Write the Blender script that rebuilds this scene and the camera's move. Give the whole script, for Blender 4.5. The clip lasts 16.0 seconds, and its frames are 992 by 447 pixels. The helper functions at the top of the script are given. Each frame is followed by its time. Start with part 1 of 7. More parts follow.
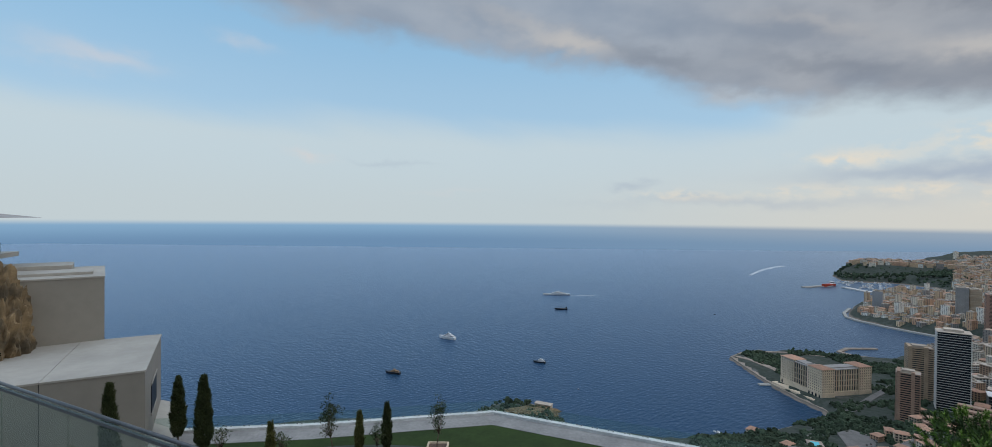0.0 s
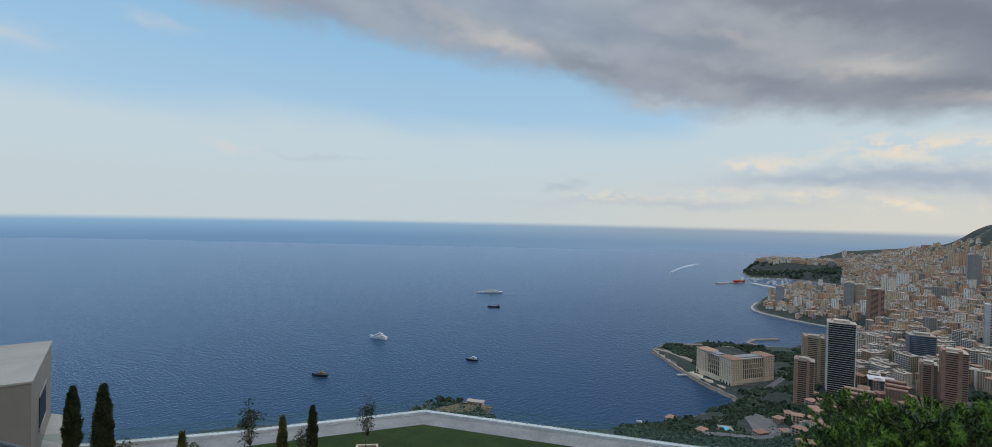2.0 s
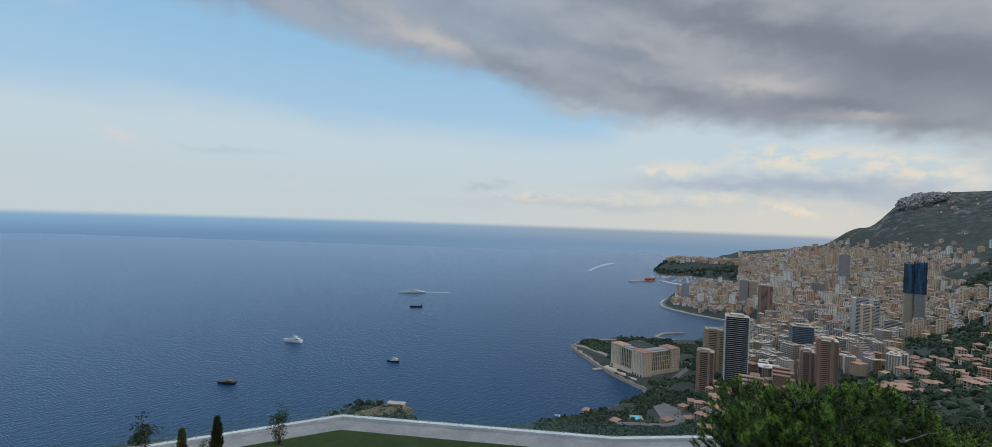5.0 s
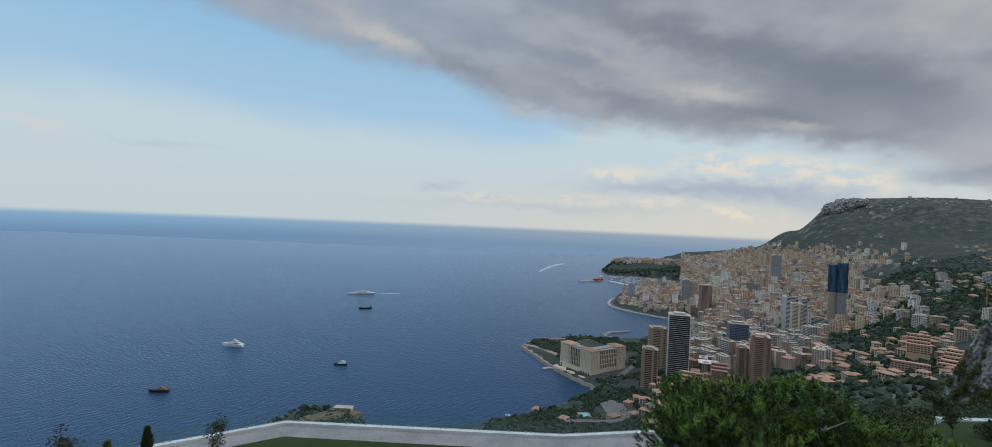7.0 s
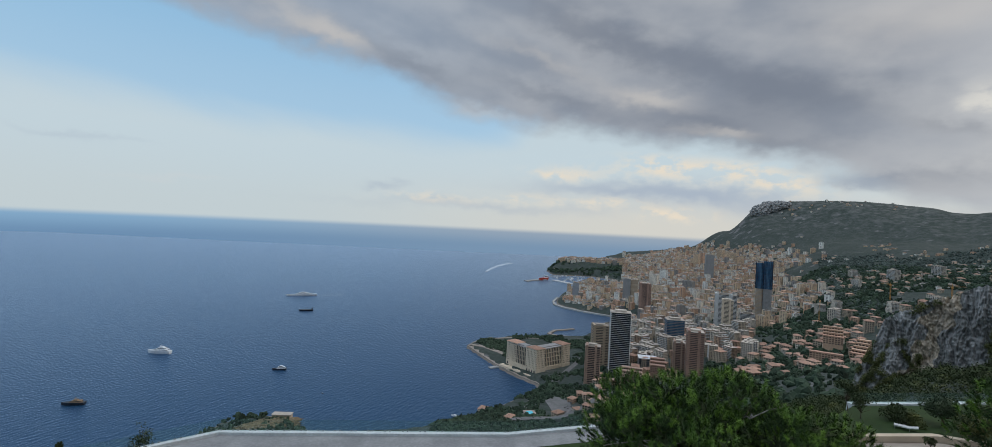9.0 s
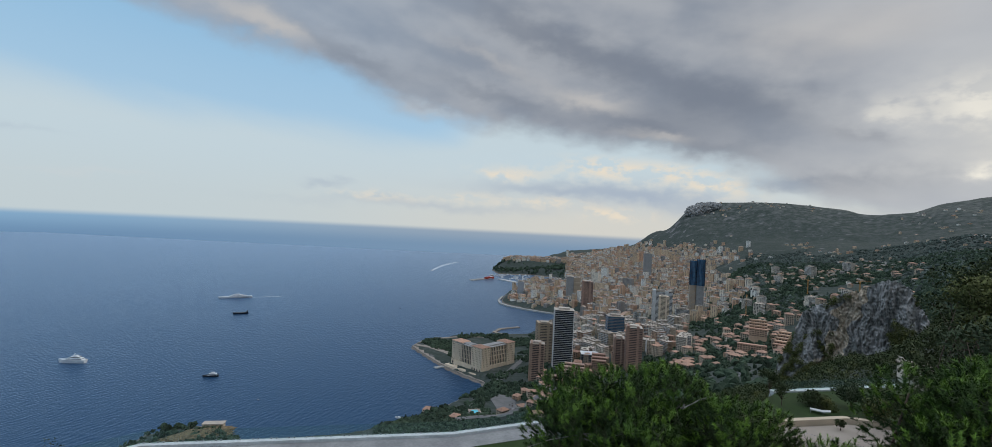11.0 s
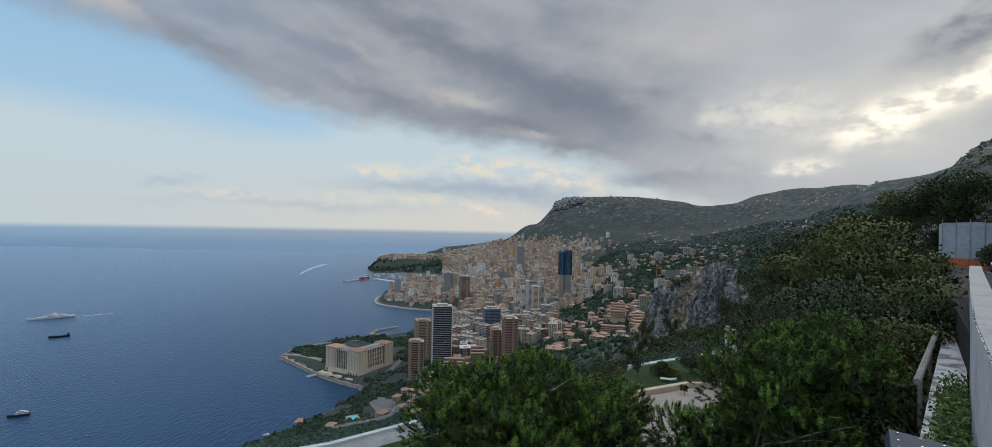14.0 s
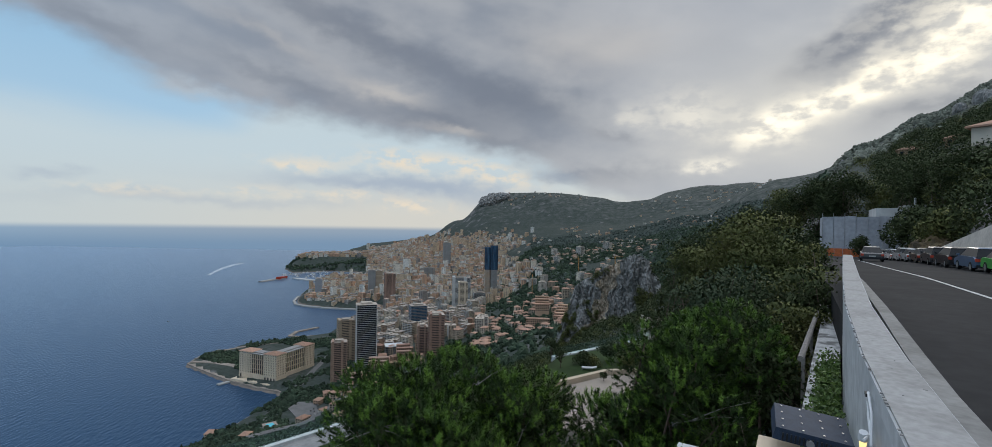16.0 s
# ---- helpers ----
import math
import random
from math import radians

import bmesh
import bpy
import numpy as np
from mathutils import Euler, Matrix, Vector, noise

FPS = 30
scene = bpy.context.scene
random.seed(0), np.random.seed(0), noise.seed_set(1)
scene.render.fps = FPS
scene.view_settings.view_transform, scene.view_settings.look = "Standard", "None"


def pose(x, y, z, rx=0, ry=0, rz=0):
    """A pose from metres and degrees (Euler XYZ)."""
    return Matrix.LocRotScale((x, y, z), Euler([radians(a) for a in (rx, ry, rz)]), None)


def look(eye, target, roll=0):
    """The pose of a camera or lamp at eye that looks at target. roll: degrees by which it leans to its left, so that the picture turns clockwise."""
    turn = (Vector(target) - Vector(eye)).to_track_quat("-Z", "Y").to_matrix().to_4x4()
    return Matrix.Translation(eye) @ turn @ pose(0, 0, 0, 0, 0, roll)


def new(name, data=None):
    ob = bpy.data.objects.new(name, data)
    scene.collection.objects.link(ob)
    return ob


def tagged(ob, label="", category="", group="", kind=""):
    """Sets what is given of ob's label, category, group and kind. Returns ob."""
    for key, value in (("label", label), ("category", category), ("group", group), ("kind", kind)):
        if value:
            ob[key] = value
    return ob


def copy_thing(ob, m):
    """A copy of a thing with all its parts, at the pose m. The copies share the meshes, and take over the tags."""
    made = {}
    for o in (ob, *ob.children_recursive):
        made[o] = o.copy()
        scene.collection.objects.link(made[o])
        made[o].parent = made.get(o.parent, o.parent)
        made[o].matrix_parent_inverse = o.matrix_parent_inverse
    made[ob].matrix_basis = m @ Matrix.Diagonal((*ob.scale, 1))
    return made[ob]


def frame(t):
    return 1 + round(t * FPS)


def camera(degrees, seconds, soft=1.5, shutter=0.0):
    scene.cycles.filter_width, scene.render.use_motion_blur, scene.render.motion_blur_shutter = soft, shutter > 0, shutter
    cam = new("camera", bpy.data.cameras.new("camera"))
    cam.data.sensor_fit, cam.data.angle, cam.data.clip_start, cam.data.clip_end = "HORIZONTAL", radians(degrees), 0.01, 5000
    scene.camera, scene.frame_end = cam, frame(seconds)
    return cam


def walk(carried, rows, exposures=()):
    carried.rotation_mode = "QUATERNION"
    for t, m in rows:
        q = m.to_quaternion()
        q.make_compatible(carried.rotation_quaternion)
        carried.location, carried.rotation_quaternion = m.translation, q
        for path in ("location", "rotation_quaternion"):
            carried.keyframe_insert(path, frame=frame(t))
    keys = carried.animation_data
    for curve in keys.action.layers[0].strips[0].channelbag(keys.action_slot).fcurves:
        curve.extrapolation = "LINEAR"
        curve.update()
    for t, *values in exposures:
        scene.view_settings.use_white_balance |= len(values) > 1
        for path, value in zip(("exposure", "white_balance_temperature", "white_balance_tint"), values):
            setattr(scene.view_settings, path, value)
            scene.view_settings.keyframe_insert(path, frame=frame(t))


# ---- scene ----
# ---- camera ----
# A phone held out over the road wall and turned from the open sea towards the road; it swings on a short arm.
EYE, ARM = 300.0, 0.3
cam = camera(90.77, 16.0, soft=0.8)
# seconds, yaw, pitch, roll
TURNS = [
    (0.0, -0.00, -0.59, -0.57),
    (0.5, -2.06, -0.70, -0.79),
    (1.0, -4.26, -0.71, -0.97),
    (1.5, -6.39, -0.67, -1.09),
    (2.0, -7.74, -0.68, -1.23),
    (2.5, -9.35, -0.72, -1.38),
    (3.0, -11.44, -0.67, -1.53),
    (3.5, -12.83, -0.64, -1.63),
    (4.0, -13.89, -0.61, -1.74),
    (6.5, -20.97, -0.31, -2.33),
    (7.0, -22.23, -0.23, -2.47),
    (7.5, -24.09, -0.13, -2.49),
    (8.0, -25.74, -0.08, -2.53),
    (8.5, -27.05, -0.02, -2.66),
    (9.0, -28.44, 0.03, -2.71),
    (11.5, -36.57, 0.34, -2.63),
    (12.0, -38.38, 0.45, -2.20),
    (12.5, -40.09, 0.55, -1.78),
    (13.0, -42.15, 0.59, -1.49),
    (13.5, -45.19, 0.49, -1.34),
    (14.0, -49.22, 0.38, -1.27),
    (14.5, -52.73, 0.31, -1.24),
    (15.0, -54.14, 0.31, -1.16),
    (15.5, -55.48, 0.19, -1.08),
    (16.0, -57.84, 0.05, -0.93),
]
walk(cam, [(t, pose(-ARM * math.sin(radians(yaw)), ARM * (math.cos(radians(yaw)) - 1), EYE, 90 + pitch, roll, yaw))
           for t, yaw, pitch, roll in TURNS])

# ---- world and sun ----
SUN_AZ, SUN_EL = 97.0, 17.0
world = bpy.data.worlds.new("cloudy_sky")
scene.world = world
world.use_nodes = True
WN, WL = world.node_tree.nodes, world.node_tree.links
WN.clear()


def wmath(op, a, b=None, c=None, clamp=False):
    n = WN.new("ShaderNodeMath")
    n.operation, n.use_clamp = op, clamp
    for i, v in enumerate((a, b, c)):
        if v is None:
            continue
        if isinstance(v, (int, float)):
            n.inputs[i].default_value = v
        else:
            WL.new(v, n.inputs[i])
    return n.outputs[0]


def wstep(v, lo, hi):
    n = WN.new("ShaderNodeMapRange")
    n.interpolation_type = "SMOOTHSTEP"
    WL.new(v, n.inputs[0])
    n.inputs[1].default_value, n.inputs[2].default_value = lo, hi
    return n.outputs[0]


def wmix(fac, a, b):
    n = WN.new("ShaderNodeMix")
    n.data_type = "RGBA"
    for i, v in ((0, fac), (6, a), (7, b)):
        if isinstance(v, (int, float)):
            n.inputs[i].default_value = v
        elif isinstance(v, tuple):
            n.inputs[i].default_value = (*v, 1)
        else:
            WL.new(v, n.inputs[i])
    return n.outputs[2]


def wnoise(vec, scale, detail=5.0, rough=0.55, stretch=(1, 1, 1)):
    m = WN.new("ShaderNodeMapping")
    m.inputs["Scale"].default_value = stretch
    WL.new(vec, m.inputs[0])
    n = WN.new("ShaderNodeTexNoise")
    n.inputs["Scale"].default_value, n.inputs["Detail"].default_value, n.inputs["Roughness"].default_value = scale, detail, rough
    WL.new(m.outputs[0], n.inputs["Vector"])
    return n.outputs["Fac"]


def wline(v, pairs):
    """A smooth function of v through (v, value) pairs."""
    n = WN.new("ShaderNodeFloatCurve")
    lo, hi = pairs[0][0], pairs[-1][0]
    m = WN.new("ShaderNodeMapRange")
    WL.new(v, m.inputs[0])
    m.inputs[1].default_value, m.inputs[2].default_value = lo, hi
    pts = n.mapping.curves[0].points
    while len(pts) < len(pairs):
        pts.new(0.5, 0.5)
    for p, (a, b) in zip(pts, pairs):
        p.location = ((a - lo) / (hi - lo), b)
    n.mapping.update()
    WL.new(m.outputs[0], n.inputs["Value"])
    return n.outputs[0]


coord = WN.new("ShaderNodeTexCoord").outputs["Generated"]
xyz = WN.new("ShaderNodeSeparateXYZ")
WL.new(coord, xyz.inputs[0])
DX, DY, DZ = xyz.outputs
azimuth = wmath("MULTIPLY", wmath("ARCTAN2", DX, DY), 57.2958)
elevation = wmath("MULTIPLY", wmath("ARCSINE", DZ), 57.2958)
sky = WN.new("ShaderNodeTexSky")
sky.sky_type, sky.sun_disc = "NISHITA", False
sky.sun_elevation, sky.sun_rotation = radians(SUN_EL), radians(SUN_AZ)
sky_scaled = WN.new("ShaderNodeVectorMath")
sky_scaled.operation = "SCALE"
sky_scaled.inputs["Scale"].default_value = 0.10
WL.new(sky.outputs[0], sky_scaled.inputs[0])
def wexp(v):
    return wmath("POWER", 2.71828, v)


def wvec(x, y):
    n = WN.new("ShaderNodeCombineXYZ")
    WL.new(x, n.inputs[0])
    WL.new(y, n.inputs[1])
    return n.outputs[0]


# streaks of cloud fall towards the hills; rounder puffs lie over them
across = wmath("MULTIPLY_ADD", azimuth, 0.24, elevation)
streak = wnoise(wvec(wmath("MULTIPLY", azimuth, 0.055), wmath("MULTIPLY", across, 0.19)), 1.0, 3.5, 0.42)
puffs = wvec(wmath("MULTIPLY", azimuth, 0.10), wmath("MULTIPLY", elevation, 0.17))
billow = wnoise(puffs, 1.5, 5.0, 0.46)
crisp = wnoise(puffs, 4.2, 6.0, 0.52)
shift = wmath("SUBTRACT", billow, 0.5)
az_soft = wmath("MULTIPLY_ADD", shift, 9.0, wmath("MULTIPLY_ADD", wmath("SUBTRACT", crisp, 0.5), 3.4, azimuth))
el_soft = wmath("MULTIPLY_ADD", wmath("SUBTRACT", streak, 0.5), 3.4, wmath("MULTIPLY_ADD", wmath("SUBTRACT", crisp, 0.5), 1.7, elevation))


def spots(rows):
    """How much of a cloud lies in a direction: soft ellipses (azimuth, elevation, half width, half height, fall, weight)."""
    out = None
    for ca, ce, wa, we, fall, weight in rows:
        dx = wmath("SUBTRACT", az_soft, ca)
        dy = wmath("MULTIPLY_ADD", dx, fall, wmath("SUBTRACT", el_soft, ce))
        ex = wmath("POWER", wmath("ABSOLUTE", wmath("DIVIDE", dx, wa)), 2.0)
        ey = wmath("POWER", wmath("ABSOLUTE", wmath("DIVIDE", dy, we)), 2.0)
        one = wmath("MULTIPLY", wexp(wmath("MULTIPLY", wmath("ADD", ex, ey), -1.0)), weight)
        out = one if out is None else wmath("ADD", out, one)
    return wmath("MINIMUM", out, 1.0)


blue = wmix(0.85, sky_scaled.outputs[0], wmix(wstep(elevation, 9.0, 24.0), (0.38, 0.60, 0.81), (0.24, 0.51, 0.79)))
veil_top = wmath("MULTIPLY", wline(azimuth, [(-180, 0.30), (-50, 0.26), (-30, 0.245), (-12, 0.25), (0, 0.237), (14, 0.225), (26, 0.23), (36, 0.36), (60, 0.8), (180, 0.9)]), 40.0)
veil_edge = wmath("SUBTRACT", wmath("MULTIPLY_ADD", wmath("SUBTRACT", streak, 0.5), 4.0, elevation), veil_top)
veil = wmath("SUBTRACT", 1.0, wstep(veil_edge, -1.6, 2.6))
veil_low = wmix(wstep(azimuth, 0.0, 50.0), (0.55, 0.62, 0.64), (0.66, 0.64, 0.58))
veil_color = wmix(wstep(elevation, 0.0, 8.0), veil_low, (0.55, 0.65, 0.70))
base_sky = wmix(wmath("MULTIPLY_ADD", veil, 0.84, 0.10), blue, veil_color)
# low cumulus over the horizon: blue-grey undersides, warm tops
grey_low = spots([(41, 4.2, 9, 0.9, 0.02, 0.8), (52, 4.0, 7, 1.2, 0.0, 0.8), (58, 2.7, 5, 1.1, 0.0, 0.5), (15.5, 3.5, 2.2, 0.4, 0.0, 0.5), (28, 1.9, 14, 0.5, 0.0, 0.4), (-12, 6.4, 3, 0.3, 0.1, 0.3)])
base_sky = wmix(wmath("MULTIPLY", grey_low, 0.85), base_sky, (0.37, 0.44, 0.54))
warm_low = spots([(36, 6.2, 3.6, 0.8, 0.0, 0.9), (46.5, 6.6, 4.2, 1.0, 0.0, 1.0), (54, 6.6, 5, 1.1, 0.0, 0.9), (48.5, 1.8, 4.2, 0.7, 0.0, 1.0), (41, 2.8, 5, 0.5, 0.0, 0.7), (60, 5.6, 3.6, 1.3, 0.0, 0.9), (31, 3.2, 4, 0.5, 0.0, 0.6), (21, 2.4, 5, 0.5, 0.0, 0.5)])
warm_low = wmath("MULTIPLY", warm_low, wstep(crisp, 0.40, 0.60))
base_sky = wmix(wmath("MULTIPLY", warm_low, 0.9), base_sky, (0.82, 0.72, 0.58))
# small warm clouds, alone over the open sea
lone = spots([(-39.5, 14.0, 4.0, 0.9, 0.0, 0.9), (-27.5, 17.5, 2.0, 0.6, 0.0, 0.5), (-20.7, 7.0, 2.4, 0.45, 0.08, 0.9), (-5.0, 3.0, 4, 0.3, 0.0, 0.2)])
base_sky = wmix(wmath("MULTIPLY", lone, 0.5), base_sky, (0.70, 0.64, 0.62))
# the great grey bank: its lower edge falls from high over the sea to the hills
edge = wmath("MULTIPLY", wline(azimuth, [(-180, 0.66), (-60, 0.60), (-30, 0.54), (-18, 0.495), (-3, 0.465), (5, 0.43), (11.5, 0.41), (19, 0.355), (27, 0.305), (36, 0.27), (47, 0.235), (59, 0.205), (64, 0.17), (70, 0.09), (80, 0.03), (110, 0.0), (180, 0.4)]), 40.0)
above = wmath("SUBTRACT", wmath("MULTIPLY_ADD", shift, 3.2, el_soft), edge)
bank = wstep(above, -1.2, 2.0)
grey = wmix(wstep(wmath("MULTIPLY_ADD", billow, 0.4, wmath("MULTIPLY", streak, 0.6)), 0.38, 0.62), (0.255, 0.290, 0.350), (0.375, 0.400, 0.440))
grey = wmix(wmath("MULTIPLY", wmath("SUBTRACT", 1.0, wstep(azimuth, 8.0, 40.0)), 0.40), grey, (0.30, 0.40, 0.53))
grey = wmix(wmath("MULTIPLY", wstep(azimuth, 60.0, 80.0), 0.55), grey, (0.535, 0.56, 0.60))
dark = spots([(19, 17.4, 7, 1.3, 0.25, 0.6), (50.5, 12.3, 8, 1.5, 0.12, 0.9), (61, 14.0, 8, 2.4, 0.12, 0.9), (49, 18.0, 9, 2.2, 0.36, 0.75), (38, 21.9, 8, 1.6, 0.36, 0.6), (34, 14.9, 7, 0.9, 0.3, 0.5), (57, 9.8, 6, 0.9, 0.1, 0.6)])
grey = wmix(wmath("MULTIPLY", dark, 0.85), grey, (0.178, 0.207, 0.262))
light = spots([(44.1, 14.7, 4.2, 0.95, 0.12, 0.9), (52.3, 11.1, 3.0, 0.6, 0.1, 0.7), (8.6, 19.3, 4.6, 1.2, 0.2, 0.9), (70.7, 19.5, 9, 3.0, 0.0, 0.7), (27, 12.7, 3.4, 0.6, 0.2, 0.6), (1, 22, 6, 1.2, 0.2, 0.4), (33, 18.6, 6, 0.9, 0.3, 0.4)])
grey = wmix(wmath("MULTIPLY", light, 0.8), grey, (0.55, 0.53, 0.51))
# thin places in front of the sun
halo = spots([(86, 10.5, 14, 6.0, -0.1, 0.95), (100, 16, 12, 5, -0.2, 0.8)])
grey = wmix(wmath("MULTIPLY", halo, 0.75), grey, (0.66, 0.65, 0.61))
thin = spots([(79.2, 12.2, 3.6, 1.8, 0.0, 0.34), (82.3, 6.4, 2.4, 0.8, 0.0, 0.7), (87.3, 10.8, 4.0, 1.5, -0.25, 0.9), (92, 12.2, 4, 1.5, -0.35, 0.9), (96.2, 14.0, 3.2, 1.3, -0.3, 1.5), (101, 15.6, 5, 1.6, -0.3, 1.0), (73.6, 12.6, 1.5, 0.9, 0.0, 0.22), (106, 19, 8, 3, 0.0, 1.0)])
grey = wmix(wmath("MULTIPLY", thin, wmath("MULTIPLY_ADD", wstep(crisp, 0.36, 0.60), 0.85, 0.15)), grey, (1.25, 1.16, 0.95))
# darker clouds that hang over the bright places and over the far ridge
hang = spots([(97.0, 18.8, 5.2, 2.6, -0.5, 1.1), (92.0, 16.6, 3.4, 1.6, -0.3, 0.8), (66, 6.0, 2.8, 0.7, 0.0, 0.9), (72.5, 6.0, 4.6, 1.1, 0.0, 0.5), (70, 10.3, 2.6, 1.0, 0.3, 0.5), (99, 11.3, 3.5, 1.3, -0.45, 0.7)])
grey = wmix(wmath("MULTIPLY", hang, wmath("MULTIPLY_ADD", wstep(crisp, 0.35, 0.62), -0.35, 0.95)), grey, (0.255, 0.275, 0.315))
total = wmix(bank, base_sky, grey)
hang_low = wmath("MULTIPLY", spots([(66, 6.0, 2.8, 0.7, 0.0, 0.9)]), 0.8)
total = wmix(hang_low, total, (0.30, 0.35, 0.43))
# a clouded sky is about three times as bright overhead as low down
overhead = WN.new("ShaderNodeVectorMath")
overhead.operation = "SCALE"
WL.new(total, overhead.inputs[0])
WL.new(wmath("ADD", wmath("MULTIPLY", wstep(elevation, 27.0, 62.0), 2.3), 1.0), overhead.inputs["Scale"])
total = overhead.outputs[0]
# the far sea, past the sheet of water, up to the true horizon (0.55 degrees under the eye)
# haze is painted in: paler towards the horizon, greyer to the right
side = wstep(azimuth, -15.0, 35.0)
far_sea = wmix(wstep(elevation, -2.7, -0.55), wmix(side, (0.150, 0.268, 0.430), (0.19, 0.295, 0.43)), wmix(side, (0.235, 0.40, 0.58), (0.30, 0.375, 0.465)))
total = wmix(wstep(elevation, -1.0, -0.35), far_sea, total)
bg = WN.new("ShaderNodeBackground")
bg.inputs["Strength"].default_value = 1.0
WL.new(total, bg.inputs[0])
wout = WN.new("ShaderNodeOutputWorld")
WL.new(bg.outputs[0], wout.inputs[0])

sun_data = bpy.data.lights.new("sun", "SUN")
sun_data.energy, sun_data.angle, sun_data.color = 0.6, radians(24), (1.0, 0.94, 0.85)
sun = new("sun", sun_data)
sun_way = Vector((math.sin(radians(SUN_AZ)) * math.cos(radians(SUN_EL)), math.cos(radians(SUN_AZ)) * math.cos(radians(SUN_EL)), math.sin(radians(SUN_EL))))
sun.matrix_world = look(sun_way * 100 + Vector((0, 0, 300)), (0, 0, 300))


# ---- materials ----
def material(name, color, color2=None, scale=1.0, rough=0.8, metal=0.0, bump=0.0, bump_scale=None, vary=0.0, detail=5.0, spec=0.3,
             lo=0.35, hi=0.65, stretch=(1, 1, 1), island=False, grime=0.12):
    """Two colours mixed by noise, a second finer grain, a bump, and a change of tone from object to object."""
    mat = bpy.data.materials.new(name)
    mat.use_nodes = True
    nt = mat.node_tree
    n, l = nt.nodes, nt.links
    p = n["Principled BSDF"]
    tc = n.new("ShaderNodeTexCoord")
    mp = n.new("ShaderNodeMapping")
    mp.inputs["Scale"].default_value = stretch
    l.new(tc.outputs["Object"], mp.inputs[0])
    no = n.new("ShaderNodeTexNoise")
    no.inputs["Scale"].default_value, no.inputs["Detail"].default_value = scale, detail
    l.new(mp.outputs[0], no.inputs["Vector"])
    ramp = n.new("ShaderNodeMapRange")
    ramp.inputs[1].default_value, ramp.inputs[2].default_value = lo, hi
    l.new(no.outputs["Fac"], ramp.inputs[0])
    mix = n.new("ShaderNodeMix")
    mix.data_type = "RGBA"
    c2 = color2 or tuple(c * 0.75 for c in color)
    mix.inputs[6].default_value, mix.inputs[7].default_value = (*color, 1), (*c2, 1)
    l.new(ramp.outputs[0], mix.inputs[0])
    g = n.new("ShaderNodeTexNoise")
    g.inputs["Scale"].default_value, g.inputs["Detail"].default_value = scale * 7.3, 3.0
    l.new(mp.outputs[0], g.inputs["Vector"])
    gm = n.new("ShaderNodeMapRange")
    gm.inputs[1].default_value, gm.inputs[2].default_value, gm.inputs[3].default_value, gm.inputs[4].default_value = 0.3, 0.7, 1 - grime, 1 + grime
    l.new(g.outputs["Fac"], gm.inputs[0])
    out = n.new("ShaderNodeVectorMath")
    out.operation = "SCALE"
    l.new(mix.outputs[2], out.inputs[0])
    l.new(gm.outputs[0], out.inputs["Scale"])
    last = out.outputs[0]
    if vary:
        if island:
            rnd = n.new("ShaderNodeNewGeometry").outputs["Random Per Island"]
        else:
            rnd = n.new("ShaderNodeObjectInfo").outputs["Random"]
        vm = n.new("ShaderNodeMapRange")
        vm.inputs[3].default_value, vm.inputs[4].default_value = 1 - vary, 1 + vary
        l.new(rnd, vm.inputs[0])
        sc = n.new("ShaderNodeVectorMath")
        sc.operation = "SCALE"
        l.new(last, sc.inputs[0])
        l.new(vm.outputs[0], sc.inputs["Scale"])
        last = sc.outputs[0]
    l.new(last, p.inputs["Base Color"])
    p.inputs["Roughness"].default_value, p.inputs["Metallic"].default_value = rough, metal
    p.inputs["Specular IOR Level"].default_value = spec
    if bump:
        b = n.new("ShaderNodeBump")
        b.inputs["Strength"].default_value, b.inputs["Distance"].default_value = min(1.0, bump), bump
        bn = n.new("ShaderNodeTexNoise")
        bn.inputs["Scale"].default_value, bn.inputs["Detail"].default_value = bump_scale or scale * 4, 6.0
        l.new(mp.outputs[0], bn.inputs["Vector"])
        l.new(bn.outputs["Fac"], b.inputs["Height"])
        l.new(b.outputs[0], p.inputs["Normal"])
    return mat


def glass_material(name, color, rough=0.05, alpha=0.25):
    mat = bpy.data.materials.new(name)
    mat.use_nodes = True
    n, l = mat.node_tree.nodes, mat.node_tree.links
    p = n["Principled BSDF"]
    p.inputs["Base Color"].default_value = (*color, 1)
    p.inputs["Roughness"].default_value = rough
    clear = n.new("ShaderNodeBsdfTransparent")
    clear.inputs[0].default_value = (0.90, 0.96, 0.94, 1)
    mx = n.new("ShaderNodeMixShader")
    mx.inputs[0].default_value = alpha
    l.new(clear.outputs[0], mx.inputs[1])
    l.new(p.outputs[0], mx.inputs[2])
    l.new(mx.outputs[0], n["Material Output"].inputs[0])
    return mat


M = {}
M["white_paint"] = material("white_paint", (0.66, 0.67, 0.68), (0.46, 0.47, 0.48), 1.6, 0.75, bump=0.006, bump_scale=30, lo=0.45, hi=0.75)
M["concrete"] = material("concrete", (0.42, 0.41, 0.39), (0.30, 0.29, 0.27), 0.6, 0.85, bump=0.01, bump_scale=12)
M["asphalt"] = material("asphalt", (0.035, 0.035, 0.036), (0.027, 0.027, 0.028), 0.5, 0.95, spec=0.1, bump=0.01, bump_scale=60)
M["grass"] = material("grass", (0.026, 0.050, 0.010), (0.017, 0.034, 0.007), 0.4, 0.95, bump=0.05, bump_scale=9)
M["path"] = material("path", (0.27, 0.27, 0.265), (0.20, 0.20, 0.20), 0.5, 0.9, stretch=(1, 1, 1))
M["coping"] = material("coping", (0.58, 0.60, 0.60), (0.48, 0.50, 0.50), 0.7, 0.7)
M["bark"] = material("bark", (0.14, 0.10, 0.075), (0.07, 0.05, 0.04), 6, 0.95, bump=0.03, bump_scale=25)
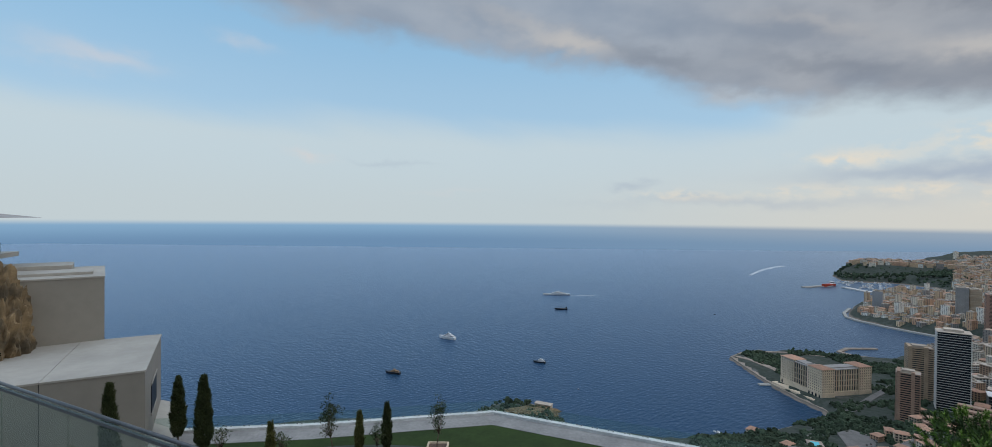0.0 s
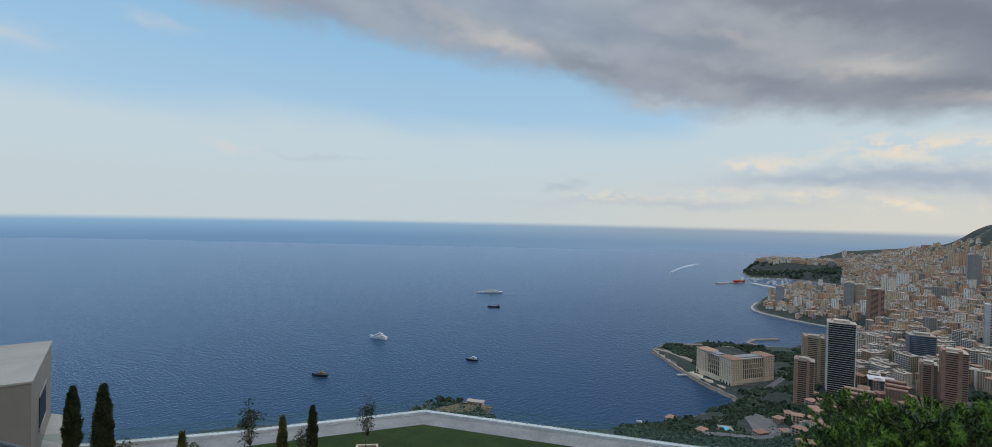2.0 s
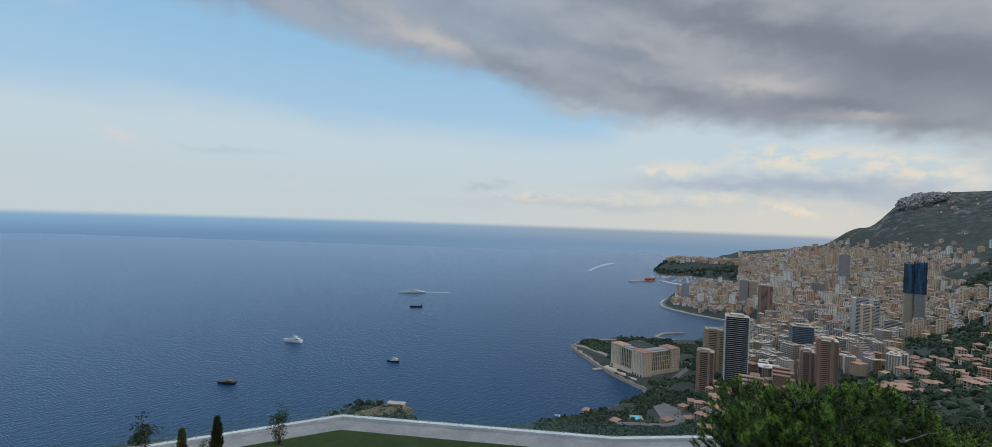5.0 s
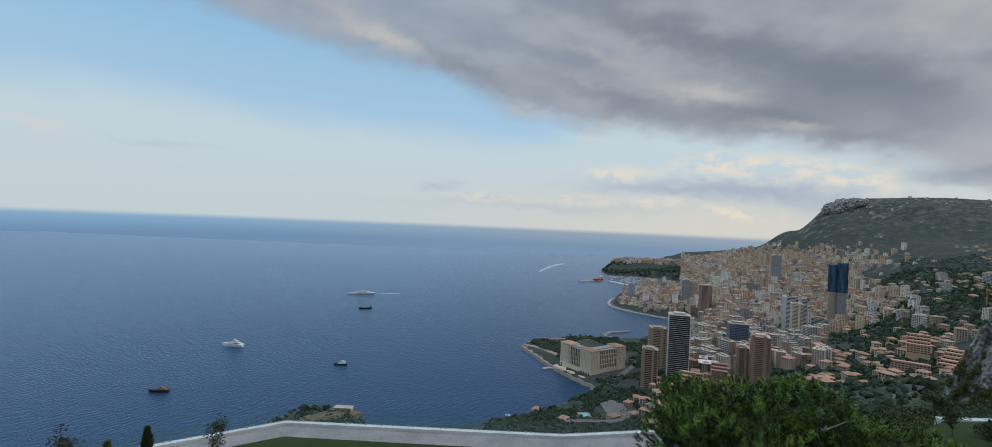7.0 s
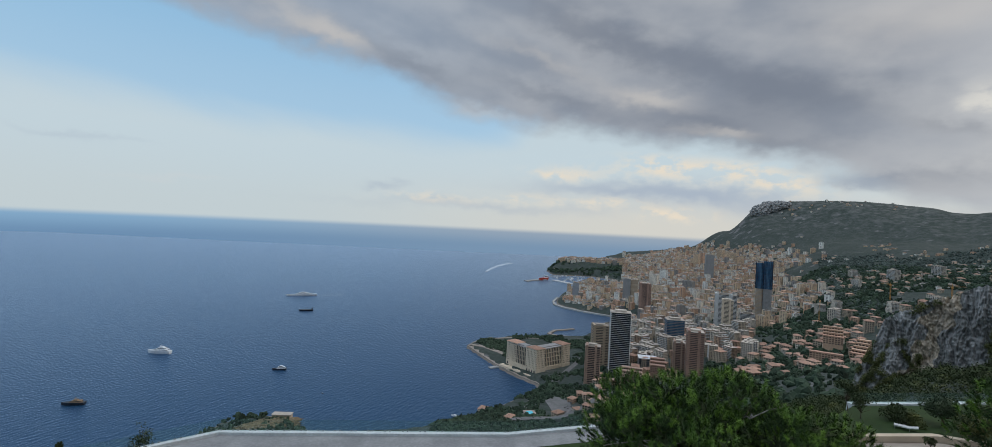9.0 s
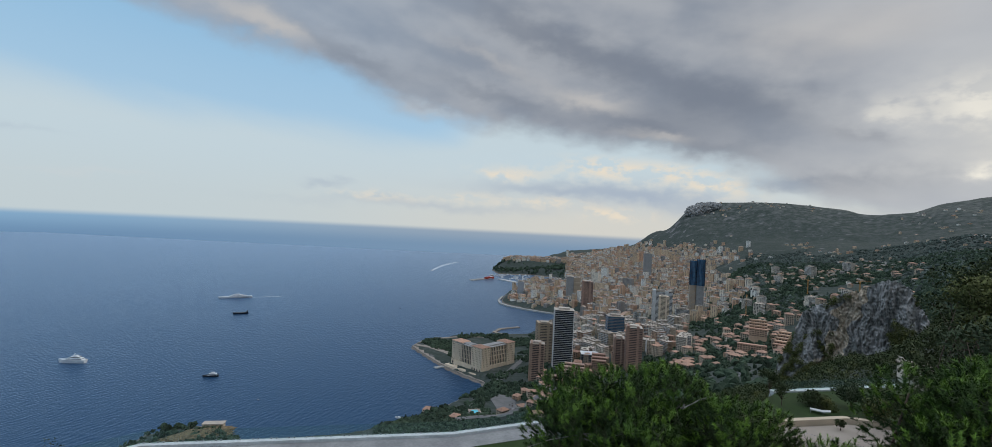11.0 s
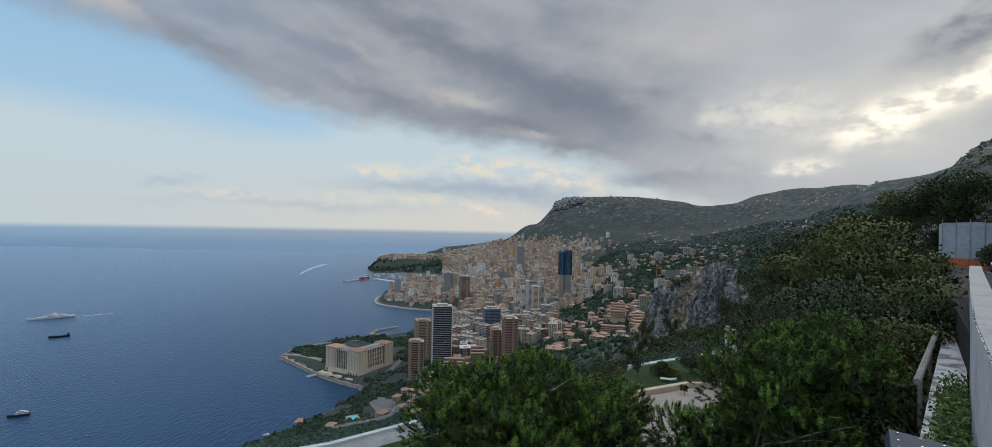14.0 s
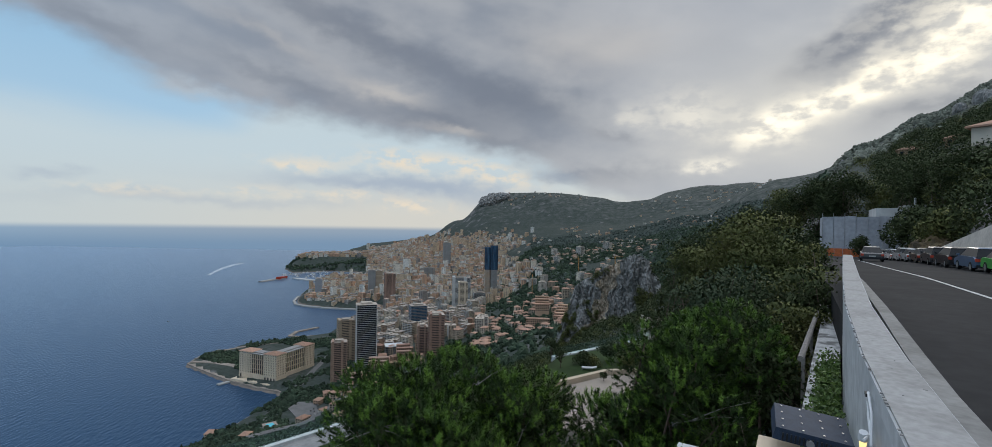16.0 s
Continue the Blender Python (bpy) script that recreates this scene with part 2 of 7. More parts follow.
M["pine"] = material("pine", (0.022, 0.046, 0.010), (0.048, 0.090, 0.016), 1.9, 0.65, lo=0.42, hi=0.62, vary=0.25, island=True, spec=0.2)
M["pine_shoot"] = material("pine_shoot", (0.075, 0.148, 0.020), (0.145, 0.255, 0.030), 1.3, 0.6, lo=0.40, hi=0.62, vary=0.2, island=True, spec=0.25)
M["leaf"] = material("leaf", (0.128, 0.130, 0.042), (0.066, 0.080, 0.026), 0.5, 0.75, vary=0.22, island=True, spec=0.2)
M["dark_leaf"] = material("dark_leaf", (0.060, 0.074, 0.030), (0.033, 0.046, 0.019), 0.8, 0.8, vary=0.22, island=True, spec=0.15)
M["olive_leaf"] = material("olive_leaf", (0.075, 0.095, 0.050), (0.04, 0.06, 0.03), 0.8, 0.8, vary=0.22, island=True, spec=0.2)
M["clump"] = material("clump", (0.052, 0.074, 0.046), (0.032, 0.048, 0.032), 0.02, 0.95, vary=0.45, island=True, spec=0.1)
# the clump greens again, paled and greyed to paint distance haze on far hills
M["hazed_wood"] = material("hazed_wood", (0.098, 0.116, 0.100), (0.058, 0.074, 0.064), 0.02, 0.95, vary=0.35, island=True, spec=0.1)
M["scrub"] = material("scrub", (0.20, 0.205, 0.165), (0.115, 0.125, 0.098), 0.03, 0.95, vary=0.4, island=True, spec=0.1)
M["rock"] = material("rock", (0.36, 0.34, 0.32), (0.17, 0.165, 0.16), 0.09, 0.95, bump=0.8, bump_scale=0.6, lo=0.4, hi=0.6)
M["ochre_rock"] = material("ochre_rock", (0.25, 0.18, 0.10), (0.08, 0.065, 0.045), 0.6, 0.95, bump=0.25, bump_scale=1.6)
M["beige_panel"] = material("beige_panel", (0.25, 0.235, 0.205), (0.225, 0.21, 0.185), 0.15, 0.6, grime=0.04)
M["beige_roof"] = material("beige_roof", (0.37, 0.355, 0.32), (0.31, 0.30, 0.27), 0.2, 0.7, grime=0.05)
M["stone_cream"] = material("stone_cream", (0.66, 0.54, 0.40), (0.57, 0.46, 0.34), 0.06, 0.85, vary=0.12)
M["tile_orange"] = material("tile_orange", (0.44, 0.255, 0.175), (0.33, 0.205, 0.15), 0.25, 0.9, vary=0.25, bump=0.05, bump_scale=3)
M["dark_glass"] = material("dark_glass", (0.014, 0.018, 0.024), (0.026, 0.031, 0.038), 0.1, 0.5, spec=0.12)
M["car_glass"] = material("car_glass", (0.014, 0.016, 0.018), None, 5, 0.3, spec=0.2)
# dark blue glass; its lighter upright streaks are reflections put into the colour
M["blue_glass"] = material("blue_glass", (0.018, 0.055, 0.11), (0.07, 0.15, 0.24), 0.05, 0.2, spec=0.5, stretch=(3, 3, 0.4))
M["slab_white"] = material("slab_white", (0.55, 0.55, 0.54), (0.46, 0.46, 0.45), 0.1, 0.8)
M["slab_grey"] = material("slab_grey", (0.30, 0.29, 0.28), None, 0.1, 0.8)
M["brown_wall"] = material("brown_wall", (0.37, 0.255, 0.195), (0.30, 0.20, 0.15), 0.06, 0.85)
M["tan_wall"] = material("tan_wall", (0.44, 0.33, 0.235), (0.36, 0.27, 0.19), 0.06, 0.85)
M["brick_red"] = material("brick_red", (0.36, 0.225, 0.17), (0.29, 0.18, 0.135), 0.06, 0.85)
M["grey_wall"] = material("grey_wall", (0.34, 0.33, 0.32), (0.27, 0.265, 0.26), 0.06, 0.85)
M["cream_wall"] = material("cream_wall", (0.52, 0.43, 0.33), (0.44, 0.36, 0.27), 0.05, 0.85, vary=0.28)
M["peach_wall"] = material("peach_wall", (0.50, 0.33, 0.23), (0.42, 0.28, 0.19), 0.05, 0.85, vary=0.22)
M["white_wall"] = material("white_wall", (0.64, 0.57, 0.48), (0.54, 0.48, 0.40), 0.05, 0.8, vary=0.22)
M["flat_roof"] = material("flat_roof", (0.42, 0.36, 0.30), (0.31, 0.27, 0.23), 0.1, 0.9, vary=0.3)
M["hull_white"] = material("hull_white", (0.75, 0.76, 0.77), None, 0.5, 0.35, grime=0.03)
M["hull_dark"] = material("hull_dark", (0.03, 0.035, 0.045), None, 0.5, 0.4)
M["deck_wood"] = material("deck_wood", (0.30, 0.20, 0.12), None, 1.0, 0.7)
M["red_paint"] = material("red_paint", (0.50, 0.06, 0.03), None, 0.1, 0.6)
M["pool_water"] = material("pool_water", (0.08, 0.50, 0.62), (0.10, 0.56, 0.68), 0.5, 0.1, spec=0.5)
M["sand"] = material("sand", (0.33, 0.28, 0.23), (0.24, 0.20, 0.17), 0.05, 0.95)
M["orange_net"] = material("orange_net", (0.60, 0.17, 0.06), (0.45, 0.12, 0.05), 3, 0.8)
M["scaffold_sheet"] = material("scaffold_sheet", (0.40, 0.41, 0.44), (0.32, 0.33, 0.36), 0.35, 0.8, bump=0.05, bump_scale=1.0)
M["steel"] = material("steel", (0.40, 0.41, 0.42), None, 3, 0.35, metal=0.8)
M["black_plastic"] = material("black_plastic", (0.018, 0.020, 0.024), None, 10, 0.5)
M["rubber"] = material("rubber", (0.015, 0.015, 0.016), None, 10, 0.8)
M["glass"] = glass_material("glass", (0.30, 0.42, 0.42), 0.03, 0.06)
M["rail_glass"] = glass_material("rail_glass", (0.22, 0.27, 0.25), 0.03, 0.16)
M["panel_blue"] = material("panel_blue", (0.030, 0.046, 0.075), (0.024, 0.037, 0.06), 20, 0.6, spec=0.12)


# ---- building tools ----
class Soup:
    """Vertices and faces gathered for one mesh."""

    def __init__(self):
        self.v, self.f = [], []

    def add(self, verts, faces, m=None):
        k = len(self.v)
        if m is not None:
            verts = [tuple(m @ Vector(p)) for p in verts]
        self.v.extend(verts)
        self.f.extend(tuple(i + k for i in f) for f in faces)
        return self

    def box(self, x0, y0, z0, x1, y1, z1, m=None):
        v = [(x0, y0, z0), (x1, y0, z0), (x1, y1, z0), (x0, y1, z0), (x0, y0, z1), (x1, y0, z1), (x1, y1, z1), (x0, y1, z1)]
        return self.add(v, [(3, 2, 1, 0), (4, 5, 6, 7), (0, 1, 5, 4), (1, 2, 6, 5), (2, 3, 7, 6), (3, 0, 4, 7)], m)

    def prism(self, outline, z0, z1, m=None):
        n = len(outline)
        area = sum(outline[i][0] * outline[(i + 1) % n][1] - outline[(i + 1) % n][0] * outline[i][1] for i in range(n))
        o = outline if area > 0 else outline[::-1]
        v = [(p[0], p[1], z0) for p in o] + [(p[0], p[1], z1) for p in o]
        return self.add(v, [tuple(range(n))[::-1], tuple(range(n, 2 * n))] + [(i, (i + 1) % n, n + (i + 1) % n, n + i) for i in range(n)], m)

    def tube(self, pts, radii, sides=8):
        """A tapered tube along points."""
        k = len(self.v)
        pts = [Vector(p) for p in pts]
        for i, p in enumerate(pts):
            d = (pts[min(i + 1, len(pts) - 1)] - pts[max(i - 1, 0)]).normalized()
            a = d.orthogonal().normalized()
            b = d.cross(a)
            for j in range(sides):
                w = 2 * math.pi * j / sides
                self.v.append(tuple(p + (a * math.cos(w) + b * math.sin(w)) * radii[i]))
        for i in range(len(pts) - 1):
            for j in range(sides):
                j2 = (j + 1) % sides
                self.f.append((k + i * sides + j, k + i * sides + j2, k + (i + 1) * sides + j2, k + (i + 1) * sides + j))
        self.f.append(tuple(k + j for j in range(sides))[::-1])
        self.f.append(tuple(k + (len(pts) - 1) * sides + j for j in range(sides)))
        return self

    def mesh(self, name, mat, smooth=False):
        me = bpy.data.meshes.new(name)
        me.from_pydata([tuple(p) for p in self.v], [], self.f)
        me.materials.append(mat)
        if smooth:
            me.polygons.foreach_set("use_smooth", [True] * len(me.polygons))
        me.update()
        return me


def part(name, soup, mat, parent=None, label="", smooth=False):
    """One mesh object, under a thing or a part."""
    me = soup if isinstance(soup, bpy.types.Mesh) else soup.mesh(name, mat, smooth)
    ob = new(name, me)
    ob.parent = parent
    if label:
        ob["label"] = label
    return ob


def thing(name, m, label, category, group="", kind=""):
    ob = new(name)
    ob.empty_display_size = 0.5
    ob.matrix_world = m
    return tagged(ob, label, category, group, kind)


def bearing(az, d, z=0.0):
    return Vector((d * math.sin(radians(az)), d * math.cos(radians(az)), z))


# ---- land and sea ----
COAST = [(-6000, -2500), (-1500, 100), (-700, 450), (-300, 590), (-60, 680), (-14, 760), (10, 800), (60, 790), (86, 750), (110, 690), (200, 645),
         (325, 662), (372, 678), (410, 695), (441, 706), (466, 717), (500, 735), (519, 752), (516, 780), (509, 815), (504, 870), (504, 912), (508, 995), (511, 1068), (560, 1106), (615, 1128), (690, 1116),
         (760, 1085), (857, 1055), (960, 1110), (1080, 1150), (1185, 1205), (1160, 1300), (1125, 1380), (1107, 1510), (1150, 1590), (1300, 1760),
         (1500, 1936), (1620, 2060), (1800, 2010), (1980, 2090), (2030, 2250), (1960, 2390), (1850, 2440), (1770, 2500), (1894, 2753), (2150, 2960), (2450, 3000), (2700, 3080), (2950, 3350), (3150, 3500),
         (3700, 3700), (9000, 4200), (9000, -9000), (-6000, -9000)]
# cross-sections of the land, by bearing: (distance, height)
LAND = [
    (-180, [(0, 296.5), (15, 296.5), (40, 310), (900, 560), (4000, 700)]),
    (-75, [(0, 290), (60, 280), (300, 160), (650, 5), (900, 2)]),
    (-25, [(0, 289), (57, 278), (110, 235), (400, 110), (700, 5), (900, 3)]),
    (20, [(0, 288), (50, 278), (110, 235), (400, 100), (720, 6), (1200, 5)]),
    (36, [(0, 288), (50, 277), (110, 225), (420, 90), (760, 20), (960, 12), (1200, 6), (3200, 20), (3500, 30)]),
    (44, [(0, 288), (60, 272), (160, 215), (500, 110), (900, 33), (1300, 22), (1800, 35), (2500, 40), (3300, 60), (4000, 120), (4400, 100)]),
    (50, [(0, 288), (60, 272), (160, 225), (500, 120), (900, 46), (1300, 48), (1800, 70), (2600, 110), (3400, 160), (4000, 200), (4500, 150)]),
    (53.6, [(0, 288), (60, 272), (160, 230), (500, 135), (900, 62), (1400, 56), (2000, 95), (2800, 150), (3400, 215), (3800, 290), (4000, 330), (4600, 250)]),
    (57, [(0, 288), (60, 273), (160, 235), (500, 150), (900, 85), (1500, 62), (2200, 110), (2800, 165), (3300, 250), (3800, 400), (4000, 512), (4700, 520)]),
    (64, [(0, 289), (60, 276), (160, 250), (400, 190), (800, 128), (1300, 130), (1900, 180), (2300, 232), (2600, 215), (3300, 320), (4000, 540), (4700, 535)]),
    (72, [(0, 290), (60, 279), (160, 254), (300, 239), (420, 215), (900, 165), (1500, 180), (2200, 240), (2900, 290), (4000, 470), (4700, 530)]),
    (80, [(0, 292), (60, 283), (160, 270), (400, 262), (700, 235), (1200, 250), (2000, 290), (3000, 380), (4400, 610), (4800, 600)]),
    (88, [(0, 294), (60, 291), (160, 290), (500, 300), (1000, 335), (2000, 410), (3500, 605), (4500, 640)]),
    (95, [(0, 296), (40, 295.2), (115, 293.5), (130, 300), (150, 308), (250, 322), (600, 375), (1500, 500), (2500, 600), (4500, 640)]),
    (99, [(0, 296), (78, 294.8), (118, 296), (140, 306), (250, 330), (600, 400), (1400, 525), (2500, 620), (4500, 670)]),
    (104, [(0, 296), (58, 294.8), (72, 301), (95, 308), (300, 350), (700, 440), (1250, 560), (2500, 640), (4500, 700)]),
    (125, [(0, 296), (25, 295.3), (32, 303), (55, 309), (300, 390), (900, 560), (4000, 700)]),
    (180, [(0, 296.5), (15, 296.5), (40, 310), (900, 560), (4000, 700)]),
]
LAND_AZ = np.array([s[0] for s in LAND])


def coast_distance(x, y):
    """Metres inland of the coast (sea: minus)."""
    x, y = np.asarray(x, float), np.asarray(y, float)
    best, inside = np.full(x.shape, 1e18), np.zeros(x.shape, bool)
    for (ax, ay), (bx, by) in zip(COAST, COAST[1:] + COAST[:1]):
        dx, dy = bx - ax, by - ay
        t = np.clip(((x - ax) * dx + (y - ay) * dy) / (dx * dx + dy * dy), 0, 1)
        best = np.minimum(best, (x - ax - t * dx) ** 2 + (y - ay - t * dy) ** 2)
        if ay != by:
            inside ^= ((ay > y) != (by > y)) & (x < dx * (y - ay) / dy + ax)
    return np.where(inside, 1, -1) * np.sqrt(best)


def profile_height(x, y):
    x, y = np.asarray(x, float), np.asarray(y, float)
    az, d = np.degrees(np.arctan2(x, y)), np.hypot(x, y)
    rows = np.array([np.interp(d, *zip(*s[1])) for s in LAND])
    i = np.clip(np.searchsorted(LAND_AZ, az, side="right") - 1, 0, len(LAND) - 2)
    f = (az - LAND_AZ[i]) / (LAND_AZ[i + 1] - LAND_AZ[i])
    f = f * f * (3 - 2 * f)
    idx = np.indices(x.shape)
    return rows[(i, *idx)] * (1 - f) + rows[(i + 1, *idx)] * f


def smooth_noise(x, y, seed=0):
    """A cheap sum of turned sine waves for rolling ground."""
    r = np.random.RandomState(seed)
    out = 0
    for k in range(9):
        a, ph, w = r.uniform(0, 6.28), r.uniform(0, 6.28), 1.0 * 1.45 ** k
        out = out + np.sin((x * math.cos(a) + y * math.sin(a)) * w + ph + 0.7 * np.sin((x * math.sin(a) - y * math.cos(a)) * w * 0.6 + ph)) / w ** 0.85
    return out


def height(x, y):
    """The ground's height above the sea."""
    x, y = np.asarray(x, float), np.asarray(y, float)
    d = np.hypot(x, y)
    inland = coast_distance(x, y)
    z = profile_height(x, y)
    rough = np.clip((z - 60) / 250, 0.05, 1.3) * np.clip((d - 70) / 500, 0, 1) * np.clip(d / 2500, 0.35, 1)
    z = z + rough * 13 * smooth_noise(x / 260, y / 260)
    # the old town's rock
    u, v = (x - 2253) * 0.85 - (y - 2636) * 0.53, (x - 2253) * 0.53 + (y - 2636) * 0.85
    rock = np.clip(1.35 - np.hypot(u / 380, v / 150), 0, 0.35) / 0.35
    z = np.maximum(z, 76 * rock ** 0.5 * (rock > 0))
    flat = np.exp(-(np.hypot(x - 446, y - 590) / 50) ** 4)
    z = z * (1 - flat) + 30 * flat
    shore = np.where(inland > 0, 1.2 + inland * 0.85, np.maximum(inland * 0.4, -12))
    return np.minimum(z, shore)


def ground_at(x, y):
    return float(height(np.array([x]), np.array([y]))[0])


def build_ground():
    azs = np.concatenate([np.arange(-180, -60, 6.0), np.arange(-60, 18, 2.0), np.arange(18, 108, 0.33), np.arange(108, 180.1, 6.0)])
    ds = np.concatenate([[1.5], np.geomspace(6, 4850, 280)])
    A, D = np.meshgrid(np.radians(azs), ds, indexing="ij")
    X, Y = D * np.sin(A), D * np.cos(A)
    Z = height(X, Y)
    na, nd = A.shape
    v = np.stack([X, Y, Z], -1).reshape(-1, 3)
    i = np.arange(na - 1)[:, None] * nd + np.arange(nd - 1)[None, :]
    f = np.stack([i, i + 1, i + nd + 1, i + nd], -1).reshape(-1, 4)
    me = bpy.data.meshes.new("ground")
    me.from_pydata(v.tolist(), [], f.tolist())
    me.polygons.foreach_set("use_smooth", [True] * len(me.polygons))
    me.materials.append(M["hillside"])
    tagged(new("ground", me), "steep green and rocky coastal hillside falling to the sea", "ground", kind="structure")


def hillside_material():
    """Scrub and bare limestone: rock shows where the slope is steep. Its tones also carry distance haze."""
    mat = bpy.data.materials.new("hillside")
    mat.use_nodes = True
    n, l = mat.node_tree.nodes, mat.node_tree.links
    p = n["Principled BSDF"]
    tc = n.new("ShaderNodeTexCoord").outputs["Object"]

    def noise_node(scale, detail=6.0):
        k = n.new("ShaderNodeTexNoise")
        k.inputs["Scale"].default_value, k.inputs["Detail"].default_value = scale, detail
        l.new(tc, k.inputs["Vector"])
        return k.outputs["Fac"]

    def remap(v, lo, hi):
        k = n.new("ShaderNodeMapRange")
        k.inputs[1].default_value, k.inputs[2].default_value = lo, hi
        l.new(v, k.inputs[0])
        return k.outputs[0]

    def mixed(fac, a, b):
        k = n.new("ShaderNodeMix")
        k.data_type = "RGBA"
        l.new(fac, k.inputs[0])
        for i, c in ((6, a), (7, b)):
            if isinstance(c, tuple):
                k.inputs[i].default_value = (*c, 1)
            else:
                l.new(c, k.inputs[i])
        return k.outputs[2]

    # greyed greens: distance haze is put into the base colour
    green = mixed(remap(noise_node(0.012), 0.4, 0.6), (0.050, 0.062, 0.054), (0.070, 0.080, 0.072))
    green = mixed(remap(noise_node(0.11), 0.42, 0.62), green, (0.042, 0.054, 0.044))
    normal = n.new("ShaderNodeSeparateXYZ")
    geo = n.new("ShaderNodeNewGeometry")
    l.new(geo.outputs["Normal"], normal.inputs[0])
    steep = n.new("ShaderNodeMath")
    steep.operation = "SUBTRACT"
    l.new(noise_node(0.02), steep.inputs[0])
    half = n.new("ShaderNodeMath")
    half.operation = "MULTIPLY"
    half.inputs[1].default_value = 0.55
    l.new(normal.outputs[2], half.inputs[0])
    l.new(half.outputs[0], steep.inputs[1])
    color = mixed(remap(steep.outputs[0], 0.10, 0.20), green, (0.16, 0.155, 0.15))
    place = n.new("ShaderNodeSeparateXYZ")
    l.new(geo.outputs["Position"], place.inputs[0])
    # high ground pales over bare limestone, with distance haze put into its tone
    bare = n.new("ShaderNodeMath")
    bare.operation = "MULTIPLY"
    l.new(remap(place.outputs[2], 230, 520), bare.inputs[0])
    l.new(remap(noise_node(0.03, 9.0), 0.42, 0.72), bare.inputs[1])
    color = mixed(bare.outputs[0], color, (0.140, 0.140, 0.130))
    color = mixed(remap(place.outputs[2], 5.0, 2.5), color, (0.20, 0.17, 0.145))
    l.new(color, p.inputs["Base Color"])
    p.inputs["Roughness"].default_value = 0.95
    p.inputs["Specular IOR Level"].default_value = 0.1
    b = n.new("ShaderNodeBump")
    b.inputs["Strength"].default_value, b.inputs["Distance"].default_value = 0.9, 4.0
    l.new(noise_node(0.06, 9.0), b.inputs["Height"])
    l.new(b.outputs[0], p.inputs["Normal"])
    return mat


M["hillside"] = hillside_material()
build_ground()


def sea_material():
    mat = bpy.data.materials.new("sea")
    mat.use_nodes = True
    n, l = mat.node_tree.nodes, mat.node_tree.links
    body, shine, fresnel, both = n.new("ShaderNodeBsdfDiffuse"), n.new("ShaderNodeBsdfGlossy"), n.new("ShaderNodeFresnel"), n.new("ShaderNodeMixShader")
    tc = n.new("ShaderNodeTexCoord").outputs["Object"]
    mp = n.new("ShaderNodeMapping")
    mp.inputs["Scale"].default_value = (0.42, 1.0, 1.0)
    turned = n.new("ShaderNodeMapping")
    turned.inputs["Rotation"].default_value = (0, 0, radians(-38))
    l.new(tc, turned.inputs[0])
    l.new(turned.outputs[0], mp.inputs[0])

    def noise_node(scale, detail, vec):
        k = n.new("ShaderNodeTexNoise")
        k.inputs["Scale"].default_value, k.inputs["Detail"].default_value = scale, detail
        l.new(vec, k.inputs["Vector"])
        return k.outputs["Fac"]

    wide = noise_node(0.0016, 4.0, tc)
    mx = n.new("ShaderNodeMix")
    mx.data_type = "RGBA"
    mx.inputs[6].default_value, mx.inputs[7].default_value = (0.010, 0.041, 0.092, 1), (0.015, 0.053, 0.112, 1)
    l.new(wide, mx.inputs[0])
    l.new(mx.outputs[2], body.inputs[0])
    shine.inputs["Color"].default_value = (0.60, 0.725, 0.885, 1)
    shine.inputs["Roughness"].default_value = 0.28
    fresnel.inputs["IOR"].default_value = 1.33
    b1 = n.new("ShaderNodeBump")
    b1.inputs["Strength"].default_value, b1.inputs["Distance"].default_value = 1.0, 1.45
    l.new(noise_node(0.19, 5.0, mp.outputs[0]), b1.inputs["Height"])
    for k in (body, shine, fresnel):
        l.new(b1.outputs[0], k.inputs["Normal"])
    l.new(fresnel.outputs[0], both.inputs[0])
    l.new(body.outputs[0], both.inputs[1])
    l.new(shine.outputs[0], both.inputs[2])
    l.new(both.outputs[0], n["Material Output"].inputs[0])
    return mat


M["sea"] = sea_material()
water = Soup()
water.add([(6800 * math.cos(a * math.pi / 48), 6800 * math.sin(a * math.pi / 48), 0) for a in range(96)], [tuple(range(96))])
tagged(part("water", water, M["sea"]), "deep blue rippled open sea", "sea", kind="structure")

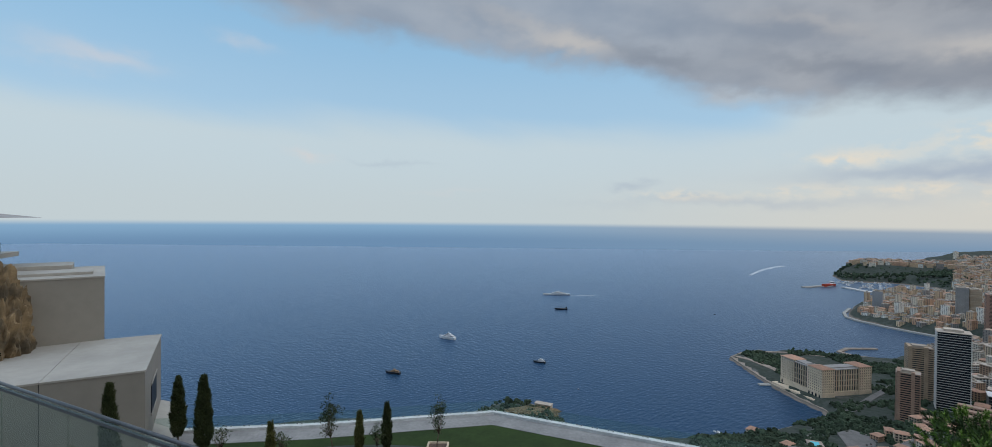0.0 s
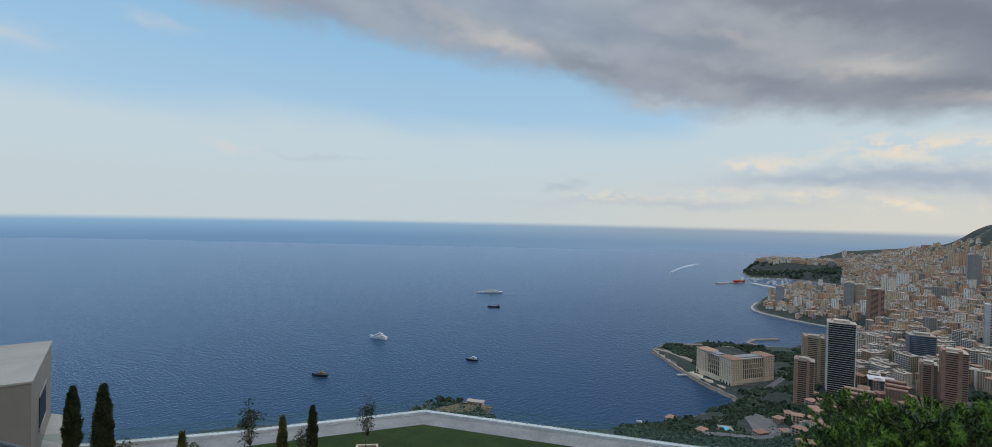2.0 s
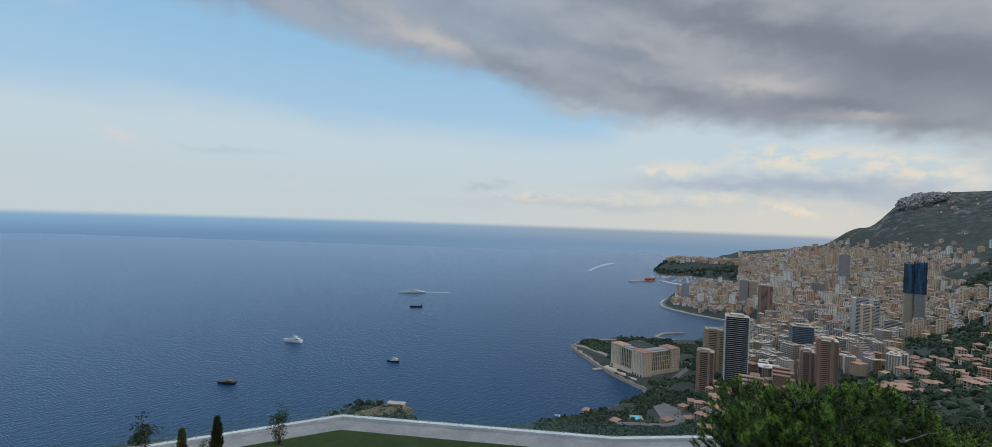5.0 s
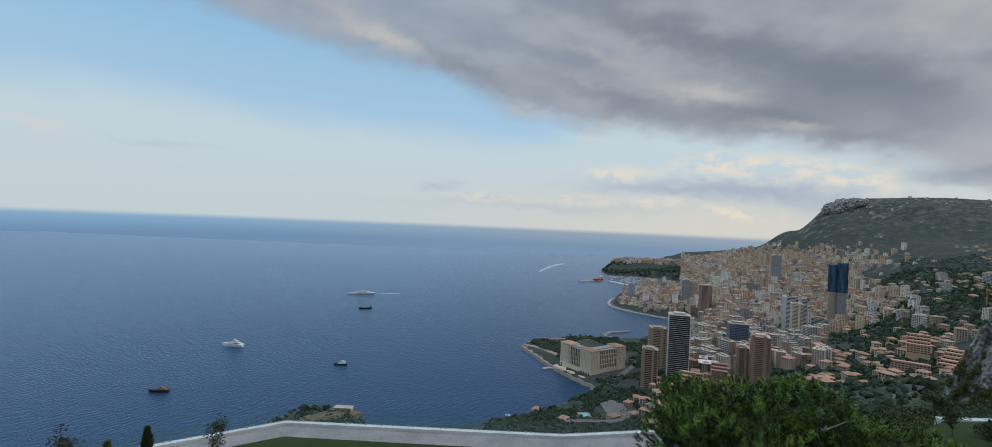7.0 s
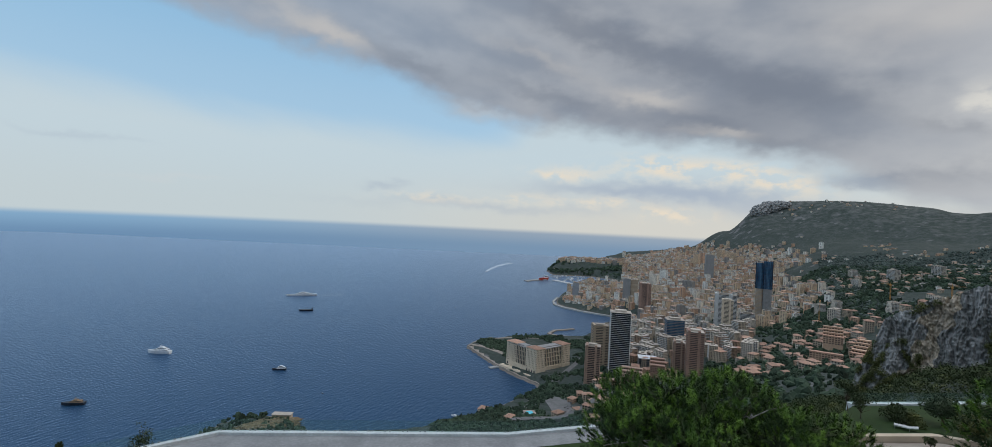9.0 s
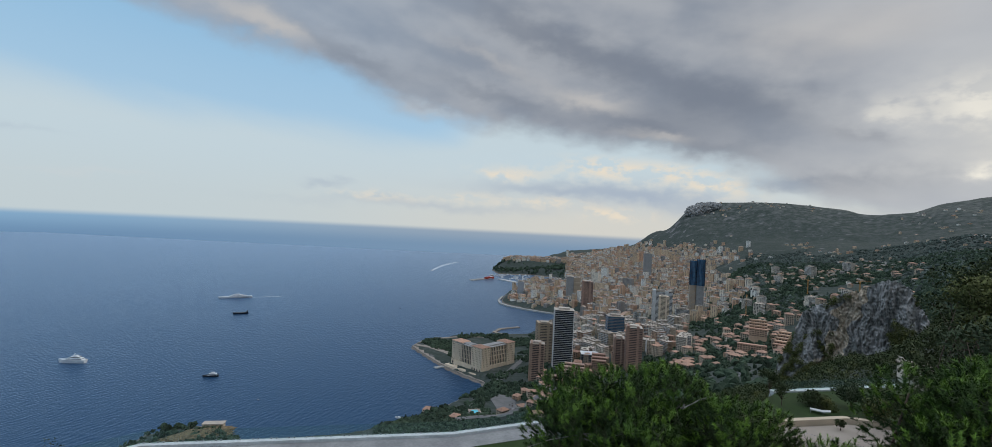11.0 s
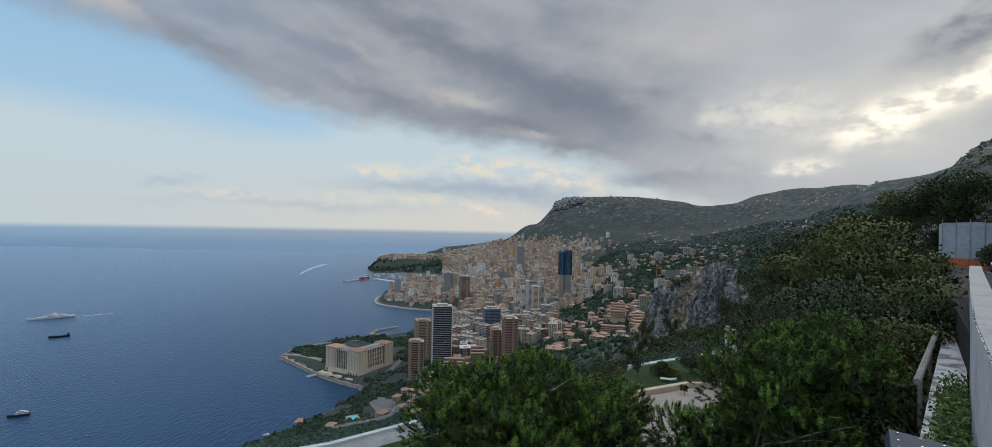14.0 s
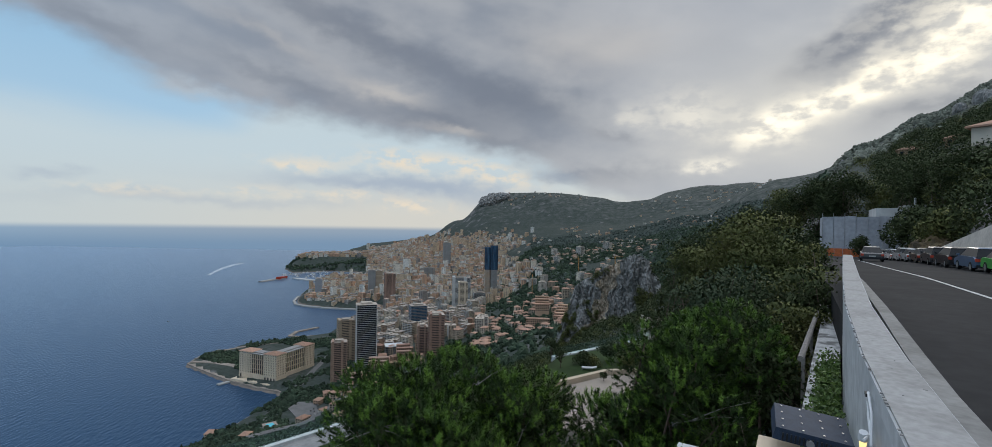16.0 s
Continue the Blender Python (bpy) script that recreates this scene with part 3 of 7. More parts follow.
# ---- towers ----
def tower(name, label, az, d, top_el, width, depth, turn, wall, slab, floor=3.4, overhang=1.2, lip=0.8, group="high-rise towers", core_wall=None, base=None, roof="flat_roof"):
    """A high-rise: a body with window bands, a balcony slab at every storey, and a plant room on the roof."""
    c = bearing(az, d)
    z0 = (ground_at(c.x, c.y) - 6) if base is None else base
    h = EYE + d * math.tan(radians(top_el)) - z0
    ob = thing(name, pose(c.x, c.y, z0, 0, 0, turn), label, "tower", group)
    w, dp = width / 2, depth / 2
    part("body", Soup().box(-w, -dp, 0, w, dp, h - 3), M[wall], ob)
    s = Soup().box(-w - overhang, -dp - overhang, 0, w + overhang, dp + overhang, 0.45)
    s.box(-w - overhang, -dp - overhang, 0.45, w + overhang, -dp - overhang + 0.15, 0.45 + lip)
    s.box(-w - overhang, dp + overhang - 0.15, 0.45, w + overhang, dp + overhang, 0.45 + lip)
    s.box(-w - overhang, -dp - overhang + 0.15, 0.45, -w - overhang + 0.15, dp + overhang - 0.15, 0.45 + lip)
    s.box(w + overhang - 0.15, -dp - overhang + 0.15, 0.45, w + overhang, dp + overhang - 0.15, 0.45 + lip)
    slab_mesh = s.mesh("balcony", M[slab])
    z = 7.0
    while z < h - 3:
        part("balcony", slab_mesh, None, ob).location = (0, 0, z)
        z += floor
    if core_wall:
        k = Soup()
        for sx in (-0.55, 0.15):
            k.box(w * 2 * sx * 0.9, -dp - overhang - 0.3, 0, w * 2 * sx * 0.9 + width * 0.16, dp + overhang + 0.3, h)
        part("pier", k, M[core_wall], ob)
    part("roof", Soup().box(-w - overhang, -dp - overhang, h - 3, w + overhang, dp + overhang, h - 2.3).box(-w * 0.6, -dp * 0.6, h - 2.3, w * 0.6, dp * 0.6, h + 1.2), M[roof], ob)
    return ob


tower("striped_tower", "dark glass residential tower with white balcony bands", 43.2, 965, -9.05, 35, 27, -38, "dark_glass", "slab_white", 3.5, 1.6, 0.3)
tower("tan_tower", "tan and brown concrete apartment tower", 41.0, 1010, -10.75, 30, 24, -30, "dark_glass", "tan_wall", 3.2, 0.8, 1.5, core_wall="tan_wall")
tower("brown_tower", "reddish-brown balconied apartment tower by the shore", 40.3, 880, -13.0, 24, 20, -40, "dark_glass", "brown_wall", 3.1, 1.5, 1.1, core_wall="brown_wall")
tower("dark_tower", "dark blue-grey glass tower with thin balcony bands", 48.95, 1150, -9.3, 36, 26, -35, "blue_glass", "slab_grey", 3.4, 1.2, 0.35)
tower("brick_tower", "brick-red apartment tower with vertical piers", 51.1, 930, -10.3, 27, 24, -45, "dark_glass", "brick_red", 3.1, 0.6, 1.4, core_wall="brick_red")
tower("brick_tower", "lower brick-red apartment tower beside a taller one", 49.5, 950, -11.6, 18, 22, -45, "dark_glass", "brick_red", 3.1, 0.6, 1.2, core_wall="brown_wall")
tower("white_tower", "broad white slab apartment tower", 53.9, 1430, -6.2, 52, 20, -50, "dark_glass", "slab_white", 3.2, 0.5, 1.2, core_wall="slab_white")
tower("cream_tower", "slender cream apartment tower before a white slab", 54.1, 1370, -6.75, 25, 20, -50, "dark_glass", "stone_cream", 3.2, 0.4, 1.5, core_wall="stone_cream")
tower("grey_block", "pale grey apartment block beside a tall tower", 56.0, 1480, -7.9, 34, 20, -50, "dark_glass", "slab_white", 3.2, 0.5, 1.2)
tower("far_brown_tower", "brown concrete tower over the dense town", 45.7, 1720, -5.8, 36, 30, -40, "dark_glass", "brick_red", 3.3, 0.5, 1.6, core_wall="brick_red")
tower("far_grey_tower", "tall grey residential tower over the dense town", 52.15, 2230, -2.2, 32, 28, -45, "grey_wall", "slab_grey", 3.3, 0.5)
tower("far_beige_tower", "beige slab tower over the dense town", 43.7, 1920, -5.35, 26, 26, -40, "grey_wall", "slab_grey", 3.3, 0.4)
tower("far_beige_tower", "beige slab tower over the dense town", 44.5, 1930, -5.45, 24, 26, -40, "tan_wall", "cream_wall", 3.3, 0.4)

tower("wrapped_tower", "blue-grey building wrapped in scaffold sheets by the new shore", 38.05, 2050, -6.25, 26, 22, -40, "scaffold_sheet", "slab_grey", 3.4, 0.5, 0.4)


# ---- the twin-lobed blue tower ----
def blue_tower():
    c = bearing(57.35, 1560)
    z0 = ground_at(c.x, c.y) - 5
    top = EYE + 1560 * math.tan(radians(-2.55))
    ob = thing("blue_tower", pose(c.x, c.y, z0, 0, 0, -57), "tallest tower, blue glass above and grey-brown stone below", "tower", "high-rise towers")
    h = top - z0

    def lobe(cx, w, d, n=20):
        return [(cx + w / 2 * math.copysign(abs(math.cos(a)) ** 0.55, math.cos(a)), d / 2 * math.copysign(abs(math.sin(a)) ** 0.55, math.sin(a)))
                for a in [2 * math.pi * i / n for i in range(n)]]
    half = h * 0.55
    for cx, w, d, hh, mat in ((-10.5, 19, 22, half, "tan_wall"), (9.5, 22, 24, half, "slab_grey")):
        part("lower_body", Soup().prism(lobe(cx, w, d), 0, hh), M[mat], ob)
    for cx, w, d, hh in ((-10.5, 20, 24, h - 5), (9.8, 23, 26, h)):
        body = part("glass_body", Soup().prism(lobe(cx, w, d), half, hh), M["blue_glass"], ob)
        ring = Soup().prism(lobe(cx, w + 1.0, d + 1.0), 0, 0.5).mesh("balcony", M["panel_blue"])
        z = half + 1
        while z < hh - 3:
            part("balcony", ring, None, body).location = (0, 0, z)
            z += 3.6
        rib = Soup()
        for a in range(0, 20, 2):
            p = lobe(cx, w + 0.8, d + 0.8)[a]
            rib.box(p[0] - 0.35, p[1] - 0.35, half, p[0] + 0.35, p[1] + 0.35, hh + 2.5)
        part("fin", rib, M["dark_glass"], body)
    band_mesh = Soup().prism(lobe(-10.5, 20, 23), 0, 0.6).prism(lobe(9.5, 23, 25), 0, 0.6).mesh("band", M["grey_wall"])
    z = 4.0
    while z < half:
        part("band", band_mesh, None, ob).location = (0, 0, z)
        z += 3.6


blue_tower()


# ---- framed blocks: glazing behind a lattice of piers and bands ----
def lattice(s, x0, x1, face, z0, z1, bay, floor, pier, band, axis, depth=0.5, sign=1):
    """Piers and bands on the plane axis = face, proud of the glazing."""
    def put(a0, a1, b0, b1):
        lo, hi = (face - depth, face) if sign > 0 else (face, face + depth)
        if axis == "y":
            s.box(a0, lo, b0, a1, hi, b1)
        else:
            s.box(lo, a0, b0, hi, a1, b1)
    nb = max(1, round((x1 - x0) / bay))
    for i in range(nb + 1):
        c = x0 + (x1 - x0) * i / nb
        put(max(x0, c - pier / 2), min(x1, c + pier / 2), z0, z1)
    nf = max(1, round((z1 - z0) / floor))
    for j in range(nf + 1):
        c = z0 + (z1 - z0) * j / nf
        for i in range(nb):
            a, b = x0 + (x1 - x0) * i / nb + pier / 2, x0 + (x1 - x0) * (i + 1) / nb - pier / 2
            put(a, b, max(z0, c - band / 2), min(z1, c + band / 2))


def framed(w, d, z0, z1, bay, floor, pier, band, depth=0.5):
    glaze = Soup().box(-w / 2 + depth, -d / 2 + depth, z0, w / 2 - depth, d / 2 - depth, z1 - 0.3)
    s = Soup()
    for sg in (-1, 1):
        lattice(s, -w / 2, w / 2, sg * d / 2, z0, z1, bay, floor, pier, band, "y", depth, sg)
        lattice(s, -d / 2 + depth, d / 2 - depth, sg * w / 2, z0, z1, bay, floor, pier, band, "x", depth, sg)
    return glaze, s


def hip_roof(w, d, z, h, over=0.6):
    a, b = w / 2 + over, d / 2 + over
    r = max(0.0, a - b)
    v = [(-a, -b, z), (a, -b, z), (a, b, z), (-a, b, z), (-r, 0, z + h), (r, 0, z + h), (-a, -b, z - 0.3), (a, -b, z - 0.3), (a, b, z - 0.3), (-a, b, z - 0.3)]
    return Soup().add(v, [(0, 1, 5, 4), (1, 2, 5), (2, 3, 4, 5), (3, 0, 4), (9, 8, 7, 6), (6, 7, 1, 0), (7, 8, 2, 1), (8, 9, 3, 2), (9, 6, 0, 3)])


# ---- the seaside hotel ----
def hotel():
    ob = thing("seaside_hotel", pose(536, 800, 10, 0, 0, 11), "cream stone seaside hotel with arched ground floor and orange roofs", "hotel")
    wings = [((48, 16), 96, 26, 44), ((12, 50), 24, 56, 44)]
    for (cx, cy), w, d, h in wings:
        g, s = framed(w, d, 8, h, 4.8, 9.0, 1.15, 1.1, 1.4)
        wing = part("wing", s, M["stone_cream"], ob)
        wing.location = (cx, cy, 0)
        part("glazing", g, M["dark_glass"], wing)
        base = Soup().box(-w / 2 - 1, -d / 2 - 1, -6, w / 2 + 1, d / 2 + 1, 0)
        n = round(w / 6)
        for k in range(n + 1):
            base.box(-w / 2 - 1 + (w + 1) * k / n, -d / 2 - 1, 0, -w / 2 + (w + 1) * k / n, d / 2 + 1, 7)
        m = max(2, round(d / 6))
        for k in range(m + 1):
            base.box(-w / 2 - 1.02, -d / 2 - 1 + (d + 1) * k / m, 0, w / 2 + 1.02, -d / 2 + (d + 1) * k / m, 6.9)
        base.box(-w / 2 - 1, -d / 2 - 1, 7, w / 2 + 1, d / 2 + 1, 8.2)
        part("arcade", base, M["stone_cream"], wing)
        part("arcade_glass", Soup().box(-w / 2 + 1, -d / 2 + 1, 0.1, w / 2 - 1, d / 2 - 1, 6.95), M["dark_glass"], wing)
        part("wing_roof", Soup().box(-w / 2 - 0.5, -d / 2 - 0.5, h, w / 2 + 0.5, d / 2 + 0.5, h + 1.0).box(-w / 3, -d / 4, h + 1, w / 3, d / 4, h + 2.6), M["slab_grey"], wing)
    for cx, cy in ((11, 12), (88, 16), (12, 72)):
        g, s = framed(24, 30, 8, 47, 4.0, 4.3, 2.1, 1.9, 0.8)
        pav = part("pavilion", s, M["stone_cream"], ob)
        pav.location = (cx, cy, 0)
        part("glazing", g, M["dark_glass"], pav)
        part("pavilion_base", Soup().box(-12.4, -15.4, -6, 12.4, 15.4, 8), M["stone_cream"], pav)
        for a in range(4):
            for sx in (-12.45, 12.45):
                part("arch_opening", Soup().prism([(-1.6, 0), (1.6, 0), (1.6, 3.6), (1.1, 4.7), (0, 5.3), (-1.1, 4.7), (-1.6, 3.6)], -0.1, 0.1, pose(sx, -10.5 + 7 * a, 0.5, 90, 0, 90)), M["dark_glass"], pav)
        part("tiled_roof", hip_roof(24, 30, 47.3, 4.2, 1.0), M["tile_orange"], pav, "orange clay tile roof")
    part("terrace", Soup().box(-10, -14, -8, 112, 3, -1.5).box(-14, 0, -8, 0, 92, -1.5), M["stone_cream"], ob)
    part("garden_hall", Soup().box(30, 48, 0, 84, 84, 9), M["stone_cream"], ob)
    part("hall_roof", hip_roof(56, 38, 9.2, 5), M["tile_orange"], ob).location = (57, 66, 0)


hotel()

# ---- town: prototypes, copied ----
rng = random.Random(5)


def apartment(label, w, d, floors, wall, roof_kind, bay=3.4, balcony=False):
    h = floors * 3.1
    ob = thing("apartment_house", pose(0, 0, -5000), label, "apartment house", "apartment houses of the town")
    g, s = framed(w, d, 0, h, bay, 3.1, 1.3, 1.1, 0.5)
    s.box(-w / 2, -d / 2, -14, w / 2, d / 2, 0)
    part("wall", s, M[wall], ob)
    part("glazing", g, M["dark_glass"], ob)
    if balcony:
        b = Soup().box(-w / 2 - 0.1, -d / 2 - 1.5, -0.2, w / 2 + 0.1, -d / 2 - 0.002, 0.75).mesh("balcony", M["slab_white"])
        for k in range(1, floors):
            part("balcony", b, None, ob).location = (0, 0, k * 3.1)
    if roof_kind == "flat":
        r = Soup().box(-w / 2 - 0.3, -d / 2 - 0.3, h, w / 2 + 0.3, d / 2 + 0.3, h + 0.8)
        r.box(-w / 4, -d / 5, h + 0.8, -w / 12, d / 5, h + 3.4).box(w / 8, -d / 4, h + 0.8, w / 4, 0, h + 2.6)
        part("roof", r, M["flat_roof"], ob)
    else:
        part("roof", hip_roof(w, d, h + 0.3, 2.6), M["tile_orange"], ob, "orange clay tile roof")
    return ob


PROTOS = [
    apartment("cream rendered apartment house with a flat roof", 20, 15, 7, "cream_wall", "flat"),
    apartment("peach rendered apartment house with a tiled roof", 18, 14, 5, "peach_wall", "tile"),
    apartment("white apartment house with long balconies", 26, 14, 8, "white_wall", "flat", 3.6, True),
    apartment("cream apartment house with a tiled roof", 16, 13, 6, "cream_wall", "tile"),
    apartment("peach apartment house with balconies and a flat roof", 24, 16, 9, "peach_wall", "flat", 3.4, True),
    apartment("white apartment house with a flat roof", 17, 17, 8, "white_wall", "flat"),
    apartment("tall cream apartment house with balconies", 22, 18, 10, "cream_wall", "flat", 3.6, True),
]
LOW = [
    apartment("small peach villa with an orange tiled roof", 13, 10, 2, "peach_wall", "tile"),
    apartment("small cream villa with an orange tiled roof", 15, 11, 3, "cream_wall", "tile"),
    apartment("small white villa with an orange tiled roof", 12, 11, 2, "white_wall", "tile"),
]
taken = [(bearing(a, d).x, bearing(a, d).y, r) for a, d, r in
         ((43.25, 965, 34), (41.0, 1010, 30), (40.3, 880, 28), (48.95, 1150, 34), (51.1, 930, 28), (49.5, 950, 22), (53.9, 1430, 40), (54.1, 1370, 24),
          (56.0, 1480, 28), (45.7, 1720, 30), (52.15, 2230, 28), (43.7, 1920, 24), (44.5, 1930, 24), (57.35, 1560, 34))]


def free(x, y, r):
    for a, b, c in taken:
        if (a - x) ** 2 + (b - y) ** 2 < (c + r) ** 2:
            return False
    taken.append((x, y, r))
    return True


def settle(protos, n, az_range, d_range, gap, turn_of, inland=25, tries=40):
    """Copies of the prototypes on free ground, between two bearings and two distances."""
    made = tried = 0
    while made < n and tried < n * tries:
        tried += 1
        az = rng.uniform(*az_range)
        d = math.sqrt(rng.uniform(d_range[0] ** 2, d_range[1] ** 2))
        c = bearing(az, d)
        if float(coast_distance(np.array([c.x]), np.array([c.y]))[0]) < inland or not free(c.x, c.y, gap):
            continue
        copy_thing(rng.choice(protos), pose(c.x, c.y, ground_at(c.x, c.y) + 0.5, 0, 0, turn_of(az) + rng.choice((0, 90)) + rng.gauss(0, 18)) @ Matrix.Scale(rng.uniform(0.78, 1.18), 4))
        made += 1


along = lambda az: -az - 35
settle(PROTOS, 105, (44.5, 56.5), (1010, 1420), 12, along)
settle([PROTOS[1], PROTOS[3], LOW[1]], 14, (45, 50), (860, 1010), 11, along)
settle(LOW, 75, (55, 66), (730, 1150), 9.5, along, tries=80)
settle(LOW, 14, (40, 46), (520, 760), 12, along)
settle([PROTOS[1], PROTOS[2], PROTOS[3]] + LOW, 45, (63, 73), (820, 1400), 15, along)
settle([PROTOS[2], LOW[1], LOW[2], LOW[1], LOW[2]], 44, (59, 76), (1250, 1900), 12, along)
settle(LOW[1:], 10, (62, 76), (1500, 2000), 12, along)
# villas between the coast road and the shore
for k, (hx, hy, ht) in enumerate(((476, 604, 20), (494, 590, -30), (510, 572, 15), (502, 618, 60), (402, 540, 10), (526, 600, -20), (540, 578, 35), (352, 664, 40), (420, 520, 0), (448, 508, 25), (556, 640, 10), (575, 660, -40), (338, 560, 30), (600, 690, 10))):
    copy_thing(LOW[k % 3], pose(hx, hy, ground_at(hx, hy) + 0.8, 0, 0, ht))
    taken.append((hx, hy, 7))
for proto in PROTOS + LOW:
    for o in list(proto.children_recursive) + [proto]:
        bpy.data.objects.remove(o)


def terraced_block(az, d, el, w, turn, steps, label, wall="peach_wall", group="terraced peach apartments"):
    """Terraced peach apartments that step down the slope."""
    c = bearing(az, d, EYE + d * math.tan(radians(el)))
    ob = thing("terraced_apartments", pose(c.x, c.y, c.z, 0, 0, turn), label, "apartment house", group)
    for k in range(steps):
        g, s = framed(w, 12, 0, 12 + k * 3.1, 3.6, 3.1, 1.2, 1.3, 0.6)
        s.box(-w / 2, -6, -20, w / 2, 6, 0)
        st = part("step", s, M[wall], ob)
        st.location = (0, k * 11.5, 0)
        part("glazing", g, M["dark_glass"], st)
        part("roof", Soup().box(-w / 2 - 0.4, -6.4, 12 + k * 3.1, w / 2 + 0.4, 5.4, 12.7 + k * 3.1).box(-w / 2 - 0.4, -6.4, 12.7 + k * 3.1, w / 2 + 0.4, -6.0, 13.4 + k * 3.1), M["tile_orange" if k == 0 and wall == "peach_wall" else wall], st)


terraced_block(62.9, 850, -11.6, 40, -62, 1, "long peach apartment house with a tiled roof")
terraced_block(65.3, 860, -11.2, 16, -75, 5, "peach apartments stepping up the slope")
terraced_block(63.4, 930, -9.9, 26, -62, 4, "cream apartments stepping up the slope")
terraced_block(42.3, 800, -18.2, 22, -35, 3, "reddish-brown terraced apartments below the towers", "brown_wall", "terraced brown apartments")
terraced_block(44.6, 850, -16.6, 34, -48, 3, "reddish-brown terraced apartments below the towers", "brown_wall", "terraced brown apartments")
terraced_block(47.4, 900, -15.2, 24, -45, 3, "brown terraced apartments beside a white-roofed block", "brick_red", "terraced brown apartments")


# ---- the far town, too many houses to count ----
def town_wall_material():
    mat = bpy.data.materials.new("town_wall")
    mat.use_nodes = True
    n, l = mat.node_tree.nodes, mat.node_tree.links
    p = n["Principled BSDF"]
    geo = n.new("ShaderNodeNewGeometry")
    ramp = n.new("ShaderNodeValToRGB")
    cols = [(0.0, (0.62, 0.47, 0.32)), (0.2, (0.70, 0.62, 0.51)), (0.36, (0.54, 0.33, 0.21)), (0.52, (0.72, 0.69, 0.63)), (0.66, (0.56, 0.40, 0.26)), (0.9, (0.26, 0.24, 0.22))]
    e = ramp.color_ramp.elements
    while len(e) < len(cols):
        e.new(0.5)
    for k, (pos, c) in zip(e, cols):
        k.position, k.color = pos, (*c, 1)
    ramp.color_ramp.interpolation = "CONSTANT"
    l.new(geo.outputs["Random Per Island"], ramp.inputs[0])
    sep = n.new("ShaderNodeSeparateXYZ")
    l.new(geo.outputs["Position"], sep.inputs[0])

    def m(op, a, b):
        k = n.new("ShaderNodeMath")
        k.operation = op
        for i, v in enumerate((a, b)):
            if isinstance(v, (int, float)):
                k.inputs[i].default_value = v
            else:
                l.new(v, k.inputs[i])
        return k.outputs[0]
    rows = m("GREATER_THAN", m("FRACT", m("DIVIDE", sep.outputs[2], 3.3), 0), 0.5)
    across = m("ADD", m("MULTIPLY", sep.outputs[0], 0.83), m("MULTIPLY", sep.outputs[1], -0.55))
    cols_ = m("GREATER_THAN", m("FRACT", m("DIVIDE", across, 3.8), 0), 0.5)
    nrm = n.new("ShaderNodeSeparateXYZ")
    l.new(geo.outputs["Normal"], nrm.inputs[0])
    upright = m("LESS_THAN", m("ABSOLUTE", nrm.outputs[2], 0), 0.5)
    mask = m("MULTIPLY", m("MULTIPLY", rows, cols_), m("MULTIPLY", upright, 0.85))
    mx = n.new("ShaderNodeMix")
    mx.data_type = "RGBA"
    l.new(mask, mx.inputs[0])
    l.new(ramp.outputs[0], mx.inputs[6])
    mx.inputs[7].default_value = (0.045, 0.045, 0.05, 1)
    l.new(mx.outputs[2], p.inputs["Base Color"])
    p.inputs["Roughness"].default_value = 0.85
    return mat


M["town_wall"] = town_wall_material()
M["town_tile"] = material("town_tile", (0.36, 0.22, 0.15), (0.29, 0.22, 0.17), 0.01, 0.9, vary=0.35, island=True)
M["town_flat"] = material("town_flat", (0.40, 0.36, 0.31), (0.27, 0.24, 0.22), 0.01, 0.9, vary=0.35, island=True)


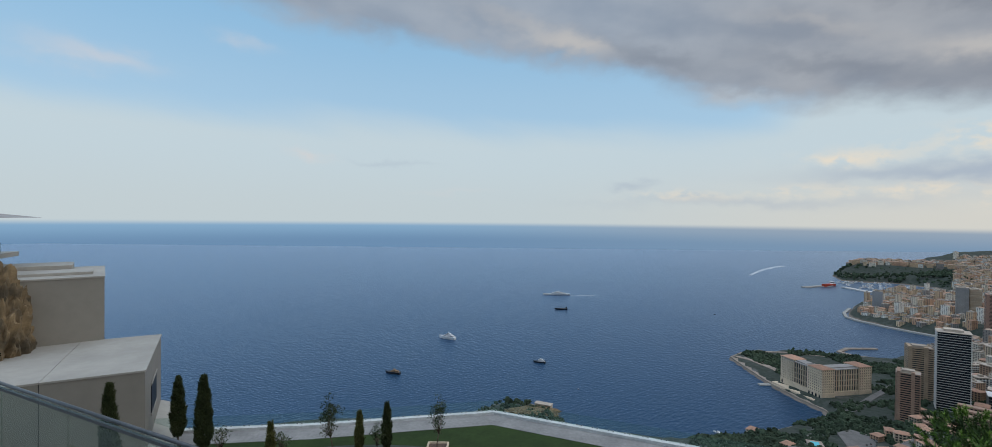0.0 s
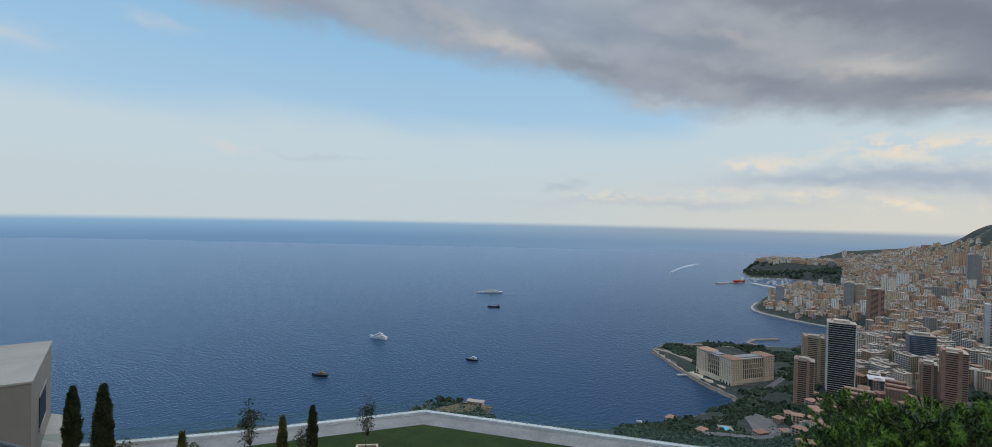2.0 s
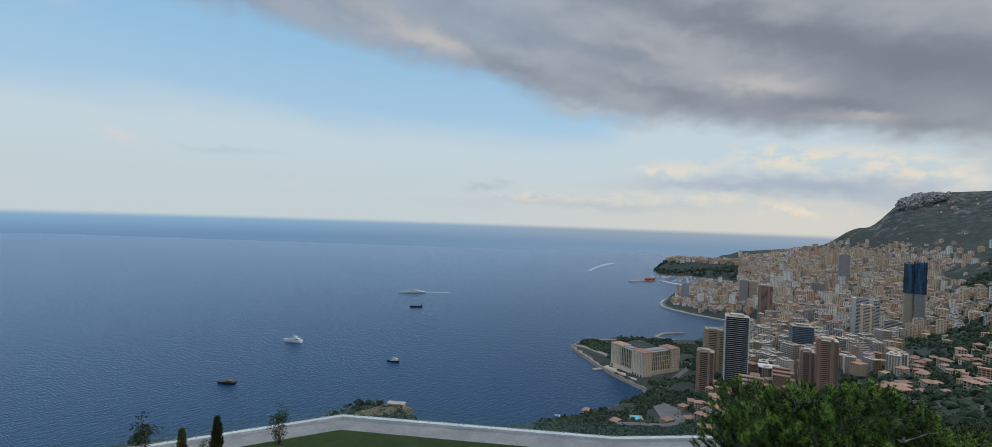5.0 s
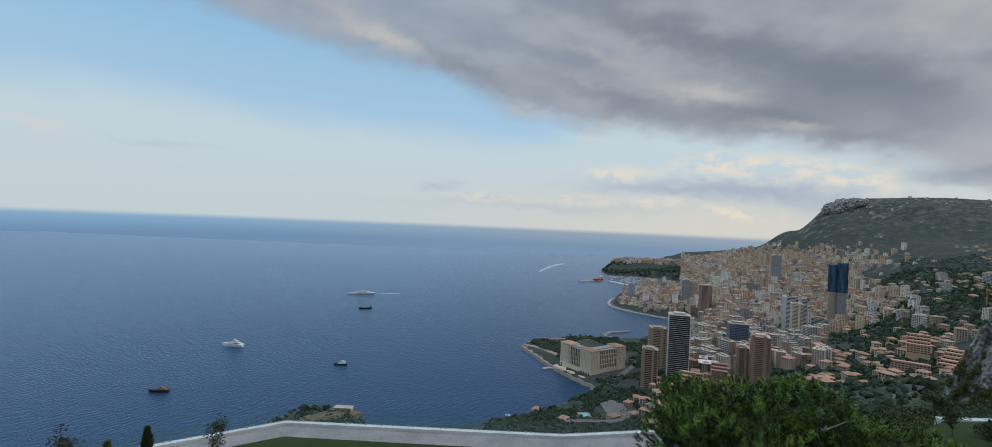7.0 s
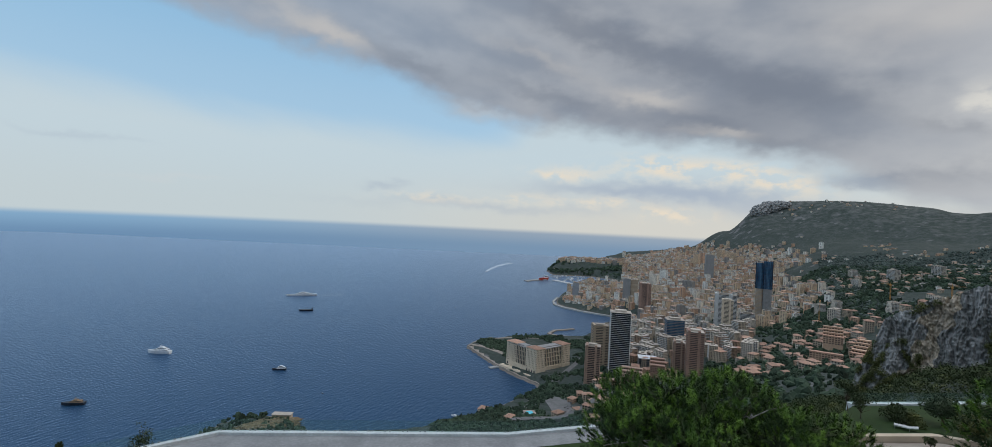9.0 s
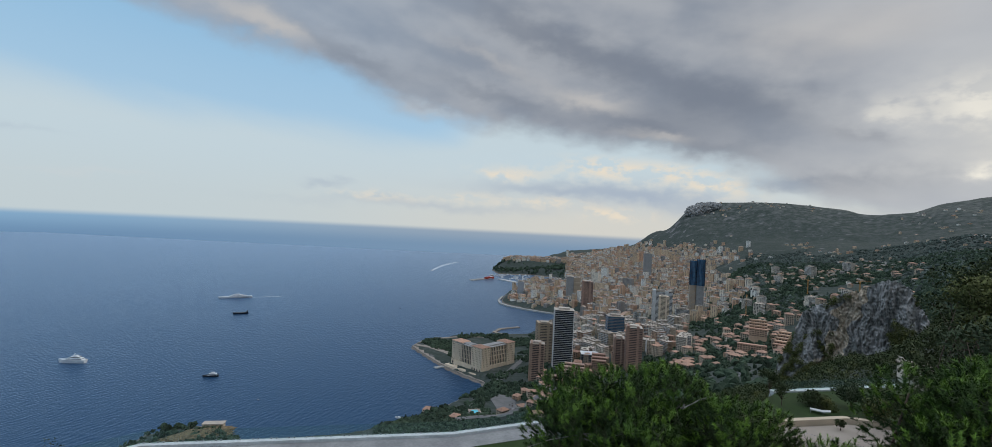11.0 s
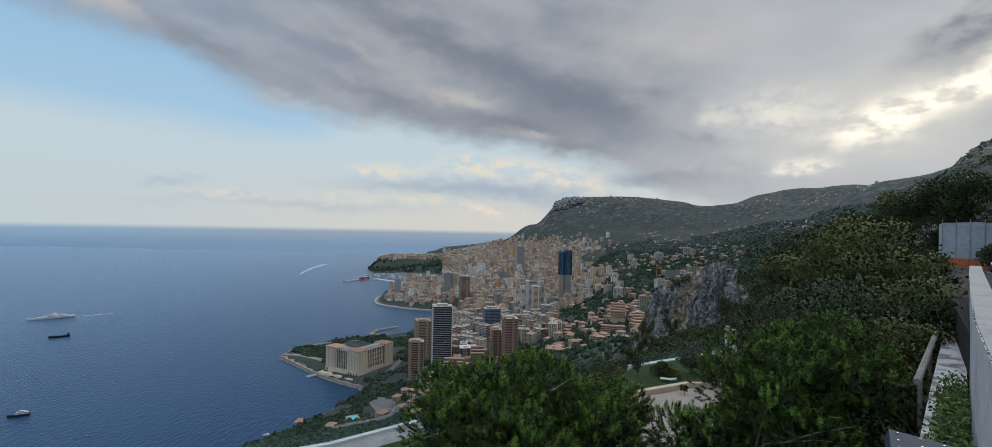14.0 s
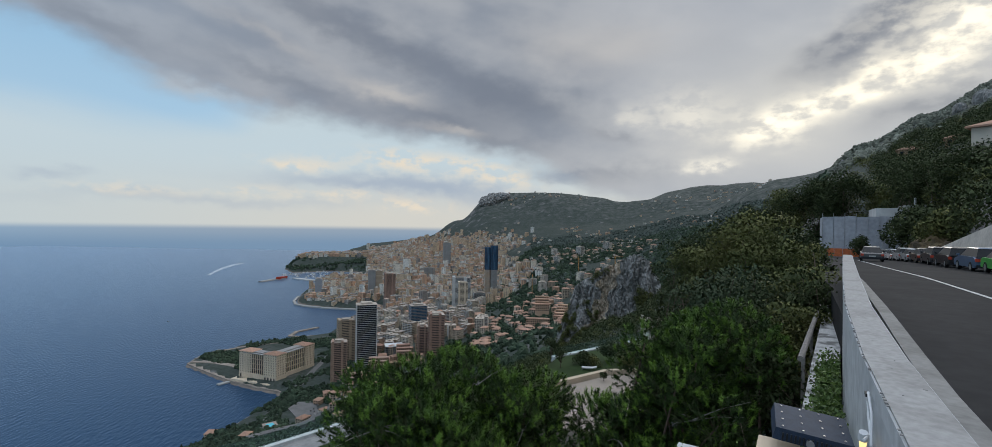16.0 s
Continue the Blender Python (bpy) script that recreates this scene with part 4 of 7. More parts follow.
def far_town():
    walls, tiles, flats = Soup(), Soup(), Soup()
    r = np.random.RandomState(11)

    def house(x, y, z, w, d, h, turn, tiled, foot=14):
        m = pose(x, y, z, 0, 0, turn)
        walls.box(-w / 2, -d / 2, -foot, w / 2, d / 2, h, m)
        if tiled:
            t = hip_roof(w, d, h + 0.35, 2.6, 0.5)
            tiles.add(t.v, t.f, m)
        else:
            flats.box(-w / 2 - 0.3, -d / 2 - 0.3, h + 0.02, w / 2 + 0.3, d / 2 + 0.3, h + 0.7, m)
            flats.box(-w / 5, -d / 5, h + 0.75, w / 6, d / 5, h + 3.2, m)
    n = 11000
    az = r.uniform(36, 65, n)
    d = np.sqrt(r.uniform(1420 ** 2, 3800 ** 2, n))
    x, y = d * np.sin(np.radians(az)), d * np.cos(np.radians(az))
    z, inland = height(x, y), coast_distance(x, y)
    cell = {}
    for i in range(n):
        limit = (215 if az[i] > 48 else 170) + r.normal() * 30
        if inland[i] < (16 if az[i] < 43 and d[i] < 1800 else 30) or z[i] > limit or (az[i] > 58 and d[i] < 2400 and z[i] > 150):
            continue
        if az[i] > 58.5 and r.rand() < (az[i] - 58.5) / 5 or r.rand() < (z[i] - 120) / 180:
            continue
        if d[i] > 2480 and az[i] < 43.2 or ((x[i] - 2150) / 400) ** 2 + ((y[i] - 2700) / 330) ** 2 < 1 or (d[i] > 3350 and az[i] > 54):
            continue
        key = (int(x[i] // 20), int(y[i] // 20))
        if key in cell or any((x[i] - a) ** 2 + (y[i] - b) ** 2 < (c + 12) ** 2 for a, b, c in taken[:14]):
            continue
        cell[key] = 1
        tall = 1 + 1.0 * (r.rand() < 0.10)
        if az[i] < 42.5 and d[i] < 1900:
            tall = 0.42
        house(x[i], y[i], z[i], r.uniform(10, 21), r.uniform(9, 15), r.uniform(7, 21) * tall, -az[i] - 35 + r.choice([0, 90]) + r.normal(0, 10), r.rand() < 0.45)
    # the old town on its rock, and the long fort wall under it
    for i in range(260):
        u, v = r.uniform(-400, 420), r.uniform(-150, 150)
        px_, py_ = 2253 + u * 0.85 + v * 0.53, 2636 - u * 0.53 + v * 0.85
        zz = ground_at(px_, py_)
        if zz > 60:
            house(px_, py_, zz, r.uniform(14, 34), r.uniform(12, 18), r.uniform(9, 19), -32 + r.normal(0, 8), r.rand() < 0.6)
    # villages and villas high on the slopes
    for a0, d0, sa, sd, k in ((56.2, 3150, 1.6, 130, 34), (60.0, 3900, 2.2, 60, 26), (64.5, 3960, 2.0, 50, 22), (66.5, 2900, 0.8, 90, 14), (62.0, 2250, 1.2, 60, 10), (68.5, 2500, 1.2, 90, 16),
                              (72.0, 2100, 1.8, 120, 26), (75.5, 2700, 1.5, 120, 18), (78.0, 3600, 1.6, 160, 30), (82.5, 3700, 1.6, 150, 34), (80.0, 2300, 2.0, 150, 16), (66.0, 1850, 2.2, 90, 34), (71.0, 1750, 2.5, 90, 30), (85.5, 3000, 1.2, 160, 12)):
        for i in range(k):
            a, dd = r.normal(a0, sa), r.normal(d0, sd)
            c = bearing(a, dd)
            house(c.x, c.y, ground_at(c.x, c.y), r.uniform(9, 18), r.uniform(8, 12), r.uniform(4, 7), r.uniform(0, 90), r.rand() < 0.5, 5)
    # slim towers in the far town
    for a, dd, el, w in ((50.9, 2650, -2.2, 26), (51.4, 2700, -2.05, 24), (53.2, 2900, -1.6, 34), (54.0, 2950, -1.75, 40), (54.6, 2900, -1.9, 30), (47.6, 2300, -4.2, 30),
                         (49.3, 2500, -3.4, 26), (46.6, 2100, -4.8, 34), (55.6, 2500, -3.0, 28), (58.6, 2300, -3.1, 26), (50.2, 2000, -5.2, 40), (47.2, 1960, -5.9, 44)):
        c = bearing(a, dd)
        g = ground_at(c.x, c.y)
        house(c.x, c.y, g, w, 20, EYE + dd * math.tan(radians(el)) - g, -a - 30, False)
    for nm, s, mat in (("town_walls", walls, "town_wall"), ("town_tiled_roofs", tiles, "town_tile"), ("town_flat_roofs", flats, "town_flat")):
        tagged(part(nm, s, M[mat]), "dense cream and peach houses of the far town", "town", kind="stuff")


far_town()


# ---- harbour, quays and shore ----
def strip(name, pts, width, z0, z1, mat, label, category, kind="", smooth=False):
    """A wall or quay of even width along a line."""
    s = Soup()
    P = [Vector((*p, 0)) for p in pts]
    side = []
    for i, p in enumerate(P):
        t = (P[min(i + 1, len(P) - 1)] - P[max(i - 1, 0)]).normalized()
        side.append(Vector((-t.y, t.x, 0)) * width / 2)
    n = len(P)
    v = []
    for p, o in zip(P, side):
        v += [(p.x + o.x, p.y + o.y, z0), (p.x - o.x, p.y - o.y, z0), (p.x - o.x, p.y - o.y, z1), (p.x + o.x, p.y + o.y, z1)]
    f = [(3, 2, 1, 0), (4 * n - 4, 4 * n - 3, 4 * n - 2, 4 * n - 1)]
    for i in range(n - 1):
        a, b = 4 * i, 4 * i + 4
        f += [(a + j, b + j, b + (j + 1) % 4, a + (j + 1) % 4) for j in range(4)]
    s.add(v, [q[::-1] for q in f])
    ob = part(name, s, M[mat])
    return tagged(ob, label, category, kind=kind)


strip("quay", [(1185, 1210), (1150, 1290), (1112, 1380), (1094, 1470), (1100, 1530), (1140, 1595), (1220, 1680)], 9, -3, 4.5, "concrete", "pale curved stone quay round the new shore", "quay", "structure")
strip("breakwater", [(1395, 2215), (1470, 2245), (1560, 2270)], 22, -3, 5, "concrete", "grey harbour breakwater", "breakwater", "structure")
strip("harbour_pier", [(1588, 2225), (1590, 2060)], 26, -3, 5, "slab_white", "pale harbour pier", "pier", "structure")
strip("fort_wall", [(1874, 2630), (2020, 2540), (2165, 2452)], 20, 0, 24, "peach_wall", "long beige fort wall under the rock", "fort wall", "structure")
strip("beach_promenade", [(300, 654), (372, 670), (420, 691), (470, 712), (526, 748), (524, 782), (517, 817), (512, 870), (512, 912), (516, 992), (520, 1060), (560, 1094), (612, 1116)], 15, 0.5, 4.6, "sand", "pale stone shore promenade", "promenade", "structure")
strip("beach_jetty", [(850, 1060), (800, 1085), (790, 1120), (830, 1150), (900, 1150)], 10, -2, 3, "sand", "curved pale stone beach jetty", "jetty", "structure")
strip("bathing_jetty", [(510, 893), (484, 892)], 9, -2, 2.2, "concrete", "small concrete bathing jetty", "jetty", "structure")


M["worn_asphalt"] = material("worn_asphalt", (0.16, 0.155, 0.15), (0.12, 0.118, 0.115), 0.1, 0.9)


def road_on_ground(name, pts, width, mat, lift, label):
    """A road laid over the slope."""
    s = Soup()
    P = [Vector((*p, 0)) for p in pts]
    dense = []
    for a, b in zip(P, P[1:]):
        for k in range(6):
            dense.append(a.lerp(b, k / 6))
    dense.append(P[-1])
    v = []
    for i, p in enumerate(dense):
        t = (dense[min(i + 1, len(dense) - 1)] - dense[max(i - 1, 0)]).normalized()
        o = Vector((-t.y, t.x, 0)) * width / 2
        z = max(ground_at(p.x + q * o.x, p.y + q * o.y) for q in (-1, 0, 1)) + lift
        v += [(p.x + o.x, p.y + o.y, z), (p.x - o.x, p.y - o.y, z), (p.x + o.x, p.y + o.y, z - 6), (p.x - o.x, p.y - o.y, z - 6)]
    f = []
    for i in range(len(dense) - 1):
        a, b = 4 * i, 4 * i + 4
        f += [(a, a + 1, b + 1, b), (a + 2, a, b, b + 2), (a + 1, a + 3, b + 3, b + 1)]
    s.add(v, f)
    return tagged(part(name, s, M[mat]), label, "road", kind="structure")


road_on_ground("garden_path", [(548, 905), (552, 960), (545, 1010), (536, 1052)], 10, "sand", 0.9, "pale garden walk on the point")
road_on_ground("garden_lane", [(552, 930), (600, 945), (640, 935), (662, 890)], 9, "sand", 0.9, "pale garden lane behind the hotel")
road_on_ground("road_by_shore", [(375, 585), (430, 650), (490, 700), (550, 745), (610, 790), (700, 850), (800, 930)], 10, "worn_asphalt", 0.8, "pale coast road between trees and houses")
road_on_ground("road_in_town", [(880, 960), (980, 1040), (1090, 1090), (1200, 1180), (1320, 1310), (1420, 1450)], 14, "worn_asphalt", 2.5, "grey boulevard through the dense town")
road_on_ground("road_on_bridge", [(330, 545), (385, 528), (430, 512), (480, 520)], 9, "worn_asphalt", 4, "grey road on a low bridge")




def car_park():
    z = 31.0
    park = Soup().prism([(415, 560), (435, 548), (478, 612), (462, 632), (438, 622)], z - 4, z)
    tagged(part("car_park", park, M["worn_asphalt"]), "grey asphalt car park under the hillside", "car park", kind="structure")
    return z


PARK_Z = car_park()


def swimming_pool(x, y, w, d, turn, label):
    z = ground_at(x, y) + 2.2
    ob = thing("swimming_pool", pose(x, y, z, 0, 0, turn), label, "swimming pool", "swimming pools")
    part("deck", Soup().box(-w / 2 - 4, -d / 2 - 4, -5, w / 2 + 4, d / 2 + 4, 0), M["sand"], ob)
    part("pool_water", Soup().box(-w / 2, -d / 2, 0.004, w / 2, d / 2, 0.1), M["pool_water"], ob)


swimming_pool(384, 580, 9, 19, -20, "turquoise swimming pool on a pale deck below the hillside")
swimming_pool(622, 604, 12, 16, -40, "turquoise swimming pool between tower blocks")

road_on_ground("garden_path", [(524, 1062), (552, 1010), (556, 950), (560, 905)], 11, "sand", 0.9, "pale stone garden path on the point")
road_on_ground("garden_path_inland", [(540, 1080), (600, 1098), (660, 1090), (720, 1060)], 9, "sand", 0.9, "pale stone garden path on the point")
road_on_ground("garden_court", [(556, 898), (590, 915), (640, 925), (690, 930)], 26, "sand", 0.9, "pale paved court behind the hotel")
swimming_pool(580, 945, 14, 30, 10, "pale garden pool behind the hotel")


def white_roofed_block():
    c = bearing(46.3, 985)
    ob = thing("white_roofed_block", pose(c.x, c.y, ground_at(c.x, c.y), 0, 0, -40), "dark-fronted block with a flat white roof", "office block")
    g, fr = framed(34, 26, 0, 22, 4.0, 4.4, 0.5, 0.8, 0.5)
    part("wall", fr.box(-17, -13, -10, 17, 13, 0), M["slab_grey"], ob)
    part("glazing", g, M["dark_glass"], ob)
    part("roof", Soup().box(-17.5, -13.5, 22, 17.5, 13.5, 23.2), M["hull_white"], ob, "flat white roof")


white_roofed_block()


def tower_crane(az, d, h, jib, turn):
    c = bearing(az, d)
    ob = thing("tower_crane", pose(c.x, c.y, ground_at(c.x, c.y), 0, 0, turn), "orange lattice tower crane over the houses", "crane", "tower cranes")
    mast = Soup()
    for sx, sy in ((-0.8, -0.8), (0.8, -0.8), (0.8, 0.8), (-0.8, 0.8)):
        mast.box(sx - 0.2, sy - 0.2, -4, sx + 0.2, sy + 0.2, h)
    for k in range(int(h / 3)):
        mast.box(-0.9, -0.9, k * 3, 0.9, 0.9, k * 3 + 0.25)
    part("mast", mast, M["crane_paint"], ob)
    part("jib", Soup().box(-jib * 0.3, -0.7, h, jib, 0.7, h + 0.5).box(-jib * 0.25, -0.15, h + 1.8, jib * 0.95, 0.15, h + 2.1), M["crane_paint"], ob)
    part("cab", Soup().box(-1.5, -1.5, h - 3, 1.5, 1.5, h), M["crane_paint"], ob)
    part("counterweight", Soup().box(-jib * 0.3, -1.2, h - 2.2, -jib * 0.22, 1.2, h), M["concrete"], ob)
    part("peak", Soup().tube([(0, 0, h), (0, 0, h + 7)], [0.8, 0.2], 6), M["crane_paint"], ob)


M["crane_paint"] = material("crane_paint", (0.50, 0.26, 0.08), (0.40, 0.2, 0.06), 0.3, 0.6)
tower_crane(62.2, 1250, 48, 30, 25)
tower_crane(71.6, 1350, 44, 34, -20)
tower_crane(67.5, 1500, 40, 28, 60)


# ---- boats ----
def hull(length, beam, freeboard, z0=-1.0, bow=0.45):
    s = Soup()
    n = 12
    v = []
    for i in range(n + 1):
        t = i / n
        half = beam / 2 * (1 if t < 0.5 else max(0.02, 1 - ((t - 0.5) / 0.5) ** 2.2))
        x = (t - 0.5) * length
        rise = freeboard * (1 + bow * max(0, t - 0.4) ** 2)
        v += [(x, -half * 0.6, z0), (x + (0.03 * length if t == 1 else 0), -half, rise), (x + (0.03 * length if t == 1 else 0), half, rise), (x, half * 0.6, z0)]
    f = [(0, 1, 2, 3), (4 * n + 3, 4 * n + 2, 4 * n + 1, 4 * n)]
    for i in range(n):
        a, b = 4 * i, 4 * i + 4
        f += [(a + 1, a, b, b + 1), (a + 2, a + 1, b + 1, b + 2), (a + 3, a + 2, b + 2, b + 3)]
    return s.add(v, f)


def deckhouse(x0, x1, w, z0, h):
    v = [(x0, -w / 2, z0), (x1, -w / 2, z0), (x1, w / 2, z0), (x0, w / 2, z0),
         (x0 + h * 0.3, -w / 2 * 0.9, z0 + h), (x1 - h * 0.9, -w / 2 * 0.9, z0 + h), (x1 - h * 0.9, w / 2 * 0.9, z0 + h), (x0 + h * 0.3, w / 2 * 0.9, z0 + h)]
    return Soup().add(v, [(3, 2, 1, 0), (4, 5, 6, 7), (0, 1, 5, 4), (1, 2, 6, 5), (2, 3, 7, 6), (3, 0, 4, 7)])


def boat(name, label, x, y, turn, length, beam, freeboard, decks, hull_mat="hull_white", top_mat="hull_white", mast=0.0):
    ob = thing(name, pose(x, y, 0, 0, 0, turn), label, "boat", "boats on the sea")
    part("hull", hull(length, beam, freeboard), M[hull_mat], ob)
    z = freeboard
    for k, (a, b, w, h) in enumerate(decks):
        d = part("deckhouse", deckhouse(a * length, b * length, w * beam, z, h), M[top_mat], ob)
        part("window_band", deckhouse(a * length + 0.3, b * length - h * 0.25, w * beam + 0.12, z + h * 0.45, h * 0.3), M["dark_glass"], d)
        z += h
    if mast:
        part("mast", Soup().tube([(-0.05 * length, 0, z), (-0.07 * length, 0, z + mast)], [0.35, 0.15], 6).box(-0.1 * length, -2, z + mast * 0.5, -0.06 * length, 2, z + mast * 0.55), M[top_mat], ob)
    return ob


boat("motor_yacht", "long grey and white motor yacht under way", 243, 1932, 176, 104, 15, 5.5, [(-0.34, 0.20, 0.8, 3.2), (-0.22, 0.12, 0.7, 3.0), (-0.12, 0.05, 0.5, 2.4)], mast=6)
boat("work_barge", "dark low work barge", 219, 1621, 178, 40, 13, 4.5, [(-0.46, -0.36, 0.6, 5), ], "hull_dark", "hull_dark", mast=3)
boat("motor_yacht", "white motor yacht at anchor", -118, 1213, 152, 46, 12, 6.5, [(-0.40, 0.22, 0.85, 3.2), (-0.30, 0.08, 0.75, 3.0), (-0.2, 0.0, 0.5, 2.0)], mast=4)
boat("motor_boat", "white motor boat with a dark hull at anchor", 94, 1018, 165, 25, 8, 3.4, [(-0.42, 0.2, 0.85, 2.8), (-0.25, 0.05, 0.7, 2.0)], "hull_dark")
boat("wooden_boat", "dark-hulled boat with a wooden deck at anchor", -195, 937, 165, 30, 9, 4.2, [(-0.38, 0.15, 0.75, 2.6), (-0.2, 0.0, 0.5, 1.6)], "hull_dark", "deck_wood", mast=3)
boat("speed_boat", "small white speed boat leaving a wake", 1410, 2700, 225, 22, 6, 2, [(-0.2, 0.1, 0.7, 2)])
boat("dinghy", "small dark dinghy on the sea", 148, 860, 100, 6, 2.5, 0.9, [(-0.2, 0.1, 0.6, 0.8)], "hull_dark")
boat("dinghy", "small dark dinghy on the sea", 700, 1560, 100, 9, 3, 1.2, [(-0.2, 0.1, 0.6, 1.2)], "hull_dark")
boat("red_ship", "red cargo ship moored at the breakwater", 1540, 2262, 205, 90, 20, 12, [(-0.45, -0.25, 0.7, 10)], "red_paint")
boat("moored_boat", "white boat moored by the beach", 316, 688, 130, 12, 4, 1.6, [(-0.2, 0.2, 0.7, 1.4)])
r_port = random.Random(8)
first_port = None
for k in range(60):
    px_, py_ = r_port.uniform(1640, 1900), r_port.uniform(2080, 2420)
    t = r_port.uniform(0, 90)
    if first_port is None:
        first_port = boat("harbour_yacht", "white yacht moored in the harbour", px_, py_, t, 32, 8, 3.5, [(-0.35, 0.15, 0.8, 3), (-0.2, 0.05, 0.6, 2.4)])
    else:
        copy_thing(first_port, pose(px_, py_, ground_at(px_, py_) * 0 + max(0, ground_at(px_, py_)) + 0.2, 0, 0, t))

wake = Soup()
for i in range(24):
    a, b = i / 24, (i + 1) / 24
    def wp(t):
        return Vector((1410 + 520 * t, 2705 + 500 * t + 90 * math.sin(t * 2.2), 0.12))
    w0, w1 = 5 + 10 * a, 5 + 10 * b
    wake.add([tuple(wp(a) + Vector((-w0, w0, 0))), tuple(wp(b) + Vector((-w1, w1, 0))), tuple(wp(b) + Vector((w1, -w1, 0))), tuple(wp(a) + Vector((w0, -w0, 0)))], [(3, 2, 1, 0)])
for i in range(8):
    a = i / 8
    wake.box(296 + 12 * i, 1925 - i * 1.2, 0.02, 308 + 12 * i, 1932 - i * 1.2 + 4 * a, 0.14)
M["foam"] = material("foam", (0.60, 0.64, 0.68), (0.22, 0.30, 0.38), 0.03, 0.6)
tagged(part("wake", wake, M["foam"]), "pale foam wakes on the sea", "foam", kind="stuff")


# ---- rocks: the wooded cape below, and the limestone cliff ----
def boulder(name, m, size, mat, label, category, levels=4, jag=0.35, freq=1.6, seed=0, ribs=1.0):
    bm = bmesh.new()
    bmesh.ops.create_icosphere(bm, subdivisions=levels, radius=1.0)
    off = Vector((seed * 7.3, seed * 3.1, seed))
    for v in bm.verts:
        p = v.co.copy()
        q = Vector((p.x, p.y, p.z * ribs))
        k = 1 + jag * (noise.ridged_multi_fractal(q * freq + off, 1.0, 2.1, 6, 1.0, 2.0) - 1.0) * 0.6 + jag * 0.5 * noise.noise(q * freq * 3 + off)
        v.co = Vector((p.x * size[0], p.y * size[1], p.z * size[2])) * k
    me = bpy.data.meshes.new(name)
    bm.to_mesh(me)
    bm.free()
    me.materials.append(M[mat])
    ob = new(name, me)
    ob.matrix_world = m
    return tagged(ob, label, category)


# upright streaks: the rock's own tones, plus crevice shade put into the darker colour
M["cliff"] = material("cliff", (0.27, 0.262, 0.25), (0.135, 0.135, 0.125), 0.16, 0.95, bump=0.5, bump_scale=0.5, lo=0.40, hi=0.64, stretch=(1, 1, 0.30), grime=0.2)


M["cliff_tan"] = material("cliff_tan", (0.42, 0.345, 0.26), (0.27, 0.23, 0.18), 0.2, 0.95, bump=0.4, bump_scale=0.5, lo=0.40, hi=0.66, stretch=(1, 1, 0.35))


